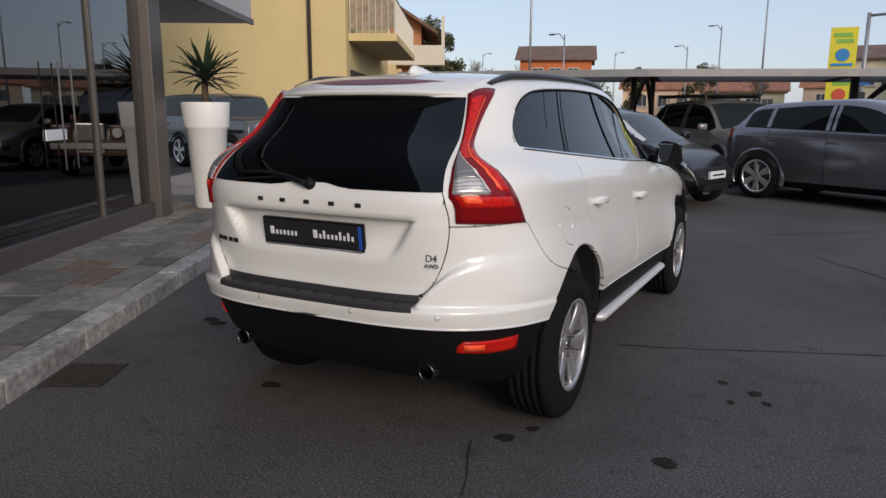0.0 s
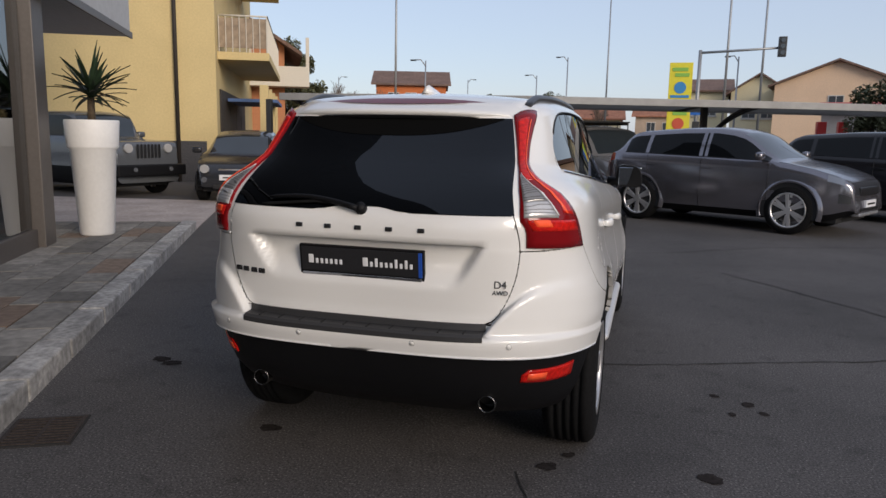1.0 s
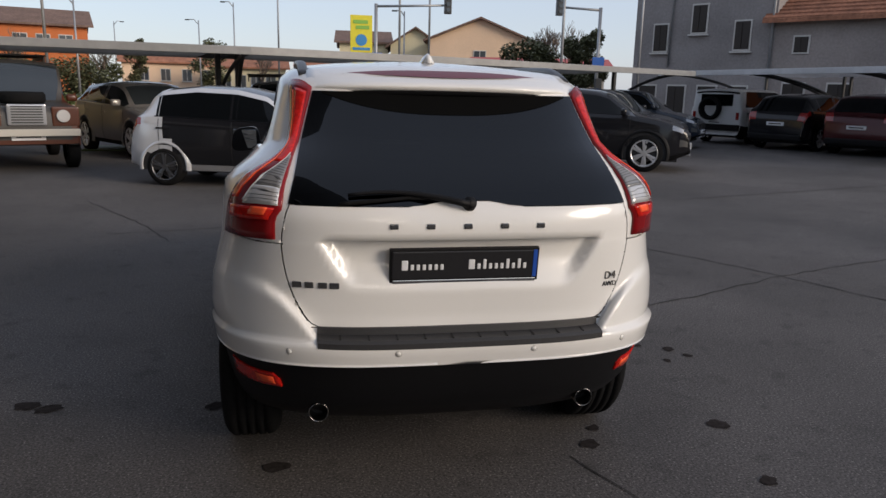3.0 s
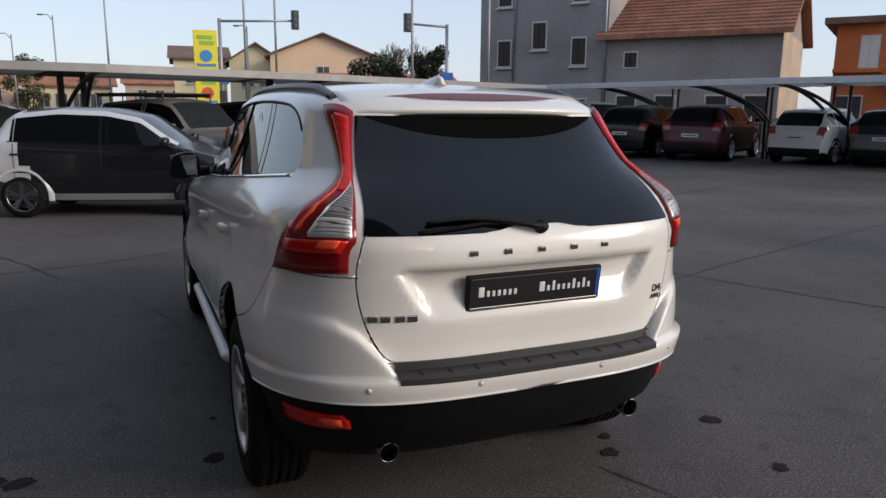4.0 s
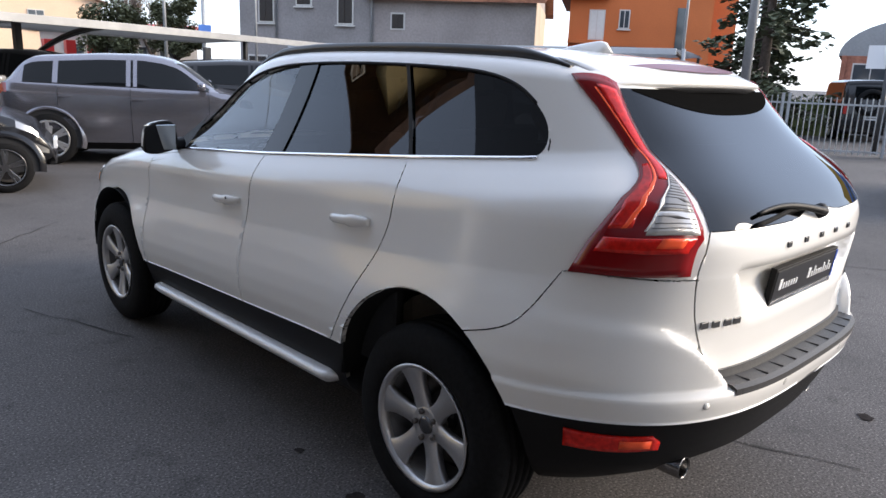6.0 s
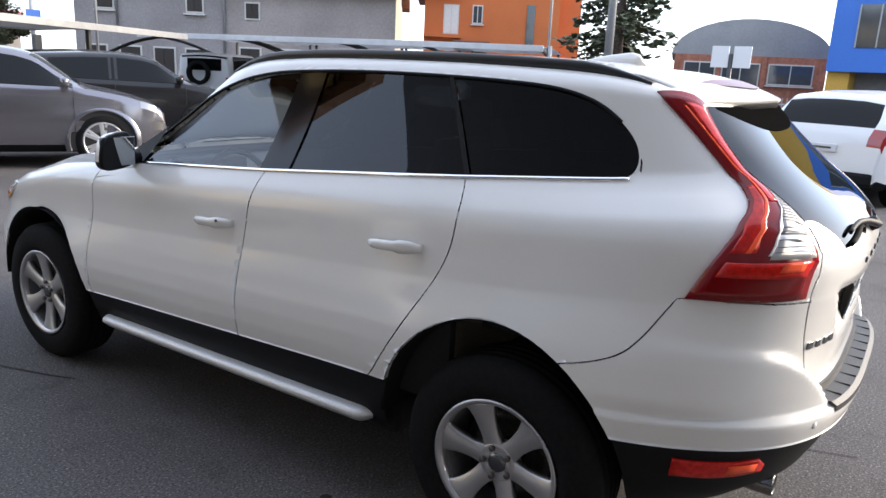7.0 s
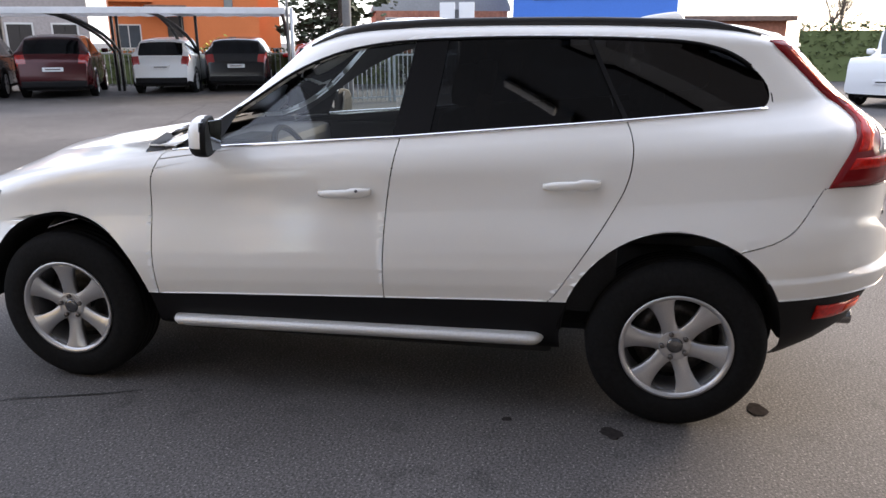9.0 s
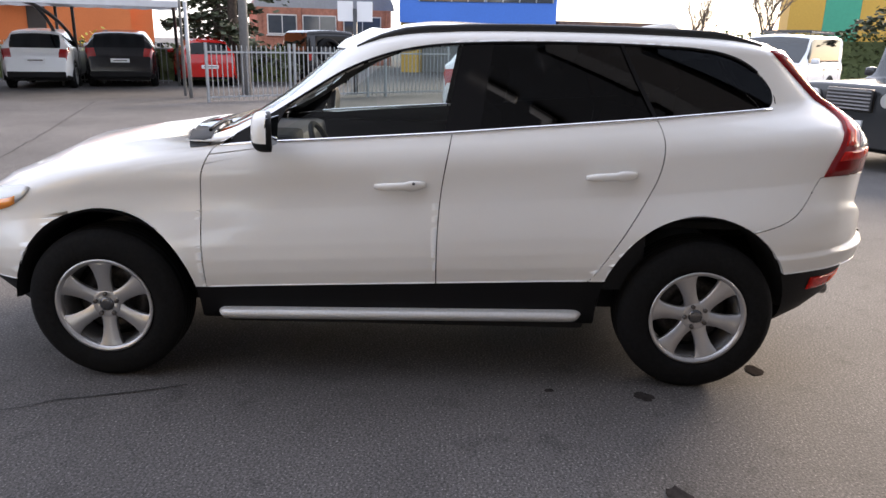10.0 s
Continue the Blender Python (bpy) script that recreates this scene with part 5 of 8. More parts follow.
def low_ring(zr):
    f = (zr - 0.29) / (0.637 - 0.29)
    def w(y):
        return lerp(0.80, 0.895, f ** 0.45) - 0.02 * sstep(2.4, 3.4, y)
    yr, yf = curve_at(REAR_Y, zr) + 0.010, lerp(3.45, 3.625, f)
    out = []
    for x, y in half_outline(w, yf, yr, -yr + 0.05, 0.75, 3.0, 2.6, COUNTS):
        z = lerp(curve_at(CLAD_LOW, y), curve_at(BORDER, y), f)
        out.append((x, y, z))
    return out


clad = loft([low_ring(z) for z in low_levels])
low = carve(clad, arch_blades(-1, -0.006) + arch_blades(1, -0.006))
low_me = bpy.data.meshes.new("lower_cladding")
low.to_mesh(low_me)
low.free()
low_me.materials.append(BLACK_PLASTIC)
low_me.shade_smooth()
lower = new("lower_cladding", low_me)
lower.parent = car
lower["label"] = "black plastic lower bumper and sills"

# ---- the white car: glass, lights, wheels, trim, cabin ----


def front_hit(x, z):
    p, n, i, d = SKIN.ray_cast(Vector((x, 4.5, z)), Vector((0, -1, 0)))
    return p, n


def sheet(rows, off=0.0, drop=0.0):
    """A sheet over rows of (point, normal), lifted by off along the normals, with a rim that drops inwards."""
    bm = bmesh.new()
    g = [[bm.verts.new(p + n * off) for p, n in row] for row in rows]
    for a, b in zip(g, g[1:]):
        for j in range(len(a) - 1):
            bm.faces.new((a[j], a[j + 1], b[j + 1], b[j])).smooth = True
    f0 = next(iter(bm.faces))
    f0.normal_update()
    if f0.normal.dot(rows[0][0][1]) < 0:
        bmesh.ops.reverse_faces(bm, faces=bm.faces)
    if drop:
        k, m = len(rows) - 1, len(rows[0]) - 1
        edge = [(0, j) for j in range(m)] + [(i, m) for i in range(k)] + [(k, j) for j in range(m, 0, -1)] + [(i, 0) for i in range(k, 0, -1)]
        low = [bm.verts.new(rows[i][j][0] + rows[i][j][1] * (off - drop)) for i, j in edge]
        for q in range(len(edge)):
            i, j = edge[q]
            i2, j2 = edge[(q + 1) % len(edge)]
            bm.faces.new((g[i][j], g[i2][j2], low[(q + 1) % len(edge)], low[q]))
        bmesh.ops.recalc_face_normals(bm, faces=bm.faces)
    return bm


def resample(pts, n):
    ds = [0.0]
    for a, b in zip(pts, pts[1:]):
        ds.append(ds[-1] + math.dist(a, b))
    cols = [[(d, p[k]) for d, p in zip(ds, pts)] for k in range(len(pts[0]))]
    return [tuple(smooth_curve(c, ds[-1] * i / (n - 1)) for c in cols) for i in range(n)]


# side windows: the lower edge follows the belt, the upper edge the roof
TOP_EDGE = [(-0.315, 1.345), (-0.302, 1.40), (-0.285, 1.428), (-0.235, 1.480), (-0.155, 1.533), (-0.07, 1.562), (0.02, 1.578), (0.14, 1.587), (0.42, 1.595), (0.8, 1.596), (1.133, 1.584), (1.3, 1.568), (1.463, 1.537), (1.66, 1.462), (1.81, 1.371), (2.0, 1.253), (2.14, 1.17), (2.26, 1.10)]
LOW_EDGE = [(-0.32, 1.32), (-0.235, 1.310), (0.25, 1.265), (1.178, 1.184), (1.998, 1.126), (2.26, 1.098)]


PANE_Y, PANE_Z = np.meshgrid(np.linspace(-0.27, 2.1, 25), np.linspace(0, 1, 9))
PANE_FIT = []
for y, u in zip(PANE_Y.ravel(), PANE_Z.ravel()):
    z = lerp(curve_at(LOW_EDGE, y), curve_at(TOP_EDGE, y), u)
    PANE_FIT.append((y, z, side_hit(1, y, z)[0].x))
PANE_FIT = np.array(PANE_FIT)
PY, PZ = PANE_FIT[:, 0], PANE_FIT[:, 1]
PANE_C = np.linalg.lstsq(np.stack([PY * 0 + 1, PY, PZ, PY * PY, PZ * PZ, PY * PZ, PY ** 3], 1), PANE_FIT[:, 2], rcond=None)[0]


def glass_at(sign, y, z):
    """The even, gently bowed plane of the side glass."""
    c = PANE_C
    x = c[0] + c[1] * y + c[2] * z + c[3] * y * y + c[4] * z * z + c[5] * y * z + c[6] * y ** 3
    n = Vector((1, -(c[1] + 2 * c[3] * y + c[5] * z + 3 * c[6] * y * y), -(c[2] + 2 * c[4] * z + c[5] * y))).normalized()
    return Vector((sign * x, y, z)), Vector((sign * n.x, n.y, n.z))


def side_pane(sign, b0, b1, t0, t1, off, n=18, grow=(-0.012, 0.008)):
    """A pane between two posts: b0, b1 are its ends along the belt, t0, t1 along the roof."""
    rows = []
    for i in range(9):
        t = i / 8
        row = []
        for j in range(n):
            s = j / (n - 1)
            y = lerp(lerp(b0, b1, s), lerp(t0, t1, s), t)
            z = lerp(curve_at(LOW_EDGE, y) + grow[0], curve_at(TOP_EDGE, y) + grow[1], t)
            row.append(glass_at(sign, y, z))
        rows.append(row)
    return sheet(rows, off)


for sign in (-1, 1):
    part("front_window", side_pane(sign, 1.21, 2.24, 1.125, 1.50, -0.012), CLEAR, car, "lightly tinted front door glass")
    part("rear_window", side_pane(sign, 0.24, 1.06, 0.40, 1.0, -0.012), TINT, car, "dark privacy glass")
    part("quarter_window", side_pane(sign, -0.325, 0.235, -0.31, 0.40, -0.012), TINT, car, "dark privacy glass")
    part("door_post", side_pane(sign, 1.045, 1.205, 0.985, 1.125, -0.005, 5, (0.004, 0)), GLOSSBLACK, car)
    part("post_seam", side_pane(sign, 0.236, 0.256, 0.398, 0.416, -0.003, 4, (0.004, 0)), BLACK_PLASTIC, car)
    part("mirror_corner", side_pane(sign, 2.02, 2.245, 1.92, 2.2, -0.004, 6, (0.002, 0)), BLACK_PLASTIC, car)
    gasket = bmesh.new()
    loop = [(p + n * -0.002) for p, n in (side_hit(sign, y, z) for y, z in dense([q for q in SIDE_GLASS if not (q[0] < -0.22 and q[1] < 1.47) and not (q[0] > -0.235 and q[1] < 1.135 + (2.0 - q[0]) * 0.075 + 0.03)], 0.04))]
    tube(gasket, loop, 0.0065, 6)
    part("window_seal", gasket, BLACK_PLASTIC, car)
    strip = bmesh.new()
    tube(strip, [p + n * 0.001 for p, n in (side_hit(sign, y, curve_at(LOW_EDGE, y) + 0.004) for y in np.linspace(-0.288, 2.22, 52))], 0.0085, 6)
    part("belt_strip", strip, CHROME, car, "bright metal strip below the windows")

# rear window and windscreen
rows = []
for i in range(14):
    row = []
    for q in np.linspace(-1, 1, 33):
        low = 1.170 + 0.018 * math.exp(-(q * 0.6 / 0.13) ** 4)
        z = lerp(low, 1.537, i / 13)
        x = q * curve_at([(1.15, 0.598), (1.2, 0.586), (1.255, 0.572), (1.345, 0.553), (1.44, 0.529), (1.54, 0.503)], z)
        p = rear_hit(x, z)[0]
        row.append((p, skin_normal(p)[0]))
    rows.append(row)
part("rear_screen", sheet(rows, 0.003), REARTINT, car, "very dark rear window")
rows = []
for i in range(10):
    z = lerp(1.139, 1.552, i / 9)
    half = curve_at([(1.12, 0.67), (1.3, 0.62), (1.55, 0.51)], z)
    rows.append([(lambda h: (h[0], skin_normal(h[0])[0]))(front_hit(x, z)) for x in np.linspace(-half, half, 22)])
part("windscreen", sheet(rows, -0.008), CLEAR, car)

# tall rear light clusters
OUT = [(0.578, -0.295, 1.566), (0.576, -0.40, 1.470), (0.584, -0.49, 1.39), (0.604, -0.565, 1.318), (0.655, -0.605, 1.262), (0.742, -0.595, 1.205), (0.802, -0.575, 1.15), (0.834, -0.550, 1.09), (0.850, -0.525, 1.034)]
INN = [(0.505, -0.41, 1.55), (0.532, -0.49, 1.44), (0.556, -0.58, 1.345), (0.574, -0.67, 1.255), (0.592, -0.745, 1.18), (0.604, -0.785, 1.145), (0.626, -0.785, 1.125), (0.637, -0.79, 1.10), (0.641, -0.79, 1.048)]


def lamp_sheet(sign, s0, s1, t0, t1, off, drop, n=26, m=9):
    """Part of a light cluster: s runs down it, t runs from its outer to its inner edge; t0, t1 may bend along s."""
    o, q = resample(OUT, 61), resample(INN, 61)
    rows = []
    for i in range(n):
        s = lerp(s0, s1, i / (n - 1))
        k = s * 60
        a = int(min(k, 59))
        po = Vector(o[a]).lerp(Vector(o[a + 1]), k - a)
        pq = Vector(q[a]).lerp(Vector(q[a + 1]), k - a)
        u0 = curve_at(t0, s) if isinstance(t0, list) else t0
        u1 = curve_at(t1, s) if isinstance(t1, list) else t1
        row = []
        for j in range(m):
            p = po.lerp(pq, lerp(u0, u1, j / (m - 1)))
            c, nn = near_skin((sign * p.x, p.y, p.z))
            sn, d = skin_normal(c)
            bulge = 0.010 * math.sin(math.pi * lerp(u0, u1, j / (m - 1)))
            row.append((c + sn * bulge, sn))
        rows.append(row)
    return sheet(rows, off, drop)


for sign in (-1, 1):
    lamp = part("rear_light", lamp_sheet(sign, 0, 1, 0, 1, 0.007, 0.022), DEEPRED, car, "tall red rear light cluster along the tailgate")
    part("inner_lens", lamp_sheet(sign, 0.05, 0.60, [(0.05, 0.40), (0.6, 0.50)], [(0.05, 0.88), (0.5, 0.93), (0.6, 0.72)], 0.0082, 0.003, 26, 6), REDLENS, lamp)
    part("outer_lens", lamp_sheet(sign, 0.50, 0.80, [(0.50, 0.12), (0.80, 0.10)], [(0.50, 0.36), (0.62, 0.36), (0.80, 0.34)], 0.0082, 0.003, 16, 6), REDLENS, lamp)
    part("light_guide", lamp_sheet(sign, 0.07, 0.80, [(0.07, 0.30), (0.45, 0.385), (0.60, 0.385), (0.72, 0.30), (0.80, 0.24)], [(0.07, 0.345), (0.45, 0.455), (0.60, 0.46), (0.72, 0.37), (0.80, 0.29)], 0.0088, 0.003, 36, 4), BRIGHTRED, lamp, "red light guide, sun glow put into its bright colour")
    edge = [(0.50, 0.92), (0.54, 0.86), (0.60, 0.75), (0.68, 0.62), (0.76, 0.52), (0.82, 0.47)]
    part("ribbed_lens", lamp_sheet(sign, 0.53, 0.745, edge, 0.95, 0.009, 0.004, 16, 6), SMOKELENS, lamp, "smoky ribbed lens")
    part("reversing_lens", lamp_sheet(sign, 0.745, 0.82, edge, 0.95, 0.009, 0.004, 8, 6), CLEARLENS, lamp, "clear silvered lens")
    part("lens_divider", lamp_sheet(sign, 0.51, 0.815, [(q, u - 0.018) for q, u in edge], edge, 0.0098, 0.004, 16, 3), PLATEWHITE, lamp, "thin pale line round the clear lens")
    for k in range(11):
        q = 0.565 + k * 0.0165
        part("lens_rib", lamp_sheet(sign, q, q + 0.004, [(u, v + 0.02) for u, v in edge], 0.94, 0.0100, 0.004, 3, 5), GREYTRIM, lamp)
    for k in range(3):
        part("lens_rib", lamp_sheet(sign, 0.764 + k * 0.019, 0.767 + k * 0.019, [(u, v + 0.02) for u, v in edge], 0.94, 0.0105, 0.004, 3, 5), GREYTRIM, lamp)
    part("lower_lens", lamp_sheet(sign, 0.835, 0.90, 0.12, 0.92, 0.0088, 0.003, 5, 8), REDLENS, lamp)
    part("lower_bulb_lens", lamp_sheet(sign, 0.835, 0.875, 0.62, 0.84, 0.0096, 0.003, 4, 5), BRIGHTRED, lamp)

# spoiler over the rear window, with the high brake light
bm = bmesh.new()
NX = 31
rows = []
for i in range(NX):
    x = lerp(-0.525, 0.525, i / (NX - 1))
    u = abs(x) / 0.525
    tip = -0.508 + 0.11 * u ** 3
    edge = curve_at([(0, 0), (0.9, 0.0), (1.0, 0.03)], u)
    ztip = 1.568 - 0.012 * u ** 2 - edge * 0.4
    zroof = SKIN.ray_cast(Vector((x * 0.97, -0.16, 2.2)), Vector((0, 0, -1)))[0].z
    row = []
    for k in range(13):
        t = k / 12
        y = lerp(-0.16, tip, t)
        row.append(Vector((x, y, lerp(zroof + 0.002, ztip, t ** 1.85))))
    row.append(Vector((x, tip - 0.004, ztip - 0.008)))
    row.append(Vector((x, tip + 0.010, ztip - 0.024 + 0.006 * u)))
    row.append(Vector((x, tip + 0.10, ztip - 0.036)))
    row.append(Vector((x, tip + 0.16, ztip - 0.045)))
    rows.append([bm.verts.new(v) for v in row])
for a, b in zip(rows, rows[1:]):
    for k in range(len(a) - 1):
        bm.faces.new((a[k], b[k], b[k + 1], a[k + 1])).smooth = True
bm.faces.new(rows[0])
bm.faces.new(rows[-1][::-1])
bmesh.ops.recalc_face_normals(bm, faces=bm.faces)
SPOIL = BVHTree.FromBMesh(bm)
part("rear_spoiler", bm, WHITE, car)
bm = bmesh.new()
rows = []
for i in range(31):
    x = lerp(-0.50, 0.50, i / 30)
    u = abs(x) / 0.52
    tip, ztip = -0.508 + 0.11 * u ** 3, 1.568 - 0.012 * u ** 2
    rows.append([bm.verts.new((x, tip + dy, ztip + dz)) for dy, dz in ((0.003, -0.020), (0.006, -0.036), (0.10, -0.046))])
for a, b in zip(rows, rows[1:]):
    for k in range(2):
        bm.faces.new((a[k], b[k], b[k + 1], a[k + 1])).smooth = True
bmesh.ops.recalc_face_normals(bm, faces=bm.faces)
part("spoiler_underside", bm, BLACK_PLASTIC, car)
bm = bmesh.new()
rows = []
for i in range(41):
    u = lerp(-1, 1, i / 40)
    a, b = -0.362, -0.446 + 0.078 * u * u
    rows.append([bm.verts.new((0.39 * u, y, SPOIL.ray_cast(Vector((0.39 * u, y, 2.0)), Vector((0, 0, -1)))[0].z + 0.004)) for y in (a, lerp(a, b, 0.33), lerp(a, b, 0.67), b)])
for a, b in zip(rows, rows[1:]):
    for k in range(3):
        bm.faces.new((a[k], b[k], b[k + 1], a[k + 1])).smooth = True
bmesh.ops.recalc_face_normals(bm, faces=bm.faces)
part("high_brake_light", bm, mat("brake_light_lens", (0.13, 0.005, 0.012), 0.3, spec=0.3), car, "dark red high-level brake light strip")
part("black_screen_band", sheet([[(lambda h: (h[0], skin_normal(h[0])[0]))(rear_hit(x, lerp(1.536, lerp(1.458, 1.53, abs(x / 0.47) ** 2.6), t))) for x in np.linspace(-0.47, 0.47, 41)] for t in (0, 0.5, 1)], 0.0045), mat("black_screen_print", (0.006, 0.006, 0.006), 1.0, spec=0.0), car, "curved black band at the top of the rear window")

# roof rails and shark fin
for sign in (-1, 1):
    bm = bmesh.new()
    pts = []
    for y in np.linspace(-0.27, 1.62, 34):
        x = sign * curve_at([(-0.27, 0.535), (0.3, 0.560), (1.2, 0.560), (1.62, 0.545)], y)
        z = SKIN.ray_cast(Vector((x, y, 2.2)), Vector((0, 0, -1)))[0].z
        lift = 0.026 * min(1, (y + 0.27) / 0.2, (1.62 - y) / 0.22) + 0.002
        pts.append((x, y, z, lift))
    prev = None
    for x, y, z, l in pts:
        ring = [bm.verts.new((x + dx, y, z + dz)) for dx, dz in ((-0.02, -0.006), (-0.018, l * 0.8), (-0.008, l), (0.008, l), (0.018, l * 0.8), (0.02, -0.006))]
        if prev:
            for j in range(6):
                bm.faces.new((prev[j], prev[(j + 1) % 6], ring[(j + 1) % 6], ring[j])).smooth = True
        else:
            bm.faces.new(ring)
        prev = ring
    bm.faces.new(prev[::-1])
    bmesh.ops.recalc_face_normals(bm, faces=bm.faces)
    part("roof_rail", bm, mat("satin_black_rail", (0.02, 0.02, 0.022), 0.35), car, "satin black roof rail")
bm = bmesh.new()
rows = []
for i in range(9):
    t = i / 8
    y = lerp(-0.025, 0.21, t)
    h = 0.050 * math.sin(min(1, t / 0.22) * math.pi / 2) * (1 - t) ** 0.75 + 0.004
    z = SKIN.ray_cast(Vector((0, y, 2.2)), Vector((0, 0, -1)))[0].z
    w = 0.032 * (1 - 0.55 * t)
    rows.append([bm.verts.new((dx * w, y - 0.03 * dz, z + dz * h - 0.004)) for dx, dz in ((-1, 0), (-0.8, 0.4), (-0.35, 0.85), (0, 1), (0.35, 0.85), (0.8, 0.4), (1, 0))])
for a, b in zip(rows, rows[1:]):
    for k in range(6):
        bm.faces.new((a[k], b[k], b[k + 1], a[k + 1])).smooth = True
bm.faces.new(rows[0])
bmesh.ops.recalc_face_normals(bm, faces=bm.faces)
part("roof_aerial", bm, WHITE, car, "white shark-fin aerial")

# wheels
TYRE_R = 0.366


def wheel_at(x, y, sign, turn):
    """One wheel; x is the middle of the tyre, sign its outward side."""
    hub = part("wheel", revolve([(-0.1, 0.10), (-0.1, 0.16), (0.0, 0.165), (0.0, 0.10)], 24, closed=True), BRAKE, car)
    hub.matrix_basis = pose(x, y, 0.363, 0, 0, 0 if sign > 0 else 180) @ pose(0, 0, 0, turn)
    r, w = TYRE_R, 0.1175
    tread = [(-w, 0.225), (-w - 0.004, 0.27), (-w, 0.315), (-w + 0.012, 0.345), (-w + 0.032, r - 0.004)]
    for gx in (-0.055, -0.018, 0.018, 0.055):
        tread += [(gx - 0.007, r), (gx - 0.005, r - 0.008), (gx + 0.005, r - 0.008), (gx + 0.007, r)]
    tread += [(w - 0.032, r - 0.004), (w - 0.012, 0.345), (w - 0.001, 0.325), (w + 0.002, 0.30), (w + 0.006, 0.285), (w + 0.004, 0.25), (w - 0.004, 0.228), (w - 0.02, 0.221)]
    part("tyre", revolve(tread, 56), RUBBER, hub, "worn black road tyre")
    part("rim", revolve([(w - 0.03, 0.212), (w - 0.012, 0.214), (w - 0.002, 0.222), (w + 0.003, 0.228), (w + 0.002, 0.219), (w - 0.004, 0.209), (w - 0.014, 0.205), (w - 0.03, 0.204)], 56), ALLOY, hub)
    part("rim_barrel", revolve([(-0.10, 0.205), (w - 0.028, 0.208), (w - 0.03, 0.2035), (0.03, 0.196), (-0.10, 0.198)], 48), GREYTRIM, hub)
    part("rim_well", revolve([(-0.03, 0.02), (-0.03, 0.195), (-0.04, 0.195), (-0.04, 0.02)], 32, closed=True), DARK, hub)
    part("brake_disc", revolve([(-0.02, 0.05), (-0.02, 0.155), (-0.028, 0.155), (-0.028, 0.05)], 32, closed=True), BRAKE, hub)
    for k in range(6):
        bm = bmesh.new()
        prof = [(0.03, 0.038, 0.088), (0.062, 0.037, 0.090), (0.080, 0.033, 0.092), (0.11, 0.0325, 0.096), (0.155, 0.039, 0.101), (0.188, 0.050, 0.106), (0.202, 0.062, 0.108), (0.210, 0.074, 0.108)]
        ring = None
        for rr, hw, face in prof:
            cur = [bm.verts.new((a, b, rr)) for a, b in ((face - 0.03, -hw * 0.9), (face - 0.006, -hw), (face, -hw * 0.88), (face + 0.001, 0), (face, hw * 0.88), (face - 0.006, hw), (face - 0.03, hw * 0.9))]
            if ring:
                for j in range(7):
                    bm.faces.new((ring[j], ring[(j + 1) % 7], cur[(j + 1) % 7], cur[j])).smooth = True
            ring = cur
        bm.faces.new(ring)
        bmesh.ops.recalc_face_normals(bm, faces=bm.faces)
        sp = part("spoke", bm, ALLOY, hub)
        sp.matrix_basis = pose(0, 0, 0, 60 * k)
    part("hub_plate", revolve([(0.05, 0.072), (0.088, 0.07), (0.093, 0.06), (0.086, 0.034)], 32), ALLOY, hub)
    part("centre_cap", revolve([(0.085, 0.034), (0.094, 0.032), (0.096, 0.02), (0.097, 0.0)], 24), GUNMETAL, hub, "dark centre cap")
    for k in range(5):
        bolt = part("wheel_bolt", revolve([(0.085, 0.011), (0.102, 0.011), (0.104, 0.008), (0.104, 0.0)], 6), BRAKE, hub)
        a = 2 * math.pi * k / 5
        bolt.location = (0, 0.052 * math.sin(a), 0.052 * math.cos(a))


for sign in (-1, 1):
    wheel_at(sign * 0.777, 0.0, sign, 20)
    wheel_at(sign * 0.785, 2.774, sign, 2)
    for yc, zc, ry, rz in ARCHES:
        bm = bmesh.new()
        rows = []
        for i in range(25):
            a = math.pi * (0.02 + 0.96 * i / 24)
            tuck_in = 0.10 * (1 - math.sin(a)) if math.cos(a) < 0 and yc < 1 else 0.03 * (1 - math.sin(a))
            rows.append([bm.verts.new((sign * x, yc + (ry - ins) * math.cos(a), zc + (rz - ins) * math.sin(a))) for x, ins in ((0.905 - tuck_in, -0.004), (0.885 - tuck_in, 0.012), (0.60, 0.012))])
        for a, b in zip(rows, rows[1:]):
            for k in range(2):
                bm.faces.new((a[k], a[k + 1], b[k + 1], b[k])).smooth = True
        bmesh.ops.solidify(bm, geom=bm.faces[:], thickness=0.006)
        part("wheel_arch_liner", bm, DARK, car)

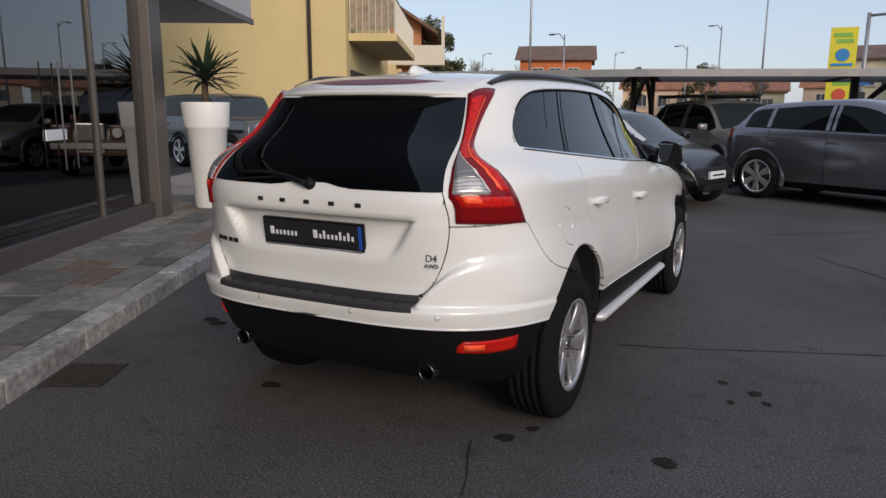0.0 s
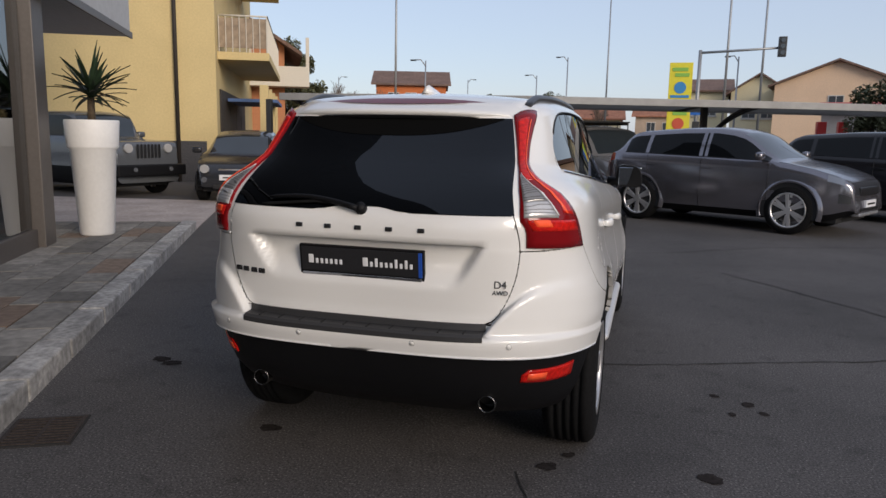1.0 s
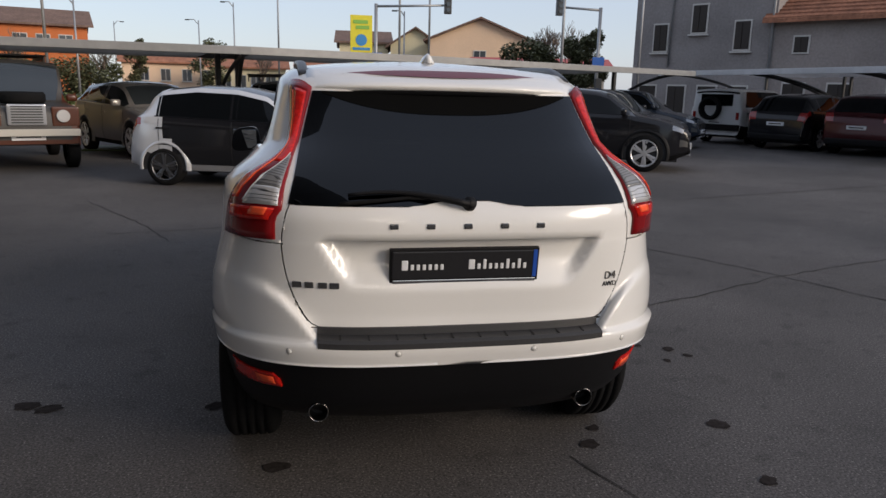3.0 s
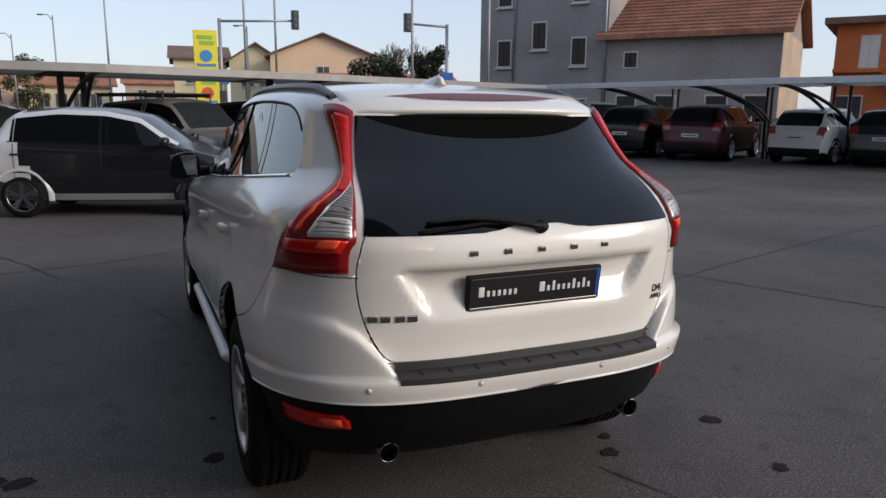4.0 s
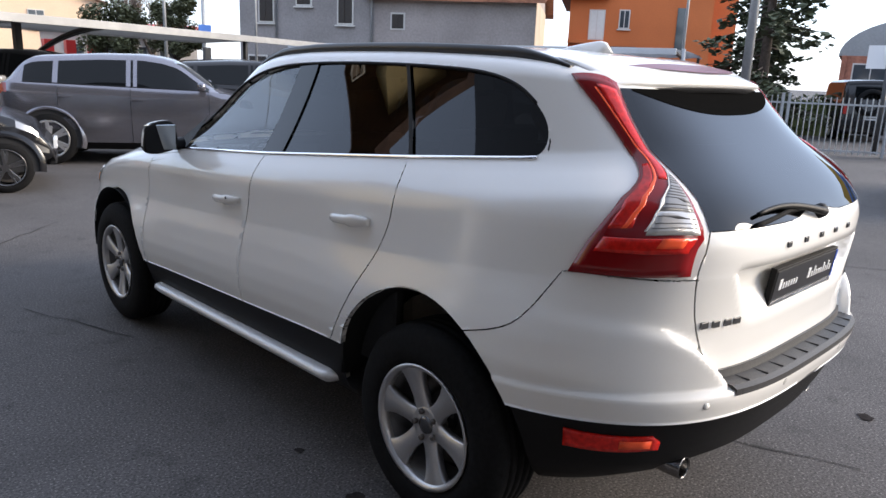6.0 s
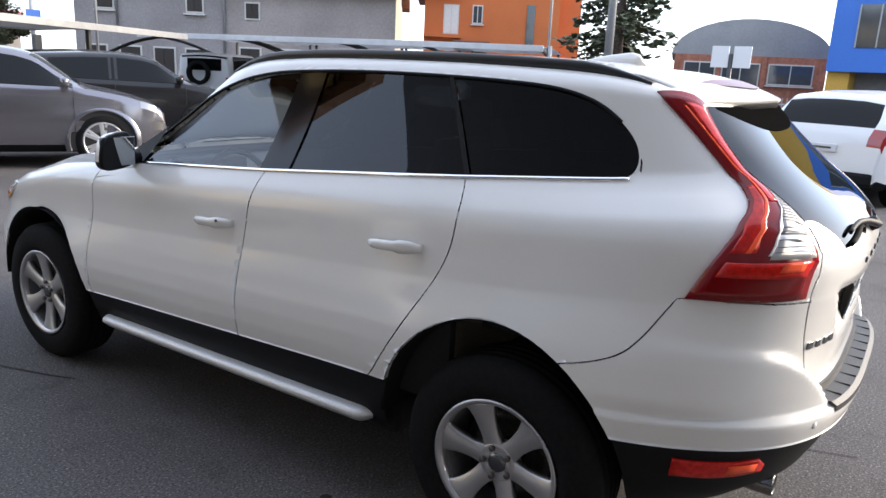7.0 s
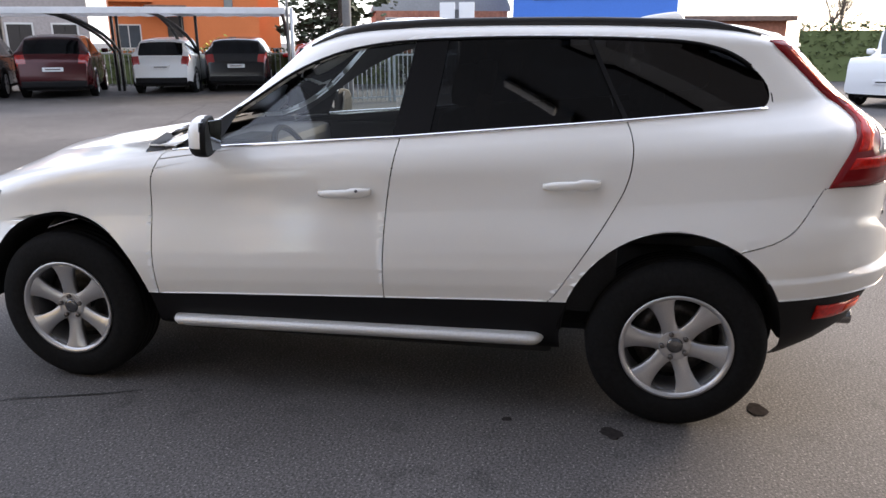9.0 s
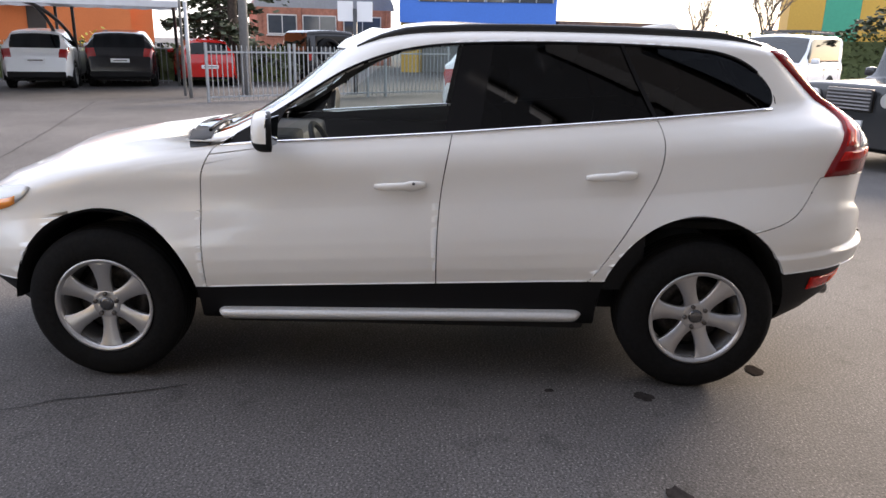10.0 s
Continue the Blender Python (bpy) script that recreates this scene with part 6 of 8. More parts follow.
# underbody, running boards, exhausts
part("underbody", boxed(-0.60, 0.60, -0.45, 3.35, 0.29, 0.46, 0.04), DARK, car)
part("underbody", boxed(-0.76, 0.76, 0.50, 2.25, 0.24, 0.44, 0.03), DARK, car)
for sign in (-1, 1):
    bm = bmesh.new()
    prev = None
    for y in sorted(set(np.linspace(0.53, 2.26, 22)) | {0.533, 0.538, 0.546, 0.556, 0.568, 0.582, 2.225, 2.24, 2.25, 2.256}):
        e = min(1, (y - 0.53) / 0.065, (2.26 - y) / 0.05)
        e = math.sqrt(max(0.0, 1 - (1 - e) ** 2))
        zc = lerp(0.355, 0.335, (y - 0.53) / 1.7)
        hgt = 0.027 * max(0.22, e)
        x0, x1 = 0.80, 0.80 + 0.105 * max(0.4, e)
        ring = [bm.verts.new((sign * x, y, z)) for x, z in ((x0, zc - hgt), (x1 - 0.022, zc - hgt), (x1, zc - hgt * 0.1), (x1 - 0.004, zc + hgt * 0.45), (x1 - 0.018, zc + hgt * 0.8), (x0, zc + hgt * 1.5))]
        if prev:
            for j in range(6):
                bm.faces.new((prev[j], prev[(j + 1) % 6], ring[(j + 1) % 6], ring[j])).smooth = True
        else:
            bm.faces.new(ring)
        prev = ring
    bm.faces.new(prev[::-1])
    bmesh.ops.recalc_face_normals(bm, faces=bm.faces)
    part("running_board", bm, SILLSILVER, car, "silver running board below the doors")
    bm = revolve([(0.06, 0.031), (-0.075, 0.032), (-0.08, 0.034), (-0.075, 0.0365), (0.0, 0.0365), (0.1, 0.033)], 28)
    bmesh.ops.transform(bm, matrix=pose(sign * 0.503, -0.70, 0.408, 0, 0, 90) @ pose(0, 0, 0), verts=bm.verts)
    part("exhaust_tip", bm, DARKCHROME, car, "chromed exhaust tip")
    part("exhaust_inside", rod((sign * 0.503, -0.715, 0.408), (sign * 0.503, -0.30, 0.408), 0.0305, n=20), DARK, car)

# bumper: step pad, sensors, reflectors
LOWSKIN = BVHTree.FromPolygons([v.co for v in low_me.vertices], [tuple(p.vertices) for p in low_me.polygons])
bm = bmesh.new()
rows = []
PADX = np.linspace(-0.48, 0.48, 25)


def even_fit(z):
    """The tailgate's or bumper's line across the car at a height, as an even curve."""
    return np.polyfit(PADX ** 2, [rear_hit(x, z)[0].y for x in PADX], 2)


PAD_OUT, PAD_IN = even_fit(0.704), even_fit(0.741)
for i in range(33):
    x = lerp(-0.505, 0.505, i / 32)
    yb = float(np.polyval(PAD_OUT, x * x))
    yi = float(np.polyval(PAD_IN, x * x))
    rows.append([bm.verts.new((x, y, z)) for y, z in ((yi + 0.006, 0.7525), (yi - 0.007, 0.752), (yi - 0.010, 0.7275), (lerp(yi, yb, 0.5), 0.7255), (yb + 0.01, 0.7235), (yb - 0.0045, 0.715), (yb - 0.0045, 0.696), (yb + 0.004, 0.691))])
for a, b in zip(rows, rows[1:]):
    for k in range(7):
        bm.faces.new((a[k], b[k], b[k + 1], a[k + 1]))
bmesh.ops.recalc_face_normals(bm, faces=bm.faces)
pad = part("loading_pad", bm, mat("worn_pad_plastic", (0.03, 0.03, 0.032), 0.5, grain=0.15, scale=200, bump=0.1), car, "black ribbed loading sill pad")
for k in range(10):
    x = lerp(-0.43, 0.43, k / 9)
    yb, yi = float(np.polyval(PAD_OUT, x * x)), float(np.polyval(PAD_IN, x * x))
    part("pad_rib", boxed(x - 0.003, x + 0.003, yb + 0.012, yi - 0.012, 0.724, 0.7275), DARK, pad)
for x in (-0.238, 0.238, -0.60, 0.60):
    p, n = rear_hit(x, 0.678)
    bm = revolve([(-0.001, 0.0105), (0.0006, 0.0102), (0.0008, 0.0)], 20)
    bmesh.ops.transform(bm, matrix=Matrix.Translation(p) @ n.to_track_quat("X", "Z").to_matrix().to_4x4(), verts=bm.verts)
    part("parking_sensor", bm, WHITE, car)
    bm = revolve([(-0.002, 0.0112), (0.0004, 0.0112), (0.0004, 0.0104), (-0.002, 0.0104)], 20, closed=True)
    bmesh.ops.transform(bm, matrix=Matrix.Translation(p) @ n.to_track_quat("X", "Z").to_matrix().to_4x4(), verts=bm.verts)
    part("sensor_ring", bm, GREYTRIM, car)
for sign in (-1, 1):
    rows = []
    for i in range(5):
        row = []
        for j in range(10):
            t = j / 9
            x, y = lerp(0.68, 0.84, t), lerp(-0.82, -0.55, t)
            z = lerp(lerp(0.468, 0.480, t), lerp(0.535, 0.548, t) - (0.03 if j == 0 else 0), i / 4)
            q, n, f, d = LOWSKIN.find_nearest(Vector((sign * x, y, z)))
            if n.dot(Vector((sign, -1, 0))) < 0:
                n = -n
            row.append((q, n))
        rows.append(row)
    rl = part("bumper_reflector", sheet(rows, 0.006, 0.014), REDLENS, car, "red bumper reflector and fog light")
    part("reflector_lens", sheet([r[1:5] for r in rows[1:4]], 0.0075, 0.003), BRIGHTRED, rl)

# number plate holder with a dealer's card, badges
PLY = rear_hit(0, 0.95)[0].y - 0.022


def plate_box(name, x0, x1, z0, z1, out, material, parent, label="", bevel=0.004, thick=0.012):
    tilt = Matrix.Translation((0, PLY, 0.955)) @ pose(0, 0, 0, 7) @ Matrix.Translation((0, -PLY, -0.955))
    return part(name, boxed(x0, x1, PLY - out, PLY - out + thick, z0, z1, bevel, tilt), material, parent, label)


holder = plate_box("plate_holder", -0.262, 0.262, 0.902, 1.026, 0.0, BLACK_PLASTIC, car, "black plate holder with a dealer's card", thick=0.02)
card = plate_box("dealer_card", -0.254, 0.254, 0.919, 1.018, 0.003, PLATEBLACK, holder)
plate_box("blue_edge", 0.240, 0.2545, 0.919, 1.018, 0.0045, PLATEBLUE, holder, bevel=0.001)
plate_box("chrome_lip", -0.252, 0.252, 0.903, 0.9155, 0.004, CHROME, holder, bevel=0.002)
plate_box("small_writing_bar", -0.08, 0.08, 0.907, 0.9105, 0.006, PLATEBLACK, holder, bevel=0)
for x, word, tall in ((-0.222, 7, (0,)), (0.010, 10, (0, 2, 6, 8))):
    for k in range(word):
        h = 0.036 if k in tall else 0.021
        w = 0.022 if k == 0 else 0.012
        plate_box("writing_bar", x, x + w, 0.951, 0.951 + h, 0.005, PLATEWHITE, card, bevel=0.003)
        x += w + 0.0085
# Black strip under the recess ledge, drawn in for its shadow line.
part("plate_lamp_strip", boxed(-0.185, 0.185, rear_hit(0, 1.05)[0].y + 0.006, rear_hit(0, 1.05)[0].y + 0.05, 1.042, 1.052, 0.003), BLACK_PLASTIC, car)
for x in (-0.25, -0.127, 0.0, 0.127, 0.255):
    p, n = rear_hit(x, 1.106)
    part("badge_mark", boxed(x - 0.014, x + 0.014, p.y - 0.005, p.y + 0.004, 1.0975, 1.1155, 0.003), GUNMETAL, car, "dark metal maker's mark, one of a row")
for x, w in ((-0.570, 0.033), (-0.530, 0.031), (-0.485, 0.031), (-0.446, 0.033)):
    p, n = rear_hit(x, 0.898)
    part("badge_mark", boxed(-w / 2, w / 2, -0.004, 0.004, -0.0105, 0.0105, 0.003, Matrix.Translation((x, p.y, 0.898)) @ pose(0, 0, 0, 0, 0, -12)), GUNMETAL, car, "dark metal model mark")


def letters(text, size, m, material, parent, name="lettering", depth=0.002):
    cu = bpy.data.curves.new("letters", "FONT")
    cu.body, cu.size, cu.extrude, cu.align_x = text, size, depth, "CENTER"
    ob = new("letters", cu)
    bpy.context.view_layer.update()
    me = bpy.data.meshes.new_from_object(ob.evaluated_get(bpy.context.evaluated_depsgraph_get()))
    bpy.data.objects.remove(ob)
    me.materials.clear()
    me.materials.append(material)
    t = new(name, me)
    t.matrix_basis = m
    t.parent = parent
    return t


for text, z, size in (("D4", 0.893, 0.040), ("AWD", 0.866, 0.025)):
    p, n = rear_hit(0.552, z + 0.008)
    letters(text, size, Matrix.Translation((0.552, p.y - 0.004, z)) @ pose(0, 0, 0, 90, 0, 12), GUNMETAL, car)

# rear wiper
pv, pn = rear_hit(0.005, 1.175)
wiper = part("rear_wiper", revolve([(-0.02, 0.024), (0.02, 0.023), (0.03, 0.016), (0.032, 0.0)], 24), BLACK_PLASTIC, car, "black rear wiper resting on the glass")
wiper.matrix_basis = Matrix.Translation(pv) @ pn.to_track_quat("X", "Z").to_matrix().to_4x4()
arm = bmesh.new()
pts = []
for t in np.linspace(0, 1, 12):
    x = lerp(0.0, -0.40, t)
    z = 1.175 + 0.035 * math.sin(t * math.pi * 0.75) + 0.0 * t
    p, n = rear_hit(x, max(z, 1.172))
    pts.append((x, p.y - 0.026 + 0.012 * t, z + 0.006))
tube(arm, pts, [lerp(0.013, 0.006, i / 11) for i in range(12)], 8)
part("wiper_arm", arm, BLACK_PLASTIC, car)
blade = bmesh.new()
tube(blade, [(x, rear_hit(x, curve_at([(-0.43, 1.178), (-0.2, 1.198), (-0.06, 1.192)], x))[0].y - 0.010, curve_at([(-0.43, 1.178), (-0.2, 1.198), (-0.06, 1.192)], x)) for x in np.linspace(-0.43, -0.06, 12)], 0.007, 6)
part("wiper_blade", blade, RUBBER, car)

# door handles and mirrors
for sign in (-1, 1):
    for y0, y1, z0, z1 in ((1.283, 1.513, 0.966, 0.953), (0.338, 0.565, 1.028, 1.013)):
        bm = bmesh.new()
        pts = []
        for t in np.linspace(0, 1, 13):
            y = lerp(y0, y1, t)
            p, n = side_hit(sign, y, lerp(z0, z1, t))
            pts.append(p + n * (0.006 + 0.030 * math.sin(math.pi * min(max(t * 1.06 - 0.03, 0), 1)) ** 0.45))
        prev = None
        for k, p in enumerate(pts):
            h = (0.0175 + (0.006 if k < 5 else 0)) * min(1.0, 0.55 + 2.6 * (k / 12) * (1 - k / 12))
            ring = [bm.verts.new(p + Vector((sign * a, 0, b * h))) for a, b in ((-0.012, -0.9), (0.002, -1), (0.009, -0.5), (0.010, 0.4), (0.004, 1), (-0.012, 0.9))]
            if prev:
                for j in range(6):
                    bm.faces.new((prev[j], prev[(j + 1) % 6], ring[(j + 1) % 6], ring[j])).smooth = True
            else:
                bm.faces.new(ring)
            prev = ring
        bm.faces.new(prev[::-1])
        bmesh.ops.recalc_face_normals(bm, faces=bm.faces)
        hd = part("door_handle", bm, WHITE, car)
        if y0 > 1 and sign < 0:
            p, n = side_hit(sign, 1.335, 0.975)
            bm = revolve([(0.0, 0.007), (0.003, 0.006), (0.0035, 0.0)], 12)
            bmesh.ops.transform(bm, matrix=Matrix.Translation(p + n * 0.044) @ n.to_track_quat("X", "Z").to_matrix().to_4x4(), verts=bm.verts)
            part("key_barrel", bm, GREYTRIM, hd)
        yc = lerp(y0, y1, 0.52)
        zc = lerp(z0, z1, 0.5)
        rows = []
        for i in range(7):
            rows.append([(lambda h: (h[0], skin_normal(h[0])[0]))(side_hit(sign, yc + 0.062 * a * math.sqrt(max(0.02, 1 - ((i - 3) / 3.01) ** 2)), zc + 0.045 * (i - 3) / 3)) for a in np.linspace(-1, 1, 9)])
        part("handle_cup", sheet(rows, 0.0012), WHITE, car)
    # mirror housing
    bm = bmesh.new()
    bmesh.ops.create_uvsphere(bm, u_segments=24, v_segments=14, radius=1)
    for v in bm.verts:
        c = v.co
        sx = math.copysign(abs(c.x) ** 0.6, c.x)
        sy = math.copysign(abs(c.y) ** 0.7, c.y)
        sz = math.copysign(abs(c.z) ** 0.6, c.z)
        y = 1.975 + 0.066 * (sy if sy > 0 else max(sy, -0.36))
        v.co = Vector((sign * (0.928 + 0.092 * sx * (1 - 0.12 * sz)), y - 0.02 * sx, 1.195 + 0.080 * sz - 0.01 * sx))
    for f in bm.faces:
        f.smooth = True
        mid = f.calc_center_median()
        if mid.z < 1.150 or mid.y < 1.966 - 0.02 * (abs(mid.x) - 0.945) / 0.115:
            f.material_index = 1
    bmesh.ops.recalc_face_normals(bm, faces=bm.faces)
    mir = part("door_mirror", bm, WHITE, car, "white door mirror with a black lower half", mats=(BLACK_PLASTIC,))
    bm = boxed(0.856, 1.014, 1.950, 1.956, 1.131, 1.259, 0.003, Matrix.Translation((0.945, 1.955, 1.195)) @ pose(0, 0, 0, 6, 0, 7) @ Matrix.Translation((-0.945, -1.955, -1.195)))
    if sign < 0:
        bmesh.ops.scale(bm, vec=(-1, 1, 1), verts=bm.verts)
        bmesh.ops.reverse_faces(bm, faces=bm.faces)
    part("mirror_glass", bm, MIRROR, mir)
    bm = bmesh.new()
    cyl(bm, (sign * 0.78, 2.05, 1.15), (sign * 0.90, 2.02, 1.15), 0.035, 0.028, 10)
    part("mirror_arm", bm, BLACK_PLASTIC, mir)

# headlights and front trim
for sign in (-1, 1):
    rows = []
    for i in range(7):
        row = []
        for j in range(10):
            y = lerp(3.10, 3.42, j / 9)
            mid, half = lerp(0.905, 0.81, j / 9), lerp(0.055, 0.09, j / 9) * math.sqrt(1 - (1 - min(1, (j + 0.15) / 4)) ** 2)
            z = mid + half * (i - 3) / 3
            x = curve_at([(3.0, 0.88), (3.2, 0.83), (3.42, 0.66)], y)
            c, n = near_skin((sign * x, y, z))
            row.append((c, n))
        rows.append(row)
    hl = part("headlight", sheet(rows, 0.006, 0.014), CLEARLENS, car, "clear headlight with an amber marker")
    part("indicator_lens", sheet([r[2:8] for r in rows[0:3]], 0.008, 0.003), AMBER, hl)
bm = bmesh.new()
tube(bm, [front_hit(x, 0.66)[0] + Vector((0, 0.004, 0)) for x in np.linspace(-0.35, 0.35, 9)], 0.03, 8)
part("front_grille", bm, BLACK_PLASTIC, car)
# Cowl: dark sheet on the skin stands in for the shaded slit behind the bonnet.
rows = []
for u in np.linspace(-1, 1, 41):
    row = []
    for t in (0, 0.35, 0.7, 1.0):
        y = lerp(2.33, 2.515, t) - lerp(0.06, 0.15, t) * u * u
        q = SKIN.ray_cast(Vector((0.765 * u, y, 2.2)), Vector((0, 0, -1)))[0]
        row.append((q, Vector((0, 0, 1))))
    rows.append(row)
part("wiper_cowl", sheet(rows, 0.004), DARK, car, "black cowl below the windscreen, its recess's shade put into the colour")
for x0, x1 in ((-0.58, 0.02), (-0.02, 0.50)):
    bm = bmesh.new()
    tube(bm, [SKIN.ray_cast(Vector((x, 2.36 - 0.10 * x * x, 2.2)), Vector((0, 0, -1)))[0] + Vector((0, 0, 0.012)) for x in np.linspace(x0, x1, 9)], 0.008, 6)
    part("front_wiper", bm, BLACK_PLASTIC, car)

# cabin
part("dashboard", boxed(-0.74, 0.74, 1.98, 2.40, 0.72, 1.085, 0.05), GREYTRIM, car)
part("centre_console", boxed(-0.12, 0.12, 1.15, 2.02, 0.45, 0.86, 0.03), GREYTRIM, car)
part("instrument_cowl", boxed(-0.56, -0.20, 1.95, 2.12, 1.02, 1.13, 0.03), DARK, car)
bm = bmesh.new()
tube(bm, [(0.185 * math.cos(a), 0.185 * math.sin(a), 0) for a in np.linspace(0, 2 * math.pi, 33)[:-1]], 0.015, 8, closed=True)
sw = part("steering_wheel", bm, DARK, car, "dark steering wheel with pale spokes")
sw.matrix_basis = pose(-0.37, 1.80, 1.00, 66, 0, 0)
bm = bmesh.new()
for a in (0, 180, 270):
    box(bm, 0.04, 0.18, -0.016, 0.016, -0.008, 0.008, 0.004, pose(0, 0, 0, 0, 0, a))
box(bm, -0.06, 0.06, -0.05, 0.05, -0.02, 0.015, 0.01)
part("wheel_spokes", bm, ALLOY, sw)
for sign in (-1, 1):
    part("door_card", boxed(sign * 0.78 - 0.02, sign * 0.78 + 0.02, 0.25, 2.25, 0.46, 1.08, 0.015), DARK, car)
    part("armrest", boxed(min(sign * 0.68, sign * 0.78), max(sign * 0.68, sign * 0.78), 1.3, 1.9, 0.82, 0.88, 0.02), BEIGE, car)
    part("seat_base", boxed(sign * 0.38 - 0.25, sign * 0.38 + 0.25, 1.12, 1.65, 0.55, 0.74, 0.06), BEIGE, car)
    part("seat_back", boxed(-0.24, 0.24, -0.06, 0.06, 0.0, 0.60, 0.06, pose(sign * 0.38, 1.12, 0.70, 14)), BEIGE, car)
    part("head_rest", boxed(-0.13, 0.13, -0.05, 0.05, 0.0, 0.19, 0.045, pose(sign * 0.38, 0.965, 1.29, 10)), BEIGE, car)
    part("rear_seat_back", boxed(-0.31, 0.31, -0.06, 0.06, 0.0, 0.55, 0.05, pose(sign * 0.33, 0.30, 0.72, 18)), BEIGE, car)
    part("head_rest", boxed(-0.12, 0.12, -0.04, 0.04, 0.0, 0.15, 0.04, pose(sign * 0.36, 0.13, 1.24, 10)), BEIGE, car)
part("rear_seat_base", boxed(-0.66, 0.66, 0.32, 0.85, 0.5, 0.72, 0.05), BEIGE, car)
part("boot_floor", boxed(-0.68, 0.68, -0.76, 0.2, 0.74, 0.78, 0.01), DARK, car)
part("load_cover", boxed(-0.70, 0.70, -0.66, 0.16, 1.06, 1.075, 0.004), DARK, car)

# ---- parked cars ----
CARGLASS = mat("dark_car_window", (0.004, 0.005, 0.006), 0.03, spec=0.22)
SCREENGLASS = mat("car_windscreen", (0.022, 0.028, 0.032), 0.03, spec=0.9)
HEADLENS = mat("headlight_lens", (0.24, 0.25, 0.27), 0.2, metal=0.6, coat=0.5)
TAILLENS = mat("tail_lens", (0.30, 0.012, 0.010), 0.15, coat=1.0)
GRILLE = mat("dark_grille", (0.012, 0.012, 0.013), 0.4, grain=0.3, scale=60)


def paint(name, col, metal=0.0, rough=0.25):
    return mat(name, col, rough * 0.7, metal=metal, coat=0.25, spec=0.35, grain=0.02, scale=300)


BRIGHTALLOY = mat("bright_alloy", (0.70, 0.70, 0.71), 0.28, metal=0.75, grain=0.04, scale=150)
WHEELS = {}


def wheel_meshes(r, spokes, dark):
    key = (r, spokes, dark)
    if key not in WHEELS:
        w = 0.11
        tb = revolve([(-w, r * 0.66), (-w - 0.003, r * 0.78), (-w + 0.02, r - 0.01), (-w + 0.04, r), (w - 0.04, r), (w - 0.02, r - 0.01), (w + 0.003, r * 0.8), (w, r * 0.72), (w - 0.02, r * 0.70)], 36)
        tm = bpy.data.meshes.new("tyre")
        tb.to_mesh(tm)
        tm.materials.append(RUBBER)
        rb = revolve([(-0.05, r * 0.70), (w - 0.02, r * 0.70), (w + 0.002, r * 0.735), (w - 0.012, r * 0.66), (-0.05, r * 0.64)], 36)
        for k in range(spokes):
            a = 360 / spokes * k
            box(rb, w - 0.050, w - 0.010, -r * 0.075, r * 0.075, r * 0.1, r * 0.69, 0.008, pose(0, 0, 0, a + 6))
            box(rb, w - 0.050, w - 0.014, -r * 0.055, r * 0.055, r * 0.2, r * 0.69, 0.006, pose(0, 0, 0, a - 9))
        cyl(rb, (w - 0.06, 0, 0), (w - 0.008, 0, 0), r * 0.17, r * 0.15, 16)
        rm = bpy.data.meshes.new("rim")
        rb.to_mesh(rm)
        rm.materials.append(GUNMETAL if dark else BRIGHTALLOY)
        dm = bpy.data.meshes.new("brake_disc")
        db = rod((0.012, 0, 0), (0.02, 0, 0), r * 0.5, n=24)
        db.to_mesh(dm)
        dm.materials.append(BRAKE)
        WHEELS[key] = (tm, rm, dm)
    return WHEELS[key]


GREYP, BLACKP, WHITEP = paint("grey_metallic_paint", (0.23, 0.225, 0.25), 0.8, 0.26), paint("black_car_paint", (0.010, 0.010, 0.012)), paint("white_car_paint", (0.72, 0.73, 0.74))
BEIGEP, REDP, BORDEAUX = paint("beige_metallic_paint", (0.30, 0.285, 0.27), 0.4, 0.3), paint("red_car_paint", (0.40, 0.015, 0.012)), paint("dark_red_paint", (0.055, 0.008, 0.010), 0.3)
NAVYP, BROWNP, SILVERP = paint("dark_blue_paint", (0.012, 0.018, 0.03)), paint("brown_old_paint", (0.085, 0.028, 0.015), 0.0, 0.45), paint("silver_paint", (0.5, 0.51, 0.53), 0.6, 0.3)
ICEP = paint("pale_blue_paint", (0.55, 0.70, 0.72))


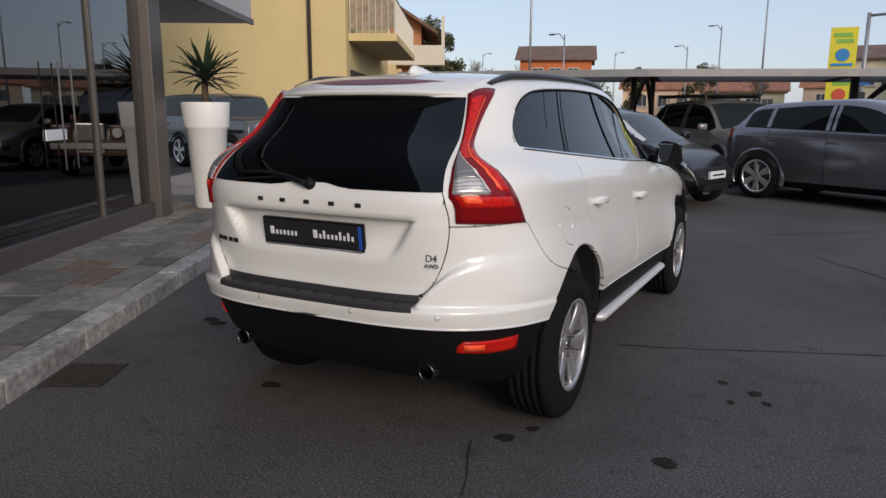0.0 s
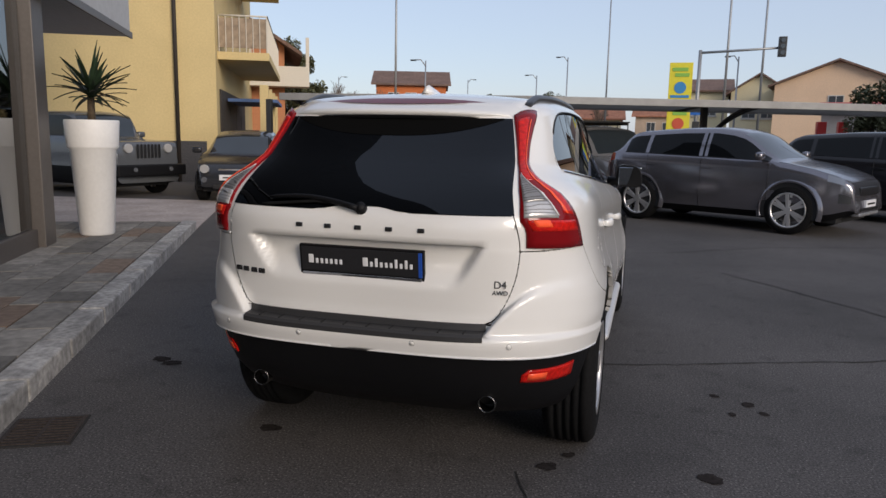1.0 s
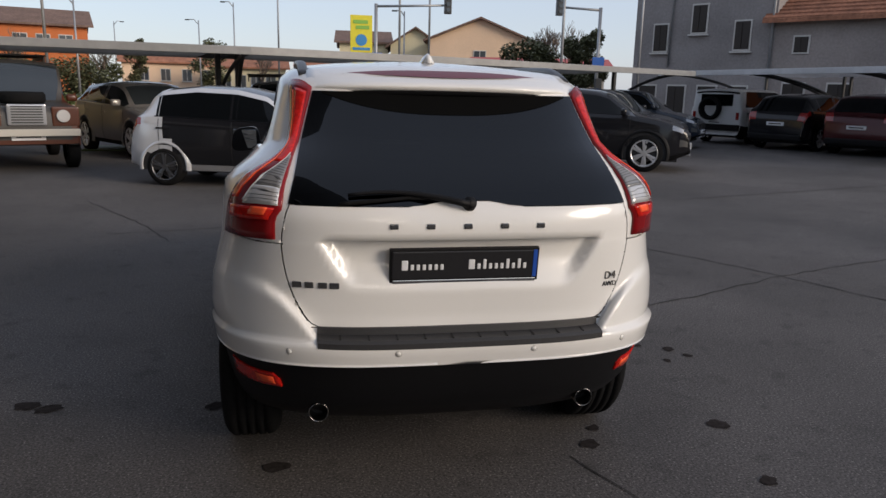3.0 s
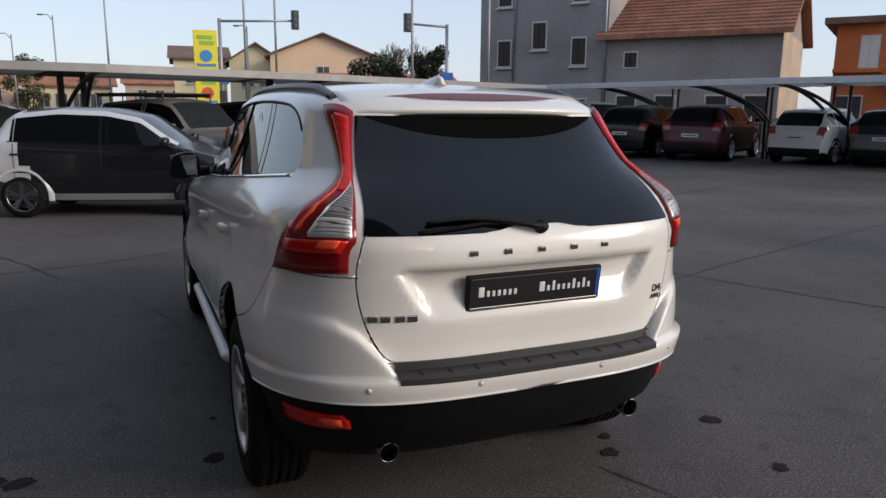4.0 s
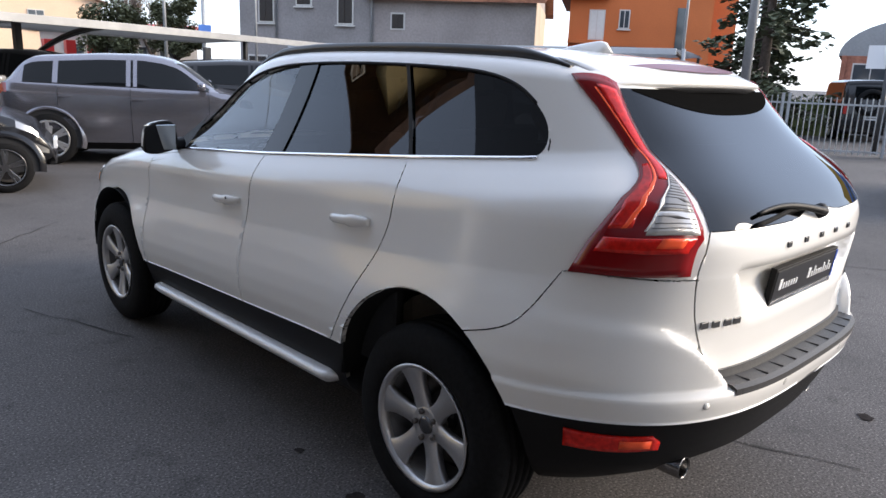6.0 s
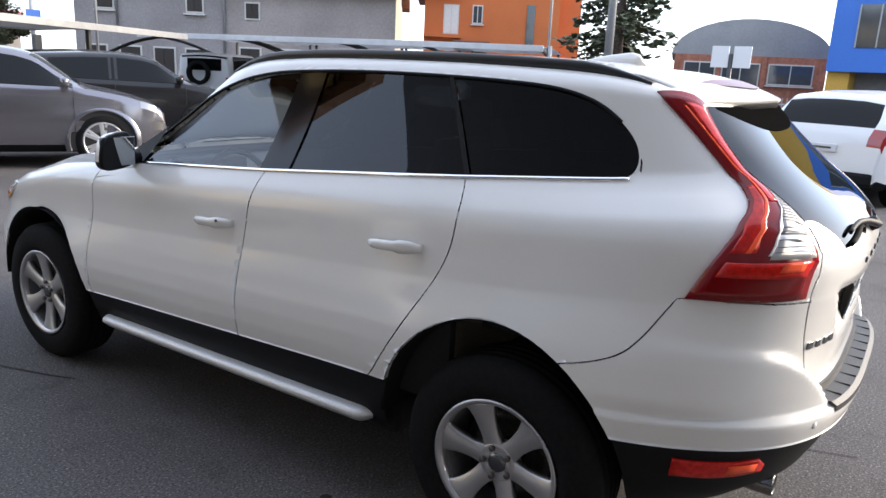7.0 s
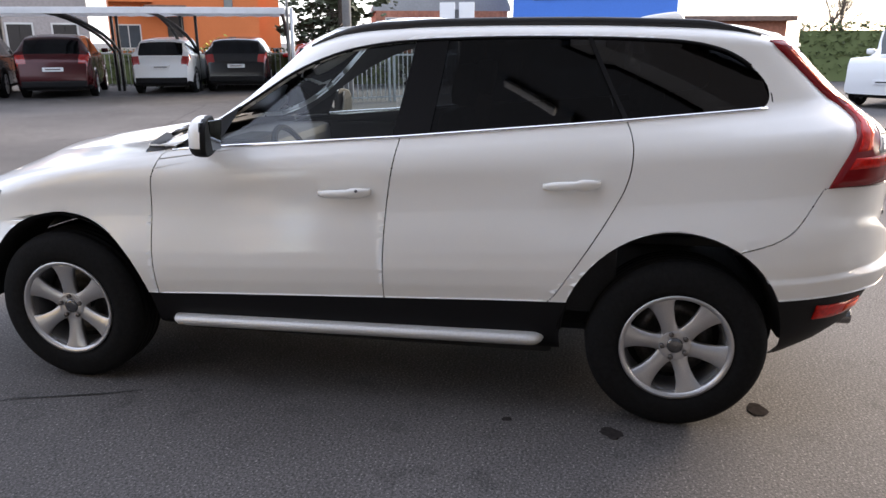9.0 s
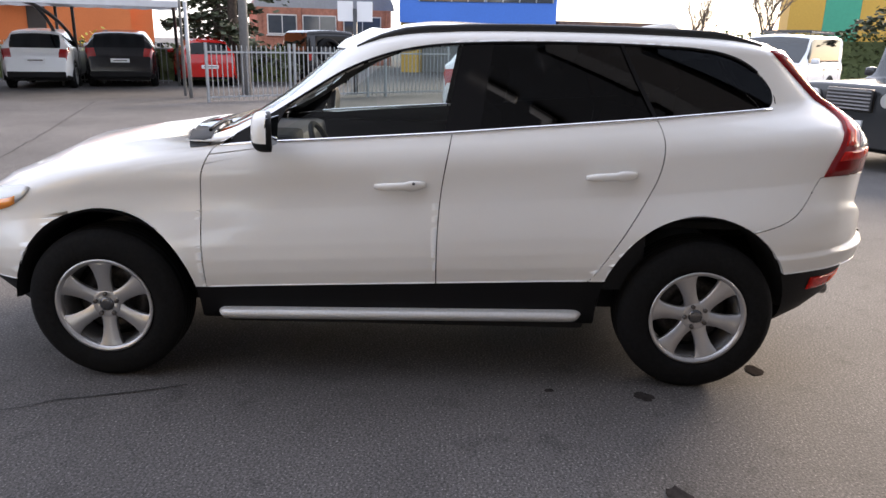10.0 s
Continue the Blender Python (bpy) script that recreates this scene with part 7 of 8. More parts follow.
def car_profile(kind, L, H, belt, hood):
    """The middle line of a car's top, as (distance from the tail, height), with the ends of its glass."""
    if kind == "boxy":
        return [(0, 0.58), (0.015, 0.8), (0.03, H - 0.16), (0.09, H - 0.03), (0.5, H), (L - 1.85, H), (L - 1.62, H - 0.04), (L - 1.5, H - 0.10), (L - 1.27, hood + 0.07), (L - 1.2, hood + 0.02), (L - 0.12, hood - 0.02), (L - 0.04, hood - 0.07), (L - 0.015, hood - 0.3), (L, 0.55)], (0.035, 0.06), (L - 1.56, L - 1.25), (0.30, L - 1.36)
    if kind == "hatch":
        return [(0, 0.42), (0.03, belt - 0.32), (0.07, belt - 0.14), (0.14, belt), (0.36, H - 0.17), (0.52, H - 0.06), (1.1, H), (1.75, H - 0.02), (L - 1.42, H - 0.11), (L - 0.82, hood + 0.09), (L - 0.72, hood + 0.03), (L - 0.4, hood - 0.06), (L - 0.2, hood - 0.17), (L - 0.05, hood - 0.36), (L, 0.40)], (0.15, 0.42), (L - 1.50, L - 0.84), (0.46, L - 0.92)
    return [(0, 0.50), (0.03, belt - 0.36), (0.07, belt - 0.12), (0.14, belt), (0.36, H - 0.22), (0.50, H - 0.10), (0.62, H - 0.07), (1.5, H - 0.01), (2.1, H), (L - 1.95, H - 0.035), (L - 1.72, H - 0.10), (L - 1.16, hood + 0.08), (L - 1.08, hood + 0.035), (L - 0.6, hood - 0.055), (L - 0.28, hood - 0.15), (L - 0.12, hood - 0.22), (L - 0.06, hood - 0.30), (L - 0.025, hood - 0.46), (L, 0.46)], (0.15, 0.44), (L - 1.78, L - 1.16), (0.46, L - 1.26)


def parked_car(name, label, place, heading, body, L=4.36, W=1.90, H=1.64, wb=2.66, fo=0.90, r=0.375, belt=1.08, hood=1.05, kind="suv", clad=True, spokes=6, dark_rim=False, roof=None, cell=None, low=0.24, z=None, spare=False, rack=False):
    """A parked car lofted over stations from tail to nose; place is the middle of its wheelbase, heading the way it points."""
    hx, hy = Vector(yard(place[0] + heading[0], place[1] + heading[1])) - Vector(yard(*place))
    place = yard(*place)
    gz = ground_z(*place) if z is None else z
    car2 = tagged(empty(name, pose(place[0], place[1], gz, 0, 0, math.degrees(math.atan2(-hx, hy)))), label, "car", "parked cars")
    F, R = wb / 2 + fo, -(L - wb / 2 - fo)
    boxy = kind == "boxy"
    hw, tuck_top = W / 2, 0.90 if boxy else 0.74
    top, rear_glass, front_glass, side_glass = car_profile(kind, L, H, belt, hood)
    post = lerp(side_glass[0], side_glass[1], 0.56 if not boxy else 0.5)
    post2 = lerp(side_glass[0], side_glass[1], 0.16 if kind == "suv" else 0.02)
    stations = sorted(set([round(q, 3) for q in [0, 0.015, 0.03, 0.05, 0.07, 0.10, 0.14, 0.19, 0.25, 0.31, L, L - 0.012, L - 0.03, L - 0.06, L - 0.1, L - 0.16, L - 0.22, L - 0.3] + list(np.linspace(0.38, L - 0.38, 40)) + [post - 0.05, post + 0.05, post2 - 0.02, post2 + 0.03, *rear_glass, *front_glass, *side_glass]]))

    def plan(s):
        a, b = min(1, s / (0.10 if boxy else 0.40)), min(1, (L - s) / (0.20 if boxy else 0.85))
        return 1 - (0.05 if boxy else 0.15) * (1 - a) ** 2.2 - (0.05 if boxy else 0.24) * (1 - b) ** 2.4

    K = 12
    rings = [[] for _ in range(K)]
    for s in stations:
        T = curve_at(top, s)
        B = lerp(belt + (0.0 if boxy else 0.05), belt - (0.0 if boxy else 0.06), s / L)
        S = min(B, T - 0.015)
        w = hw * plan(s)
        c = min(max((T - S - 0.06) / 0.30, 0), 1)
        end = max(1 - s / 0.3, 1 - (L - s) / 0.3, 0)
        lo = min(low + 0.07 * end + (0 if boxy else 0.09 * max(1 - (L - s) / 0.45, 0)), S - 0.06)
        span = S - lo
        zs = [lo, lo + min(0.10, span * 0.15), lo + span * 0.38, lo + span * 0.62, lo + span * 0.86, S]
        fx = [0.87, 0.965, 1.0, 0.985, 0.99, 0.96]
        cab = [S + 0.03, (S + T - 0.11) / 2, T - 0.11, T - 0.045, T - 0.012, T]
        bon = [lerp(S, T, q) for q in (0.12, 0.3, 0.55, 0.78, 0.96, 1.0)]
        zs += [lerp(u, v, c) for u, v in zip(bon, cab)]
        fx += [lerp(u, v, c) for u, v in zip((0.95, 0.92, 0.86, 0.74, 0.4, 0), (0.935, lerp(0.935, tuck_top, 0.45) + 0.012, tuck_top, tuck_top - 0.06, 0.42, 0))]
        for k in range(K):
            rings[k].append((fx[k] * w, R + s, zs[k]))
    m = len(stations)
    regions = {}

    def claim(nm, ks, s0, s1):
        for k in ks:
            for j in range(m - 1):
                if s0 - 1e-4 <= stations[j] and stations[j + 1] <= s1 + 1e-4:
                    regions[(k, j)] = nm

    if clad:
        claim("cladding", (0, 1) if boxy else (0,), 0, L)
    if cell is not None:
        claim("safety_cell", range(0, 10), 0, 0.60)
        claim("safety_cell", (0, 1, 2), 0, 0.75)
        claim("sill", (0,), 0.60, L - 0.95)
        claim("roof_line", (8,), 0.60, L - 0.85)
    claim("side_window", (6, 7), side_glass[0], post2 - 0.02)
    claim("side_window_b", (6, 7), post2 + 0.03, post - 0.05)
    claim("side_window_c", (6, 7), post + 0.05, side_glass[1])
    claim("window_pillar", (6, 7), post2 - 0.02, post2 + 0.03)
    claim("window_pillar_b", (6, 7), post - 0.05, post + 0.05)
    claim("windscreen", (9, 10), *front_glass)
    claim("rear_screen", (9, 10), *rear_glass)
    if not boxy:
        claim("headlight", (4,), L - 0.42, L - 0.12)
        claim("corner_intake", (2,), L - 0.24, L - 0.05)
        claim("grille", (8, 9, 10), L - 0.10, L - 0.03)
        claim("tail_light", (5, 6, 7, 8), 0.05, 0.14)
        claim("tail_light", (4,), 0.05, 0.25)

    def build(keys, side, caps=False):
        bm = bmesh.new()
        vs = {}

        def vert(k, j, sg):
            if (k, j, sg) not in vs:
                x, y, q = rings[k][j]
                vs[(k, j, sg)] = bm.verts.new((sg * x, y, q))
            return vs[(k, j, sg)]

        for sg in side:
            for k, j in keys:
                q = (vert(k, j, sg), vert(k, j + 1, sg), vert(k + 1, j + 1, sg), vert(k + 1, j, sg))
                bm.faces.new(q if sg > 0 else q[::-1]).smooth = True
        if caps:
            for j, flip in ((0, 1), (m - 1, 0)):
                loop = [bm.verts.new((sg * rings[k][j][0], rings[k][j][1], rings[k][j][2])) for sg, ks in ((1, range(K)), (-1, range(K - 2, -1, -1))) for k in ks]
                bm.faces.new(loop[::-1] if flip else loop).normal_flip()
        bmesh.ops.remove_doubles(bm, verts=bm.verts, dist=3e-4)
        bmesh.ops.dissolve_degenerate(bm, edges=bm.edges, dist=3e-4)
        return bm

    allk = [(k, j) for k in range(K - 1) for j in range(m - 1)]
    rest = [c for c in allk if c not in regions]
    if roof is not None:
        part("body", build([c for c in rest if c[0] < 8], (1, -1), True), body, car2)
        part("roof", build([c for c in rest if c[0] >= 8], (1, -1)), roof, car2)
    else:
        part("body", build(rest, (1, -1), True), body, car2)
    mats_of = {"side_window": CARGLASS, "side_window_b": CARGLASS, "side_window_c": CARGLASS, "windscreen": SCREENGLASS, "rear_screen": CARGLASS, "headlight": HEADLENS, "grille": GRILLE, "corner_intake": GRILLE, "tail_light": TAILLENS, "cladding": BLACK_PLASTIC, "window_pillar": CARGLASS, "window_pillar_b": CARGLASS, "safety_cell": cell, "sill": cell, "roof_line": cell}
    for nm in dict.fromkeys(regions.values()):
        keys = [c for c in allk if regions.get(c) == nm]
        label_name = "side_window" if nm.startswith("side_window") else "window_pillar" if nm.startswith("window_pillar") else nm
        for side in (((1, -1),) if nm in ("windscreen", "rear_screen", "grille", "cladding") else ((1,), (-1,))):
            part(label_name, build(keys, side), mats_of[nm], car2)
    part("underbody", boxed(-hw * 0.78, hw * 0.78, R + 0.25, F - 0.25, low - 0.02, 0.5), DARK, car2)
    # black frame round the side glass, seams, sills
    for sx in (-1, 1):
        edge = bmesh.new()
        js = [j for j in range(m) if side_glass[0] - 1e-4 <= stations[j] <= side_glass[1] + 1e-4]
        tube(edge, [(sx * (rings[6][j][0] + 0.002), rings[6][j][1], rings[6][j][2]) for j in js], 0.009, 5)
        part("window_strip", edge, CHROME if name == "hatchback" else GLOSSBLACK, car2)
        for yy in (post, side_glass[1] + 0.02, post2 + 0.05):
            j = min(range(m), key=lambda q: abs(stations[q] - yy))
            line = bmesh.new()
            tube(line, [(sx * (rings[k][j][0] + 0.0015), rings[k][j][1], rings[k][j][2]) for k in (1, 2, 3, 4, 5)], 0.0045, 5)
            part("door_seam", line, DARK, car2)
        for yy in (post + 0.12, post2 + 0.12):
            j = min(range(m), key=lambda q: abs(stations[q] - yy))
            x = rings[4][j][0]
            part("door_handle", boxed(sx * x - 0.018, sx * x + 0.018, rings[4][j][1] - 0.10, rings[4][j][1] + 0.10, rings[4][j][2] - 0.045, rings[4][j][2] - 0.018, 0.008), body if not boxy else BLACK_PLASTIC, car2)
        # wheel housings, each closed by a dark disc that stands for the shaded gap
        for yc in (-wb / 2, wb / 2):
            angs = [a for a in np.linspace(-40, 220, 34) if r + (r + 0.09) * math.sin(radians(a)) > low - 0.03]
            well = bmesh.new()
            rows = [[well.verts.new((sx * x, yc + (r + 0.055) * math.cos(radians(a)), r + (r + 0.055) * math.sin(radians(a)))) for a in angs] for x in (hw - 0.22, hw * 0.988 + 0.004)]
            for q in range(len(angs) - 1):
                well.faces.new((rows[0][q], rows[0][q + 1], rows[1][q + 1], rows[1][q]))
            well.faces.new(rows[1])
            part("wheel_well", well, DARK, car2)
            arch = bmesh.new()
            rim_rows = [[arch.verts.new((sx * x, yc + rr * math.cos(radians(a)), r + rr * math.sin(radians(a)))) for a in angs] for x, rr in ((hw * 0.97, r + 0.05), (hw + 0.008, r + 0.052), (hw + 0.008, r + 0.074), (hw * 0.965, r + 0.125))]
            for u, v in zip(rim_rows, rim_rows[1:]):
                for q in range(len(angs) - 1):
                    arch.faces.new((u[q], u[q + 1], v[q + 1], v[q])).smooth = True
            part("wheel_arch", arch, cell if cell is not None and yc < 0 else BLACK_PLASTIC if clad and body not in (GREYP, BEIGEP, BORDEAUX) else body, car2)
        bm = boxed(sx * (hw + 0.085) - 0.10, sx * (hw + 0.085) + 0.10, R + side_glass[1] - 0.16, R + side_glass[1] - 0.04, belt + 0.0, belt + 0.14, 0.05)
        for f in bm.faces:
            f.smooth = True
        part("door_mirror", bm, body, car2)
    if not boxy:
        for sx in (-1, 1):
            line = bmesh.new()
            tube(line, [(sx * (rings[7][j][0] + 0.001), rings[7][j][1], rings[7][j][2] + 0.001) for j in range(m) if front_glass[1] + 0.02 < stations[j] < L - 0.18], 0.004, 5)
            part("bonnet_seam", line, DARK, car2)
    if clad and not boxy:
        part("skid_plate", boxed(-0.50, 0.50, F - 0.12, F + 0.012, 0.33, 0.39, 0.025), SILVERP, car2, "silver skid plate")
        part("lower_grille", boxed(-0.48, 0.48, F - 0.10, F + 0.010, 0.41, 0.47, 0.02), GRILLE, car2)
        part("radiator_grille", boxed(-0.46, 0.46, F - 0.10, F - 0.012, 0.64, 0.78, 0.03), GRILLE, car2)
        part("rear_bumper", boxed(-hw * 0.84, hw * 0.84, R - 0.016, R + 0.12, 0.30, 0.50, 0.05), BLACK_PLASTIC, car2)
    if kind == "hatch":
        part("lower_grille", boxed(-0.40, 0.40, F - 0.08, F + 0.010, 0.28, 0.38, 0.02), GRILLE, car2)
    if boxy:
        for sx in (-1, 1):
            part("tail_light", boxed(sx * hw * 0.84 - 0.05, sx * hw * 0.84 + 0.05, R - 0.012, R + 0.05, belt - 0.38, belt - 0.14, 0.012), TAILLENS, car2)
        part("rear_screen", boxed(-hw * 0.62, hw * 0.62, R - 0.002, R + 0.06, belt + 0.06, H - 0.20, 0.03), CARGLASS, car2)
        part("rear_bumper", boxed(-hw * 0.96, hw * 0.96, R - 0.10, R + 0.12, 0.46, 0.66, 0.03), BLACK_PLASTIC, car2)
    tm, rm, dm = wheel_meshes(r, spokes, dark_rim)
    for sx in (-1, 1):
        for yc in (-wb / 2, wb / 2):
            t = new("wheel", tm)
            t.parent = car2
            t.matrix_basis = pose(sx * (hw - 0.098), yc, r, 0, 0, 0 if sx > 0 else 180)
            for nm, me in (("rim", rm), ("brake_disc", dm)):
                o = new(nm, me)
                o.parent = t
    fz = 0.52 if not boxy else 0.60
    fp = part("number_plate", boxed(-0.26, 0.26, F - 0.02, F + 0.022, fz - 0.055, fz + 0.055, 0.004), PLATEWHITE, car2)
    part("plate_bar", boxed(-0.19, 0.19, F + 0.020, F + 0.026, fz - 0.014, fz + 0.014), GUNMETAL, fp)
    zp = (0.80 if kind == "suv" else 0.62) if not boxy else 0.72
    back = R + (0.03 if not boxy else -0.01)
    rp = part("number_plate", boxed(-0.26, 0.26, back - 0.03, back + 0.02, zp - 0.055, zp + 0.055, 0.004), PLATEWHITE, car2)
    part("plate_bar", boxed(-0.19, 0.19, back - 0.034, back - 0.028, zp - 0.014, zp + 0.014), GUNMETAL, rp)
    if spare:
        sp = new("spare_wheel", tm)
        sp.parent = car2
        sp.matrix_basis = pose(-0.15, R - 0.12, belt - 0.02, 0, 0, -90)
    if rack:
        y0, y1 = R + 0.35, R + L - 2.0
        rk = part("roof_rack", boxed(-hw * 0.70, -hw * 0.66, y0, y1, H + 0.02, H + 0.08, 0.01), DARKSTEEL, car2)
        part("rack_rail", boxed(hw * 0.66, hw * 0.70, y0, y1, H + 0.02, H + 0.08, 0.01), DARKSTEEL, rk)
        for k in range(6):
            y = lerp(y0, y1, k / 5)
            part("rack_bar", rod((-hw * 0.72, y, H + 0.09), (hw * 0.72, y, H + 0.09), 0.018, n=6), DARKSTEEL, rk)
            for sx in (-1, 1):
                part("rack_foot", rod((sx * hw * 0.68, y, H - 0.08), (sx * hw * 0.68, y, H + 0.04), 0.015, n=6), DARKSTEEL, rk)
    return car2


CREAMP = paint("cream_roof_paint", (0.5, 0.48, 0.43), 0.0, 0.4)
H1 = (0.883, -0.467)
parked_car("parked_suv", "grey metallic compact sport utility car, parked in the yard", (2.22, 10.50), H1, GREYP, L=4.34, H=1.69, r=0.385, belt=1.15, hood=1.11)
parked_car("parked_suv", "black sport utility car parked beside a grey one", (5.35, 12.35), H1, BLACKP, L=4.45, H=1.68, r=0.385, belt=1.15, hood=1.11)
parked_car("parked_suv", "black sport utility car parked in a row", (7.3, 16.4), (0.80, -0.6), BLACKP, L=4.7, H=1.72, wb=2.8, belt=1.15)
parked_car("parked_suv", "dark sport utility car at the row's end", (9.2, 18.9), (0.80, -0.6), NAVYP, L=4.7, H=1.72, wb=2.8, belt=1.15)
parked_car("small_car", "small black and silver city car parked askew", (-1.48, 9.03), (0.96, -0.275), BLACKP, L=3.62, W=1.66, H=1.55, wb=2.49, fo=0.52, r=0.30, belt=1.0, hood=0.93, kind="hatch", clad=False, dark_rim=True, spokes=5, roof=BLACKP, cell=paint("silver_cell_paint", (0.66, 0.67, 0.69), 0.35, 0.3))
parked_car("parked_suv", "beige-grey sport utility car under the carport", (-4.4, 14.4), (0.577, -0.817), BEIGEP, L=4.38, W=1.83, H=1.60, wb=2.6)
parked_car("parked_suv", "beige-grey sport utility car with roof rails", (-0.5, 14.2), (0.62, -0.78), BEIGEP, L=4.5, H=1.74, wb=2.66, rack=True)
parked_car("parked_suv", "dark sport utility car behind the others", (2.0, 15.9), (0.7, -0.7), BLACKP, L=4.5, H=1.74)
old4 = parked_car("off_road_car", "brown vintage off-road car with a white bumper", (-6.30, 12.15), (0.42, -0.90), BROWNP, L=4.1, W=1.66, H=1.94, wb=2.7, fo=0.62, r=0.38, belt=1.18, hood=1.15, kind="boxy", clad=False, spokes=8, rack=True, low=0.46, roof=paint("dark_roof_paint", (0.05, 0.045, 0.04), 0.0, 0.5))
part("front_bumper", boxed(-0.80, 0.80, 2.0, 2.10, 0.62, 0.74, 0.012), CREAMP, old4, "white steel bumper")
part("radiator_grille", boxed(-0.30, 0.30, 1.96, 2.02, 0.80, 1.16, 0.03), SILVERP, old4, "pale slatted grille")
for k in range(7):
    part("grille_slat", boxed(-0.24, 0.24, 2.015, 2.03, 0.84 + 0.045 * k, 0.862 + 0.045 * k), GRILLE, old4)
part("bonnet_spare", revolve([(-0.1, 0.2), (-0.1, 0.34), (-0.05, 0.37), (0.05, 0.37), (0.1, 0.34), (0.1, 0.2)], 28, "Z"), RUBBER, old4).location = (0, 1.45, 1.26)
for sx in (-1, 1):
    part("round_headlight", rod((sx * 0.56, 1.94, 0.96), (sx * 0.56, 2.02, 0.96), 0.115, 0.105, 20), CLEARLENS, old4)
    part("wing_front", boxed(sx * 0.60 - 0.22, sx * 0.60 + 0.22, 1.75, 1.97, 0.78, 1.12, 0.03), BROWNP, old4)
fiat = parked_car("small_car", "dark grey rounded city car beside the ramp", (-8.05, 11.05), (0.40, -0.917), paint("dark_grey_paint", (0.035, 0.036, 0.04), 0.3), L=3.55, W=1.63, H=1.49, wb=2.30, fo=0.70, r=0.29, belt=0.98, hood=0.88, kind="hatch", clad=False, spokes=7)
for sx in (-1, 1):
    part("round_headlight", rod((sx * 0.56, 1.70, 0.68), (sx * 0.57, 1.79, 0.69), 0.09, 0.085, 20), CLEARLENS, fiat)
    part("round_foglight", rod((sx * 0.56, 1.76, 0.47), (sx * 0.57, 1.84, 0.47), 0.06, 0.055, 16), HEADLENS, fiat)
part("chrome_bar", boxed(-0.28, 0.28, 1.83, 1.86, 0.66, 0.69, 0.01), CHROME, fiat)
jeep = parked_car("off_road_car", "grey off-road car with a slotted grille and black bumper", (-11.63, 10.32), (0.97, -0.242), paint("slate_grey_paint", (0.12, 0.128, 0.14), 0.3), L=4.2, W=1.62, H=1.85, wb=2.45, fo=0.75, r=0.40, belt=1.26, hood=1.22, kind="boxy", spokes=5)
for sx in (-1, 1):
    part("round_headlight", rod((sx * 0.50, 1.93, 1.05), (sx * 0.50, 2.01, 1.05), 0.10, 0.095, 18), CLEARLENS, jeep)
    part("fog_lamp", rod((sx * 0.45, 2.10, 0.60), (sx * 0.45, 2.145, 0.60), 0.05, 0.045, 14), HEADLENS, jeep)
    part("front_wing", boxed(sx * 0.76 - 0.17, sx * 0.76 + 0.17, 0.72, 1.78, 0.92, 1.00, 0.03), BLACK_PLASTIC, jeep, "black flared front wing")
for k in range(7):
    part("grille_slot", boxed(-0.30 + k * 0.09, -0.245 + k * 0.09, 1.975, 1.99, 0.84, 1.14, 0.008), GRILLE, jeep)
part("front_bumper", boxed(-0.86, 0.86, 1.95, 2.13, 0.46, 0.70, 0.03), BLACK_PLASTIC, jeep)
HR = (0.86, 0.51)
parked_car("off_road_car", "white off-road car with a spare wheel on its back", (14.6, 20.9), HR, WHITEP, L=4.2, W=1.87, H=1.85, wb=2.45, fo=0.75, r=0.39, belt=1.2, hood=1.13, kind="boxy", spare=True)
parked_car("parked_suv", "black sport utility car parked nose-in under the carport", (15.2, 18.3), HR, BLACKP, L=4.75, W=1.94, H=1.72, wb=2.86, belt=1.15)
parked_car("parked_suv", "dark red sport utility car parked nose-in", (16.3, 16.2), HR, BORDEAUX, L=4.8, W=1.98, H=1.76, wb=2.9, belt=1.2)
parked_car("small_suv", "white boxy small sport utility car parked nose-in", (18.35, 13.75), (0.943, 0.334), WHITEP, L=4.23, W=1.80, H=1.68, wb=2.57, belt=1.12, r=0.35)
parked_car("parked_suv", "black coupe-like sport utility car parked nose-in", (20.1, 12.19), (0.93, 0.36), BLACKP, L=4.88, W=1.98, H=1.69, wb=2.93, belt=1.16, kind="suv")
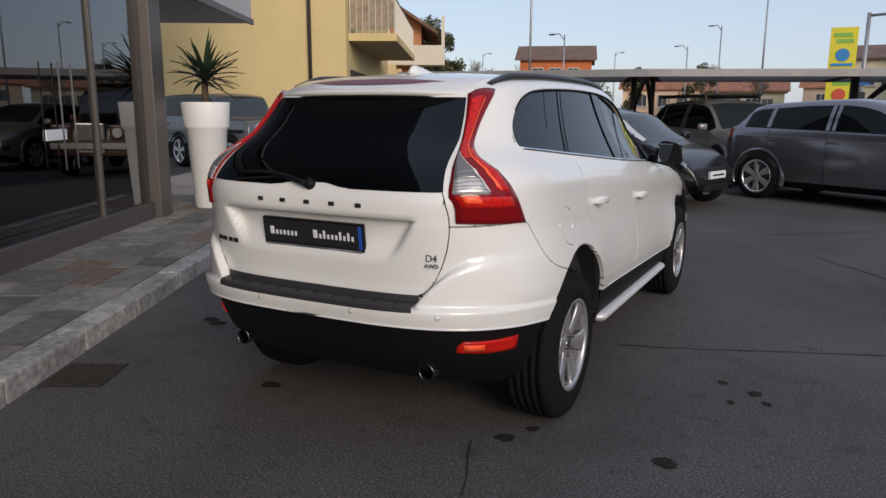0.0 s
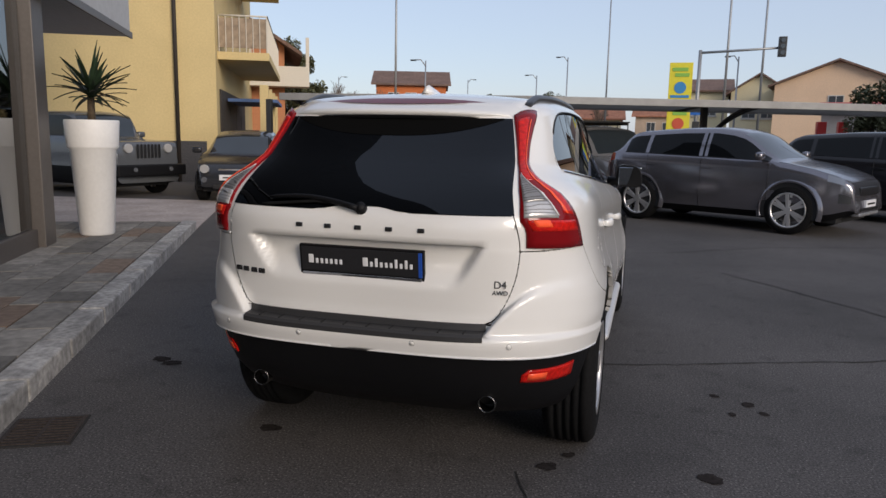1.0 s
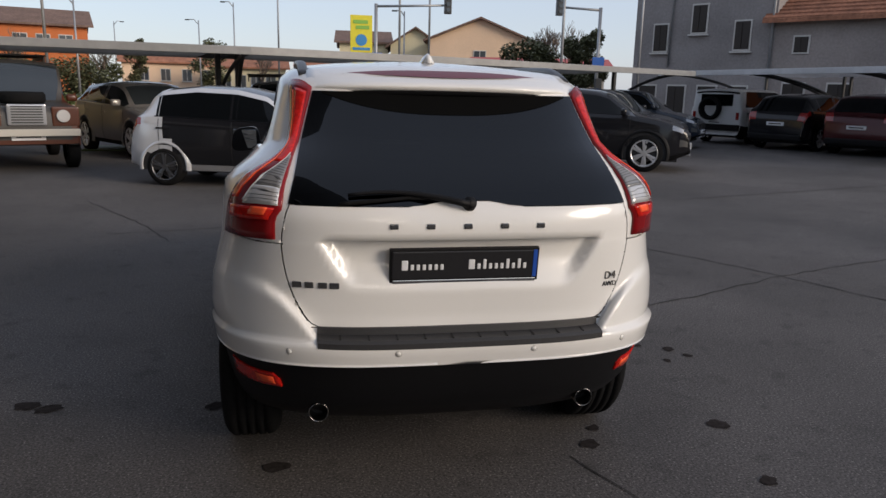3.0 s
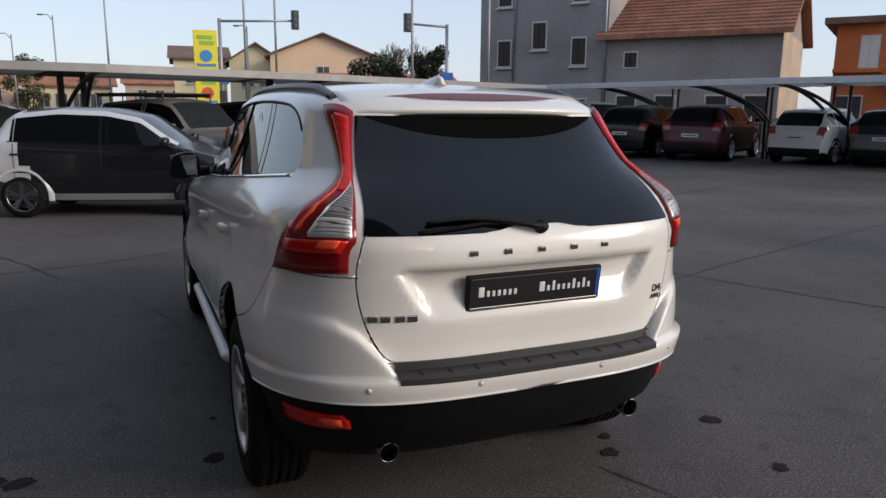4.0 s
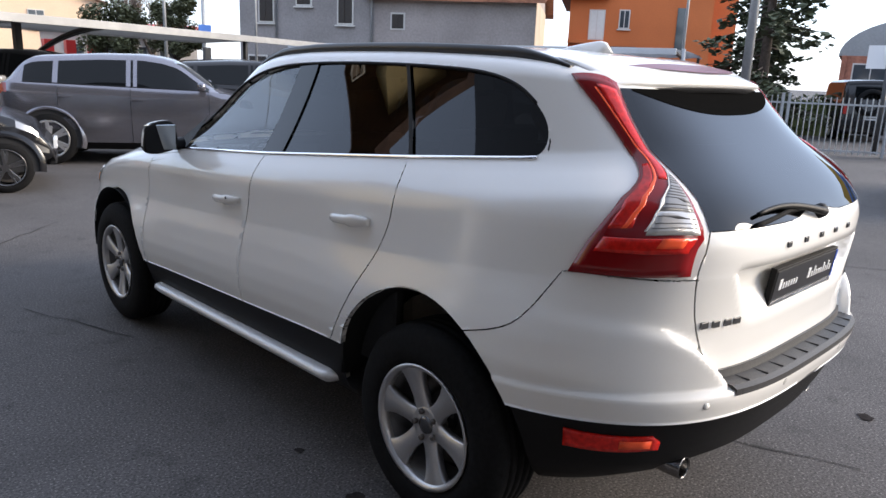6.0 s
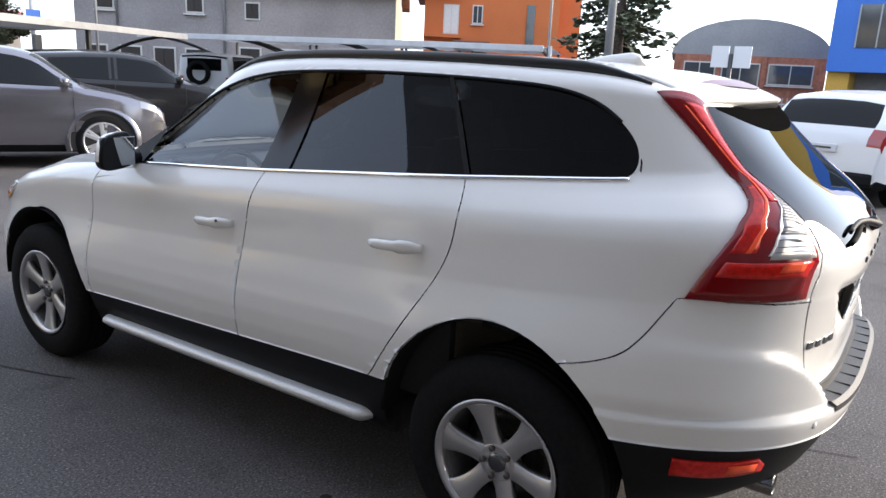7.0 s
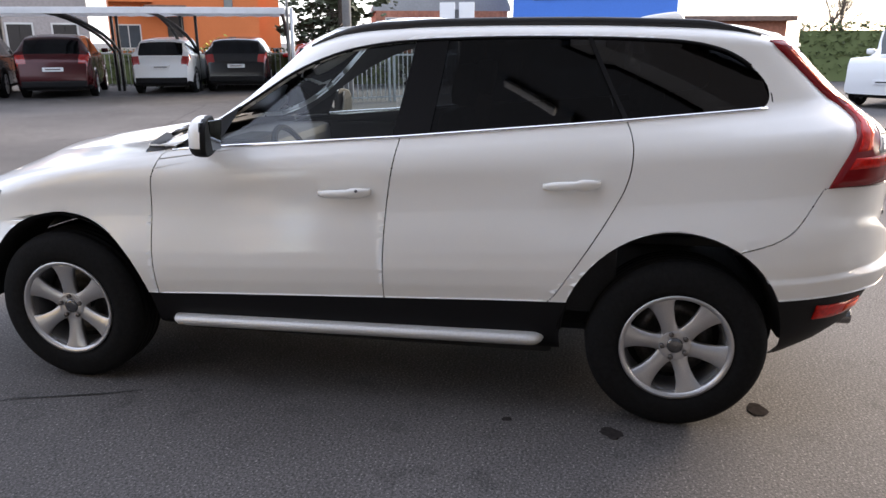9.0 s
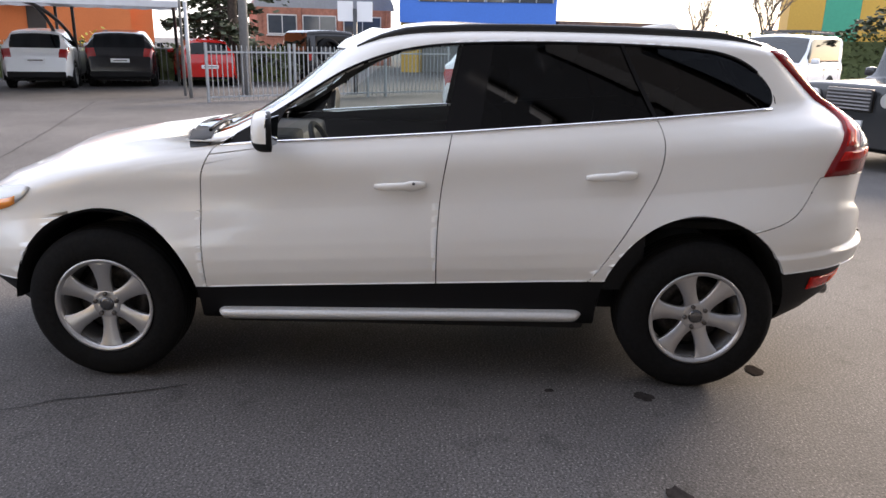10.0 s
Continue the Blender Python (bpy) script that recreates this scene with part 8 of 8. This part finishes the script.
parked_car("hatchback", "red hatchback parked behind the fence", (21.0, 9.95), (0.90, 0.43), REDP, L=4.0, W=1.69, H=1.49, wb=2.51, fo=0.75, r=0.30, belt=0.98, hood=0.88, kind="hatch", clad=False)
parked_car("off_road_car", "black off-road car behind the fence", (23.7, 6.8), (0.85, 0.5), BLACKP, L=4.2, W=1.87, H=1.85, wb=2.45, fo=0.75, r=0.39, belt=1.2, hood=1.13, kind="boxy", spare=True)
parked_car("parked_suv", "white sport utility car seen from behind", (11.0, 0.15), (0.97, -0.22), WHITEP, L=4.36, W=1.90, H=1.63, belt=1.1)
parked_car("parked_coupe", "black low car parked beside a white one", (13.1, -2.9), (0.95, -0.3), BLACKP, L=4.4, W=1.8, H=1.45, wb=2.65, r=0.33, belt=0.95, hood=0.88, clad=False)
d2 = parked_car("off_road_car", "dark grey off-road car with a slatted grille", (6.9, -5.95), (-0.36, 0.933), paint("charcoal_paint", (0.04, 0.042, 0.044), 0.2), L=4.0, W=1.79, H=1.97, wb=2.36, fo=0.6, r=0.39, belt=1.2, hood=1.16, kind="boxy", rack=True)
for sx in (-1, 1):
    part("round_headlight", rod((sx * 0.62, 1.76, 0.95), (sx * 0.62, 1.84, 0.95), 0.10, 0.095, 18), CLEARLENS, d2)
part("radiator_grille", boxed(-0.38, 0.38, 1.76, 1.82, 0.78, 1.08, 0.02), GRILLE, d2)
for k in range(6):
    part("grille_slat", boxed(-0.36, 0.36, 1.815, 1.832, 0.80 + 0.048 * k, 0.82 + 0.048 * k), SILVERP, d2)
parked_car("off_road_car", "white off-road car with a loaded roof rack", (16.5, -7.6), (-0.75, 0.66), WHITEP, L=4.4, W=1.85, H=1.95, wb=2.6, fo=0.7, r=0.39, belt=1.2, hood=1.16, kind="boxy", rack=True)
parked_car("display_car", "pale blue estate car inside the showroom", tuple((along(1.2, 4.2))[:2]), (0.9, -0.45), ICEP, L=4.5, W=1.8, H=1.5, wb=2.7, r=0.32, belt=0.98, hood=0.9, clad=False, z=PAVE_Z + 0.012)
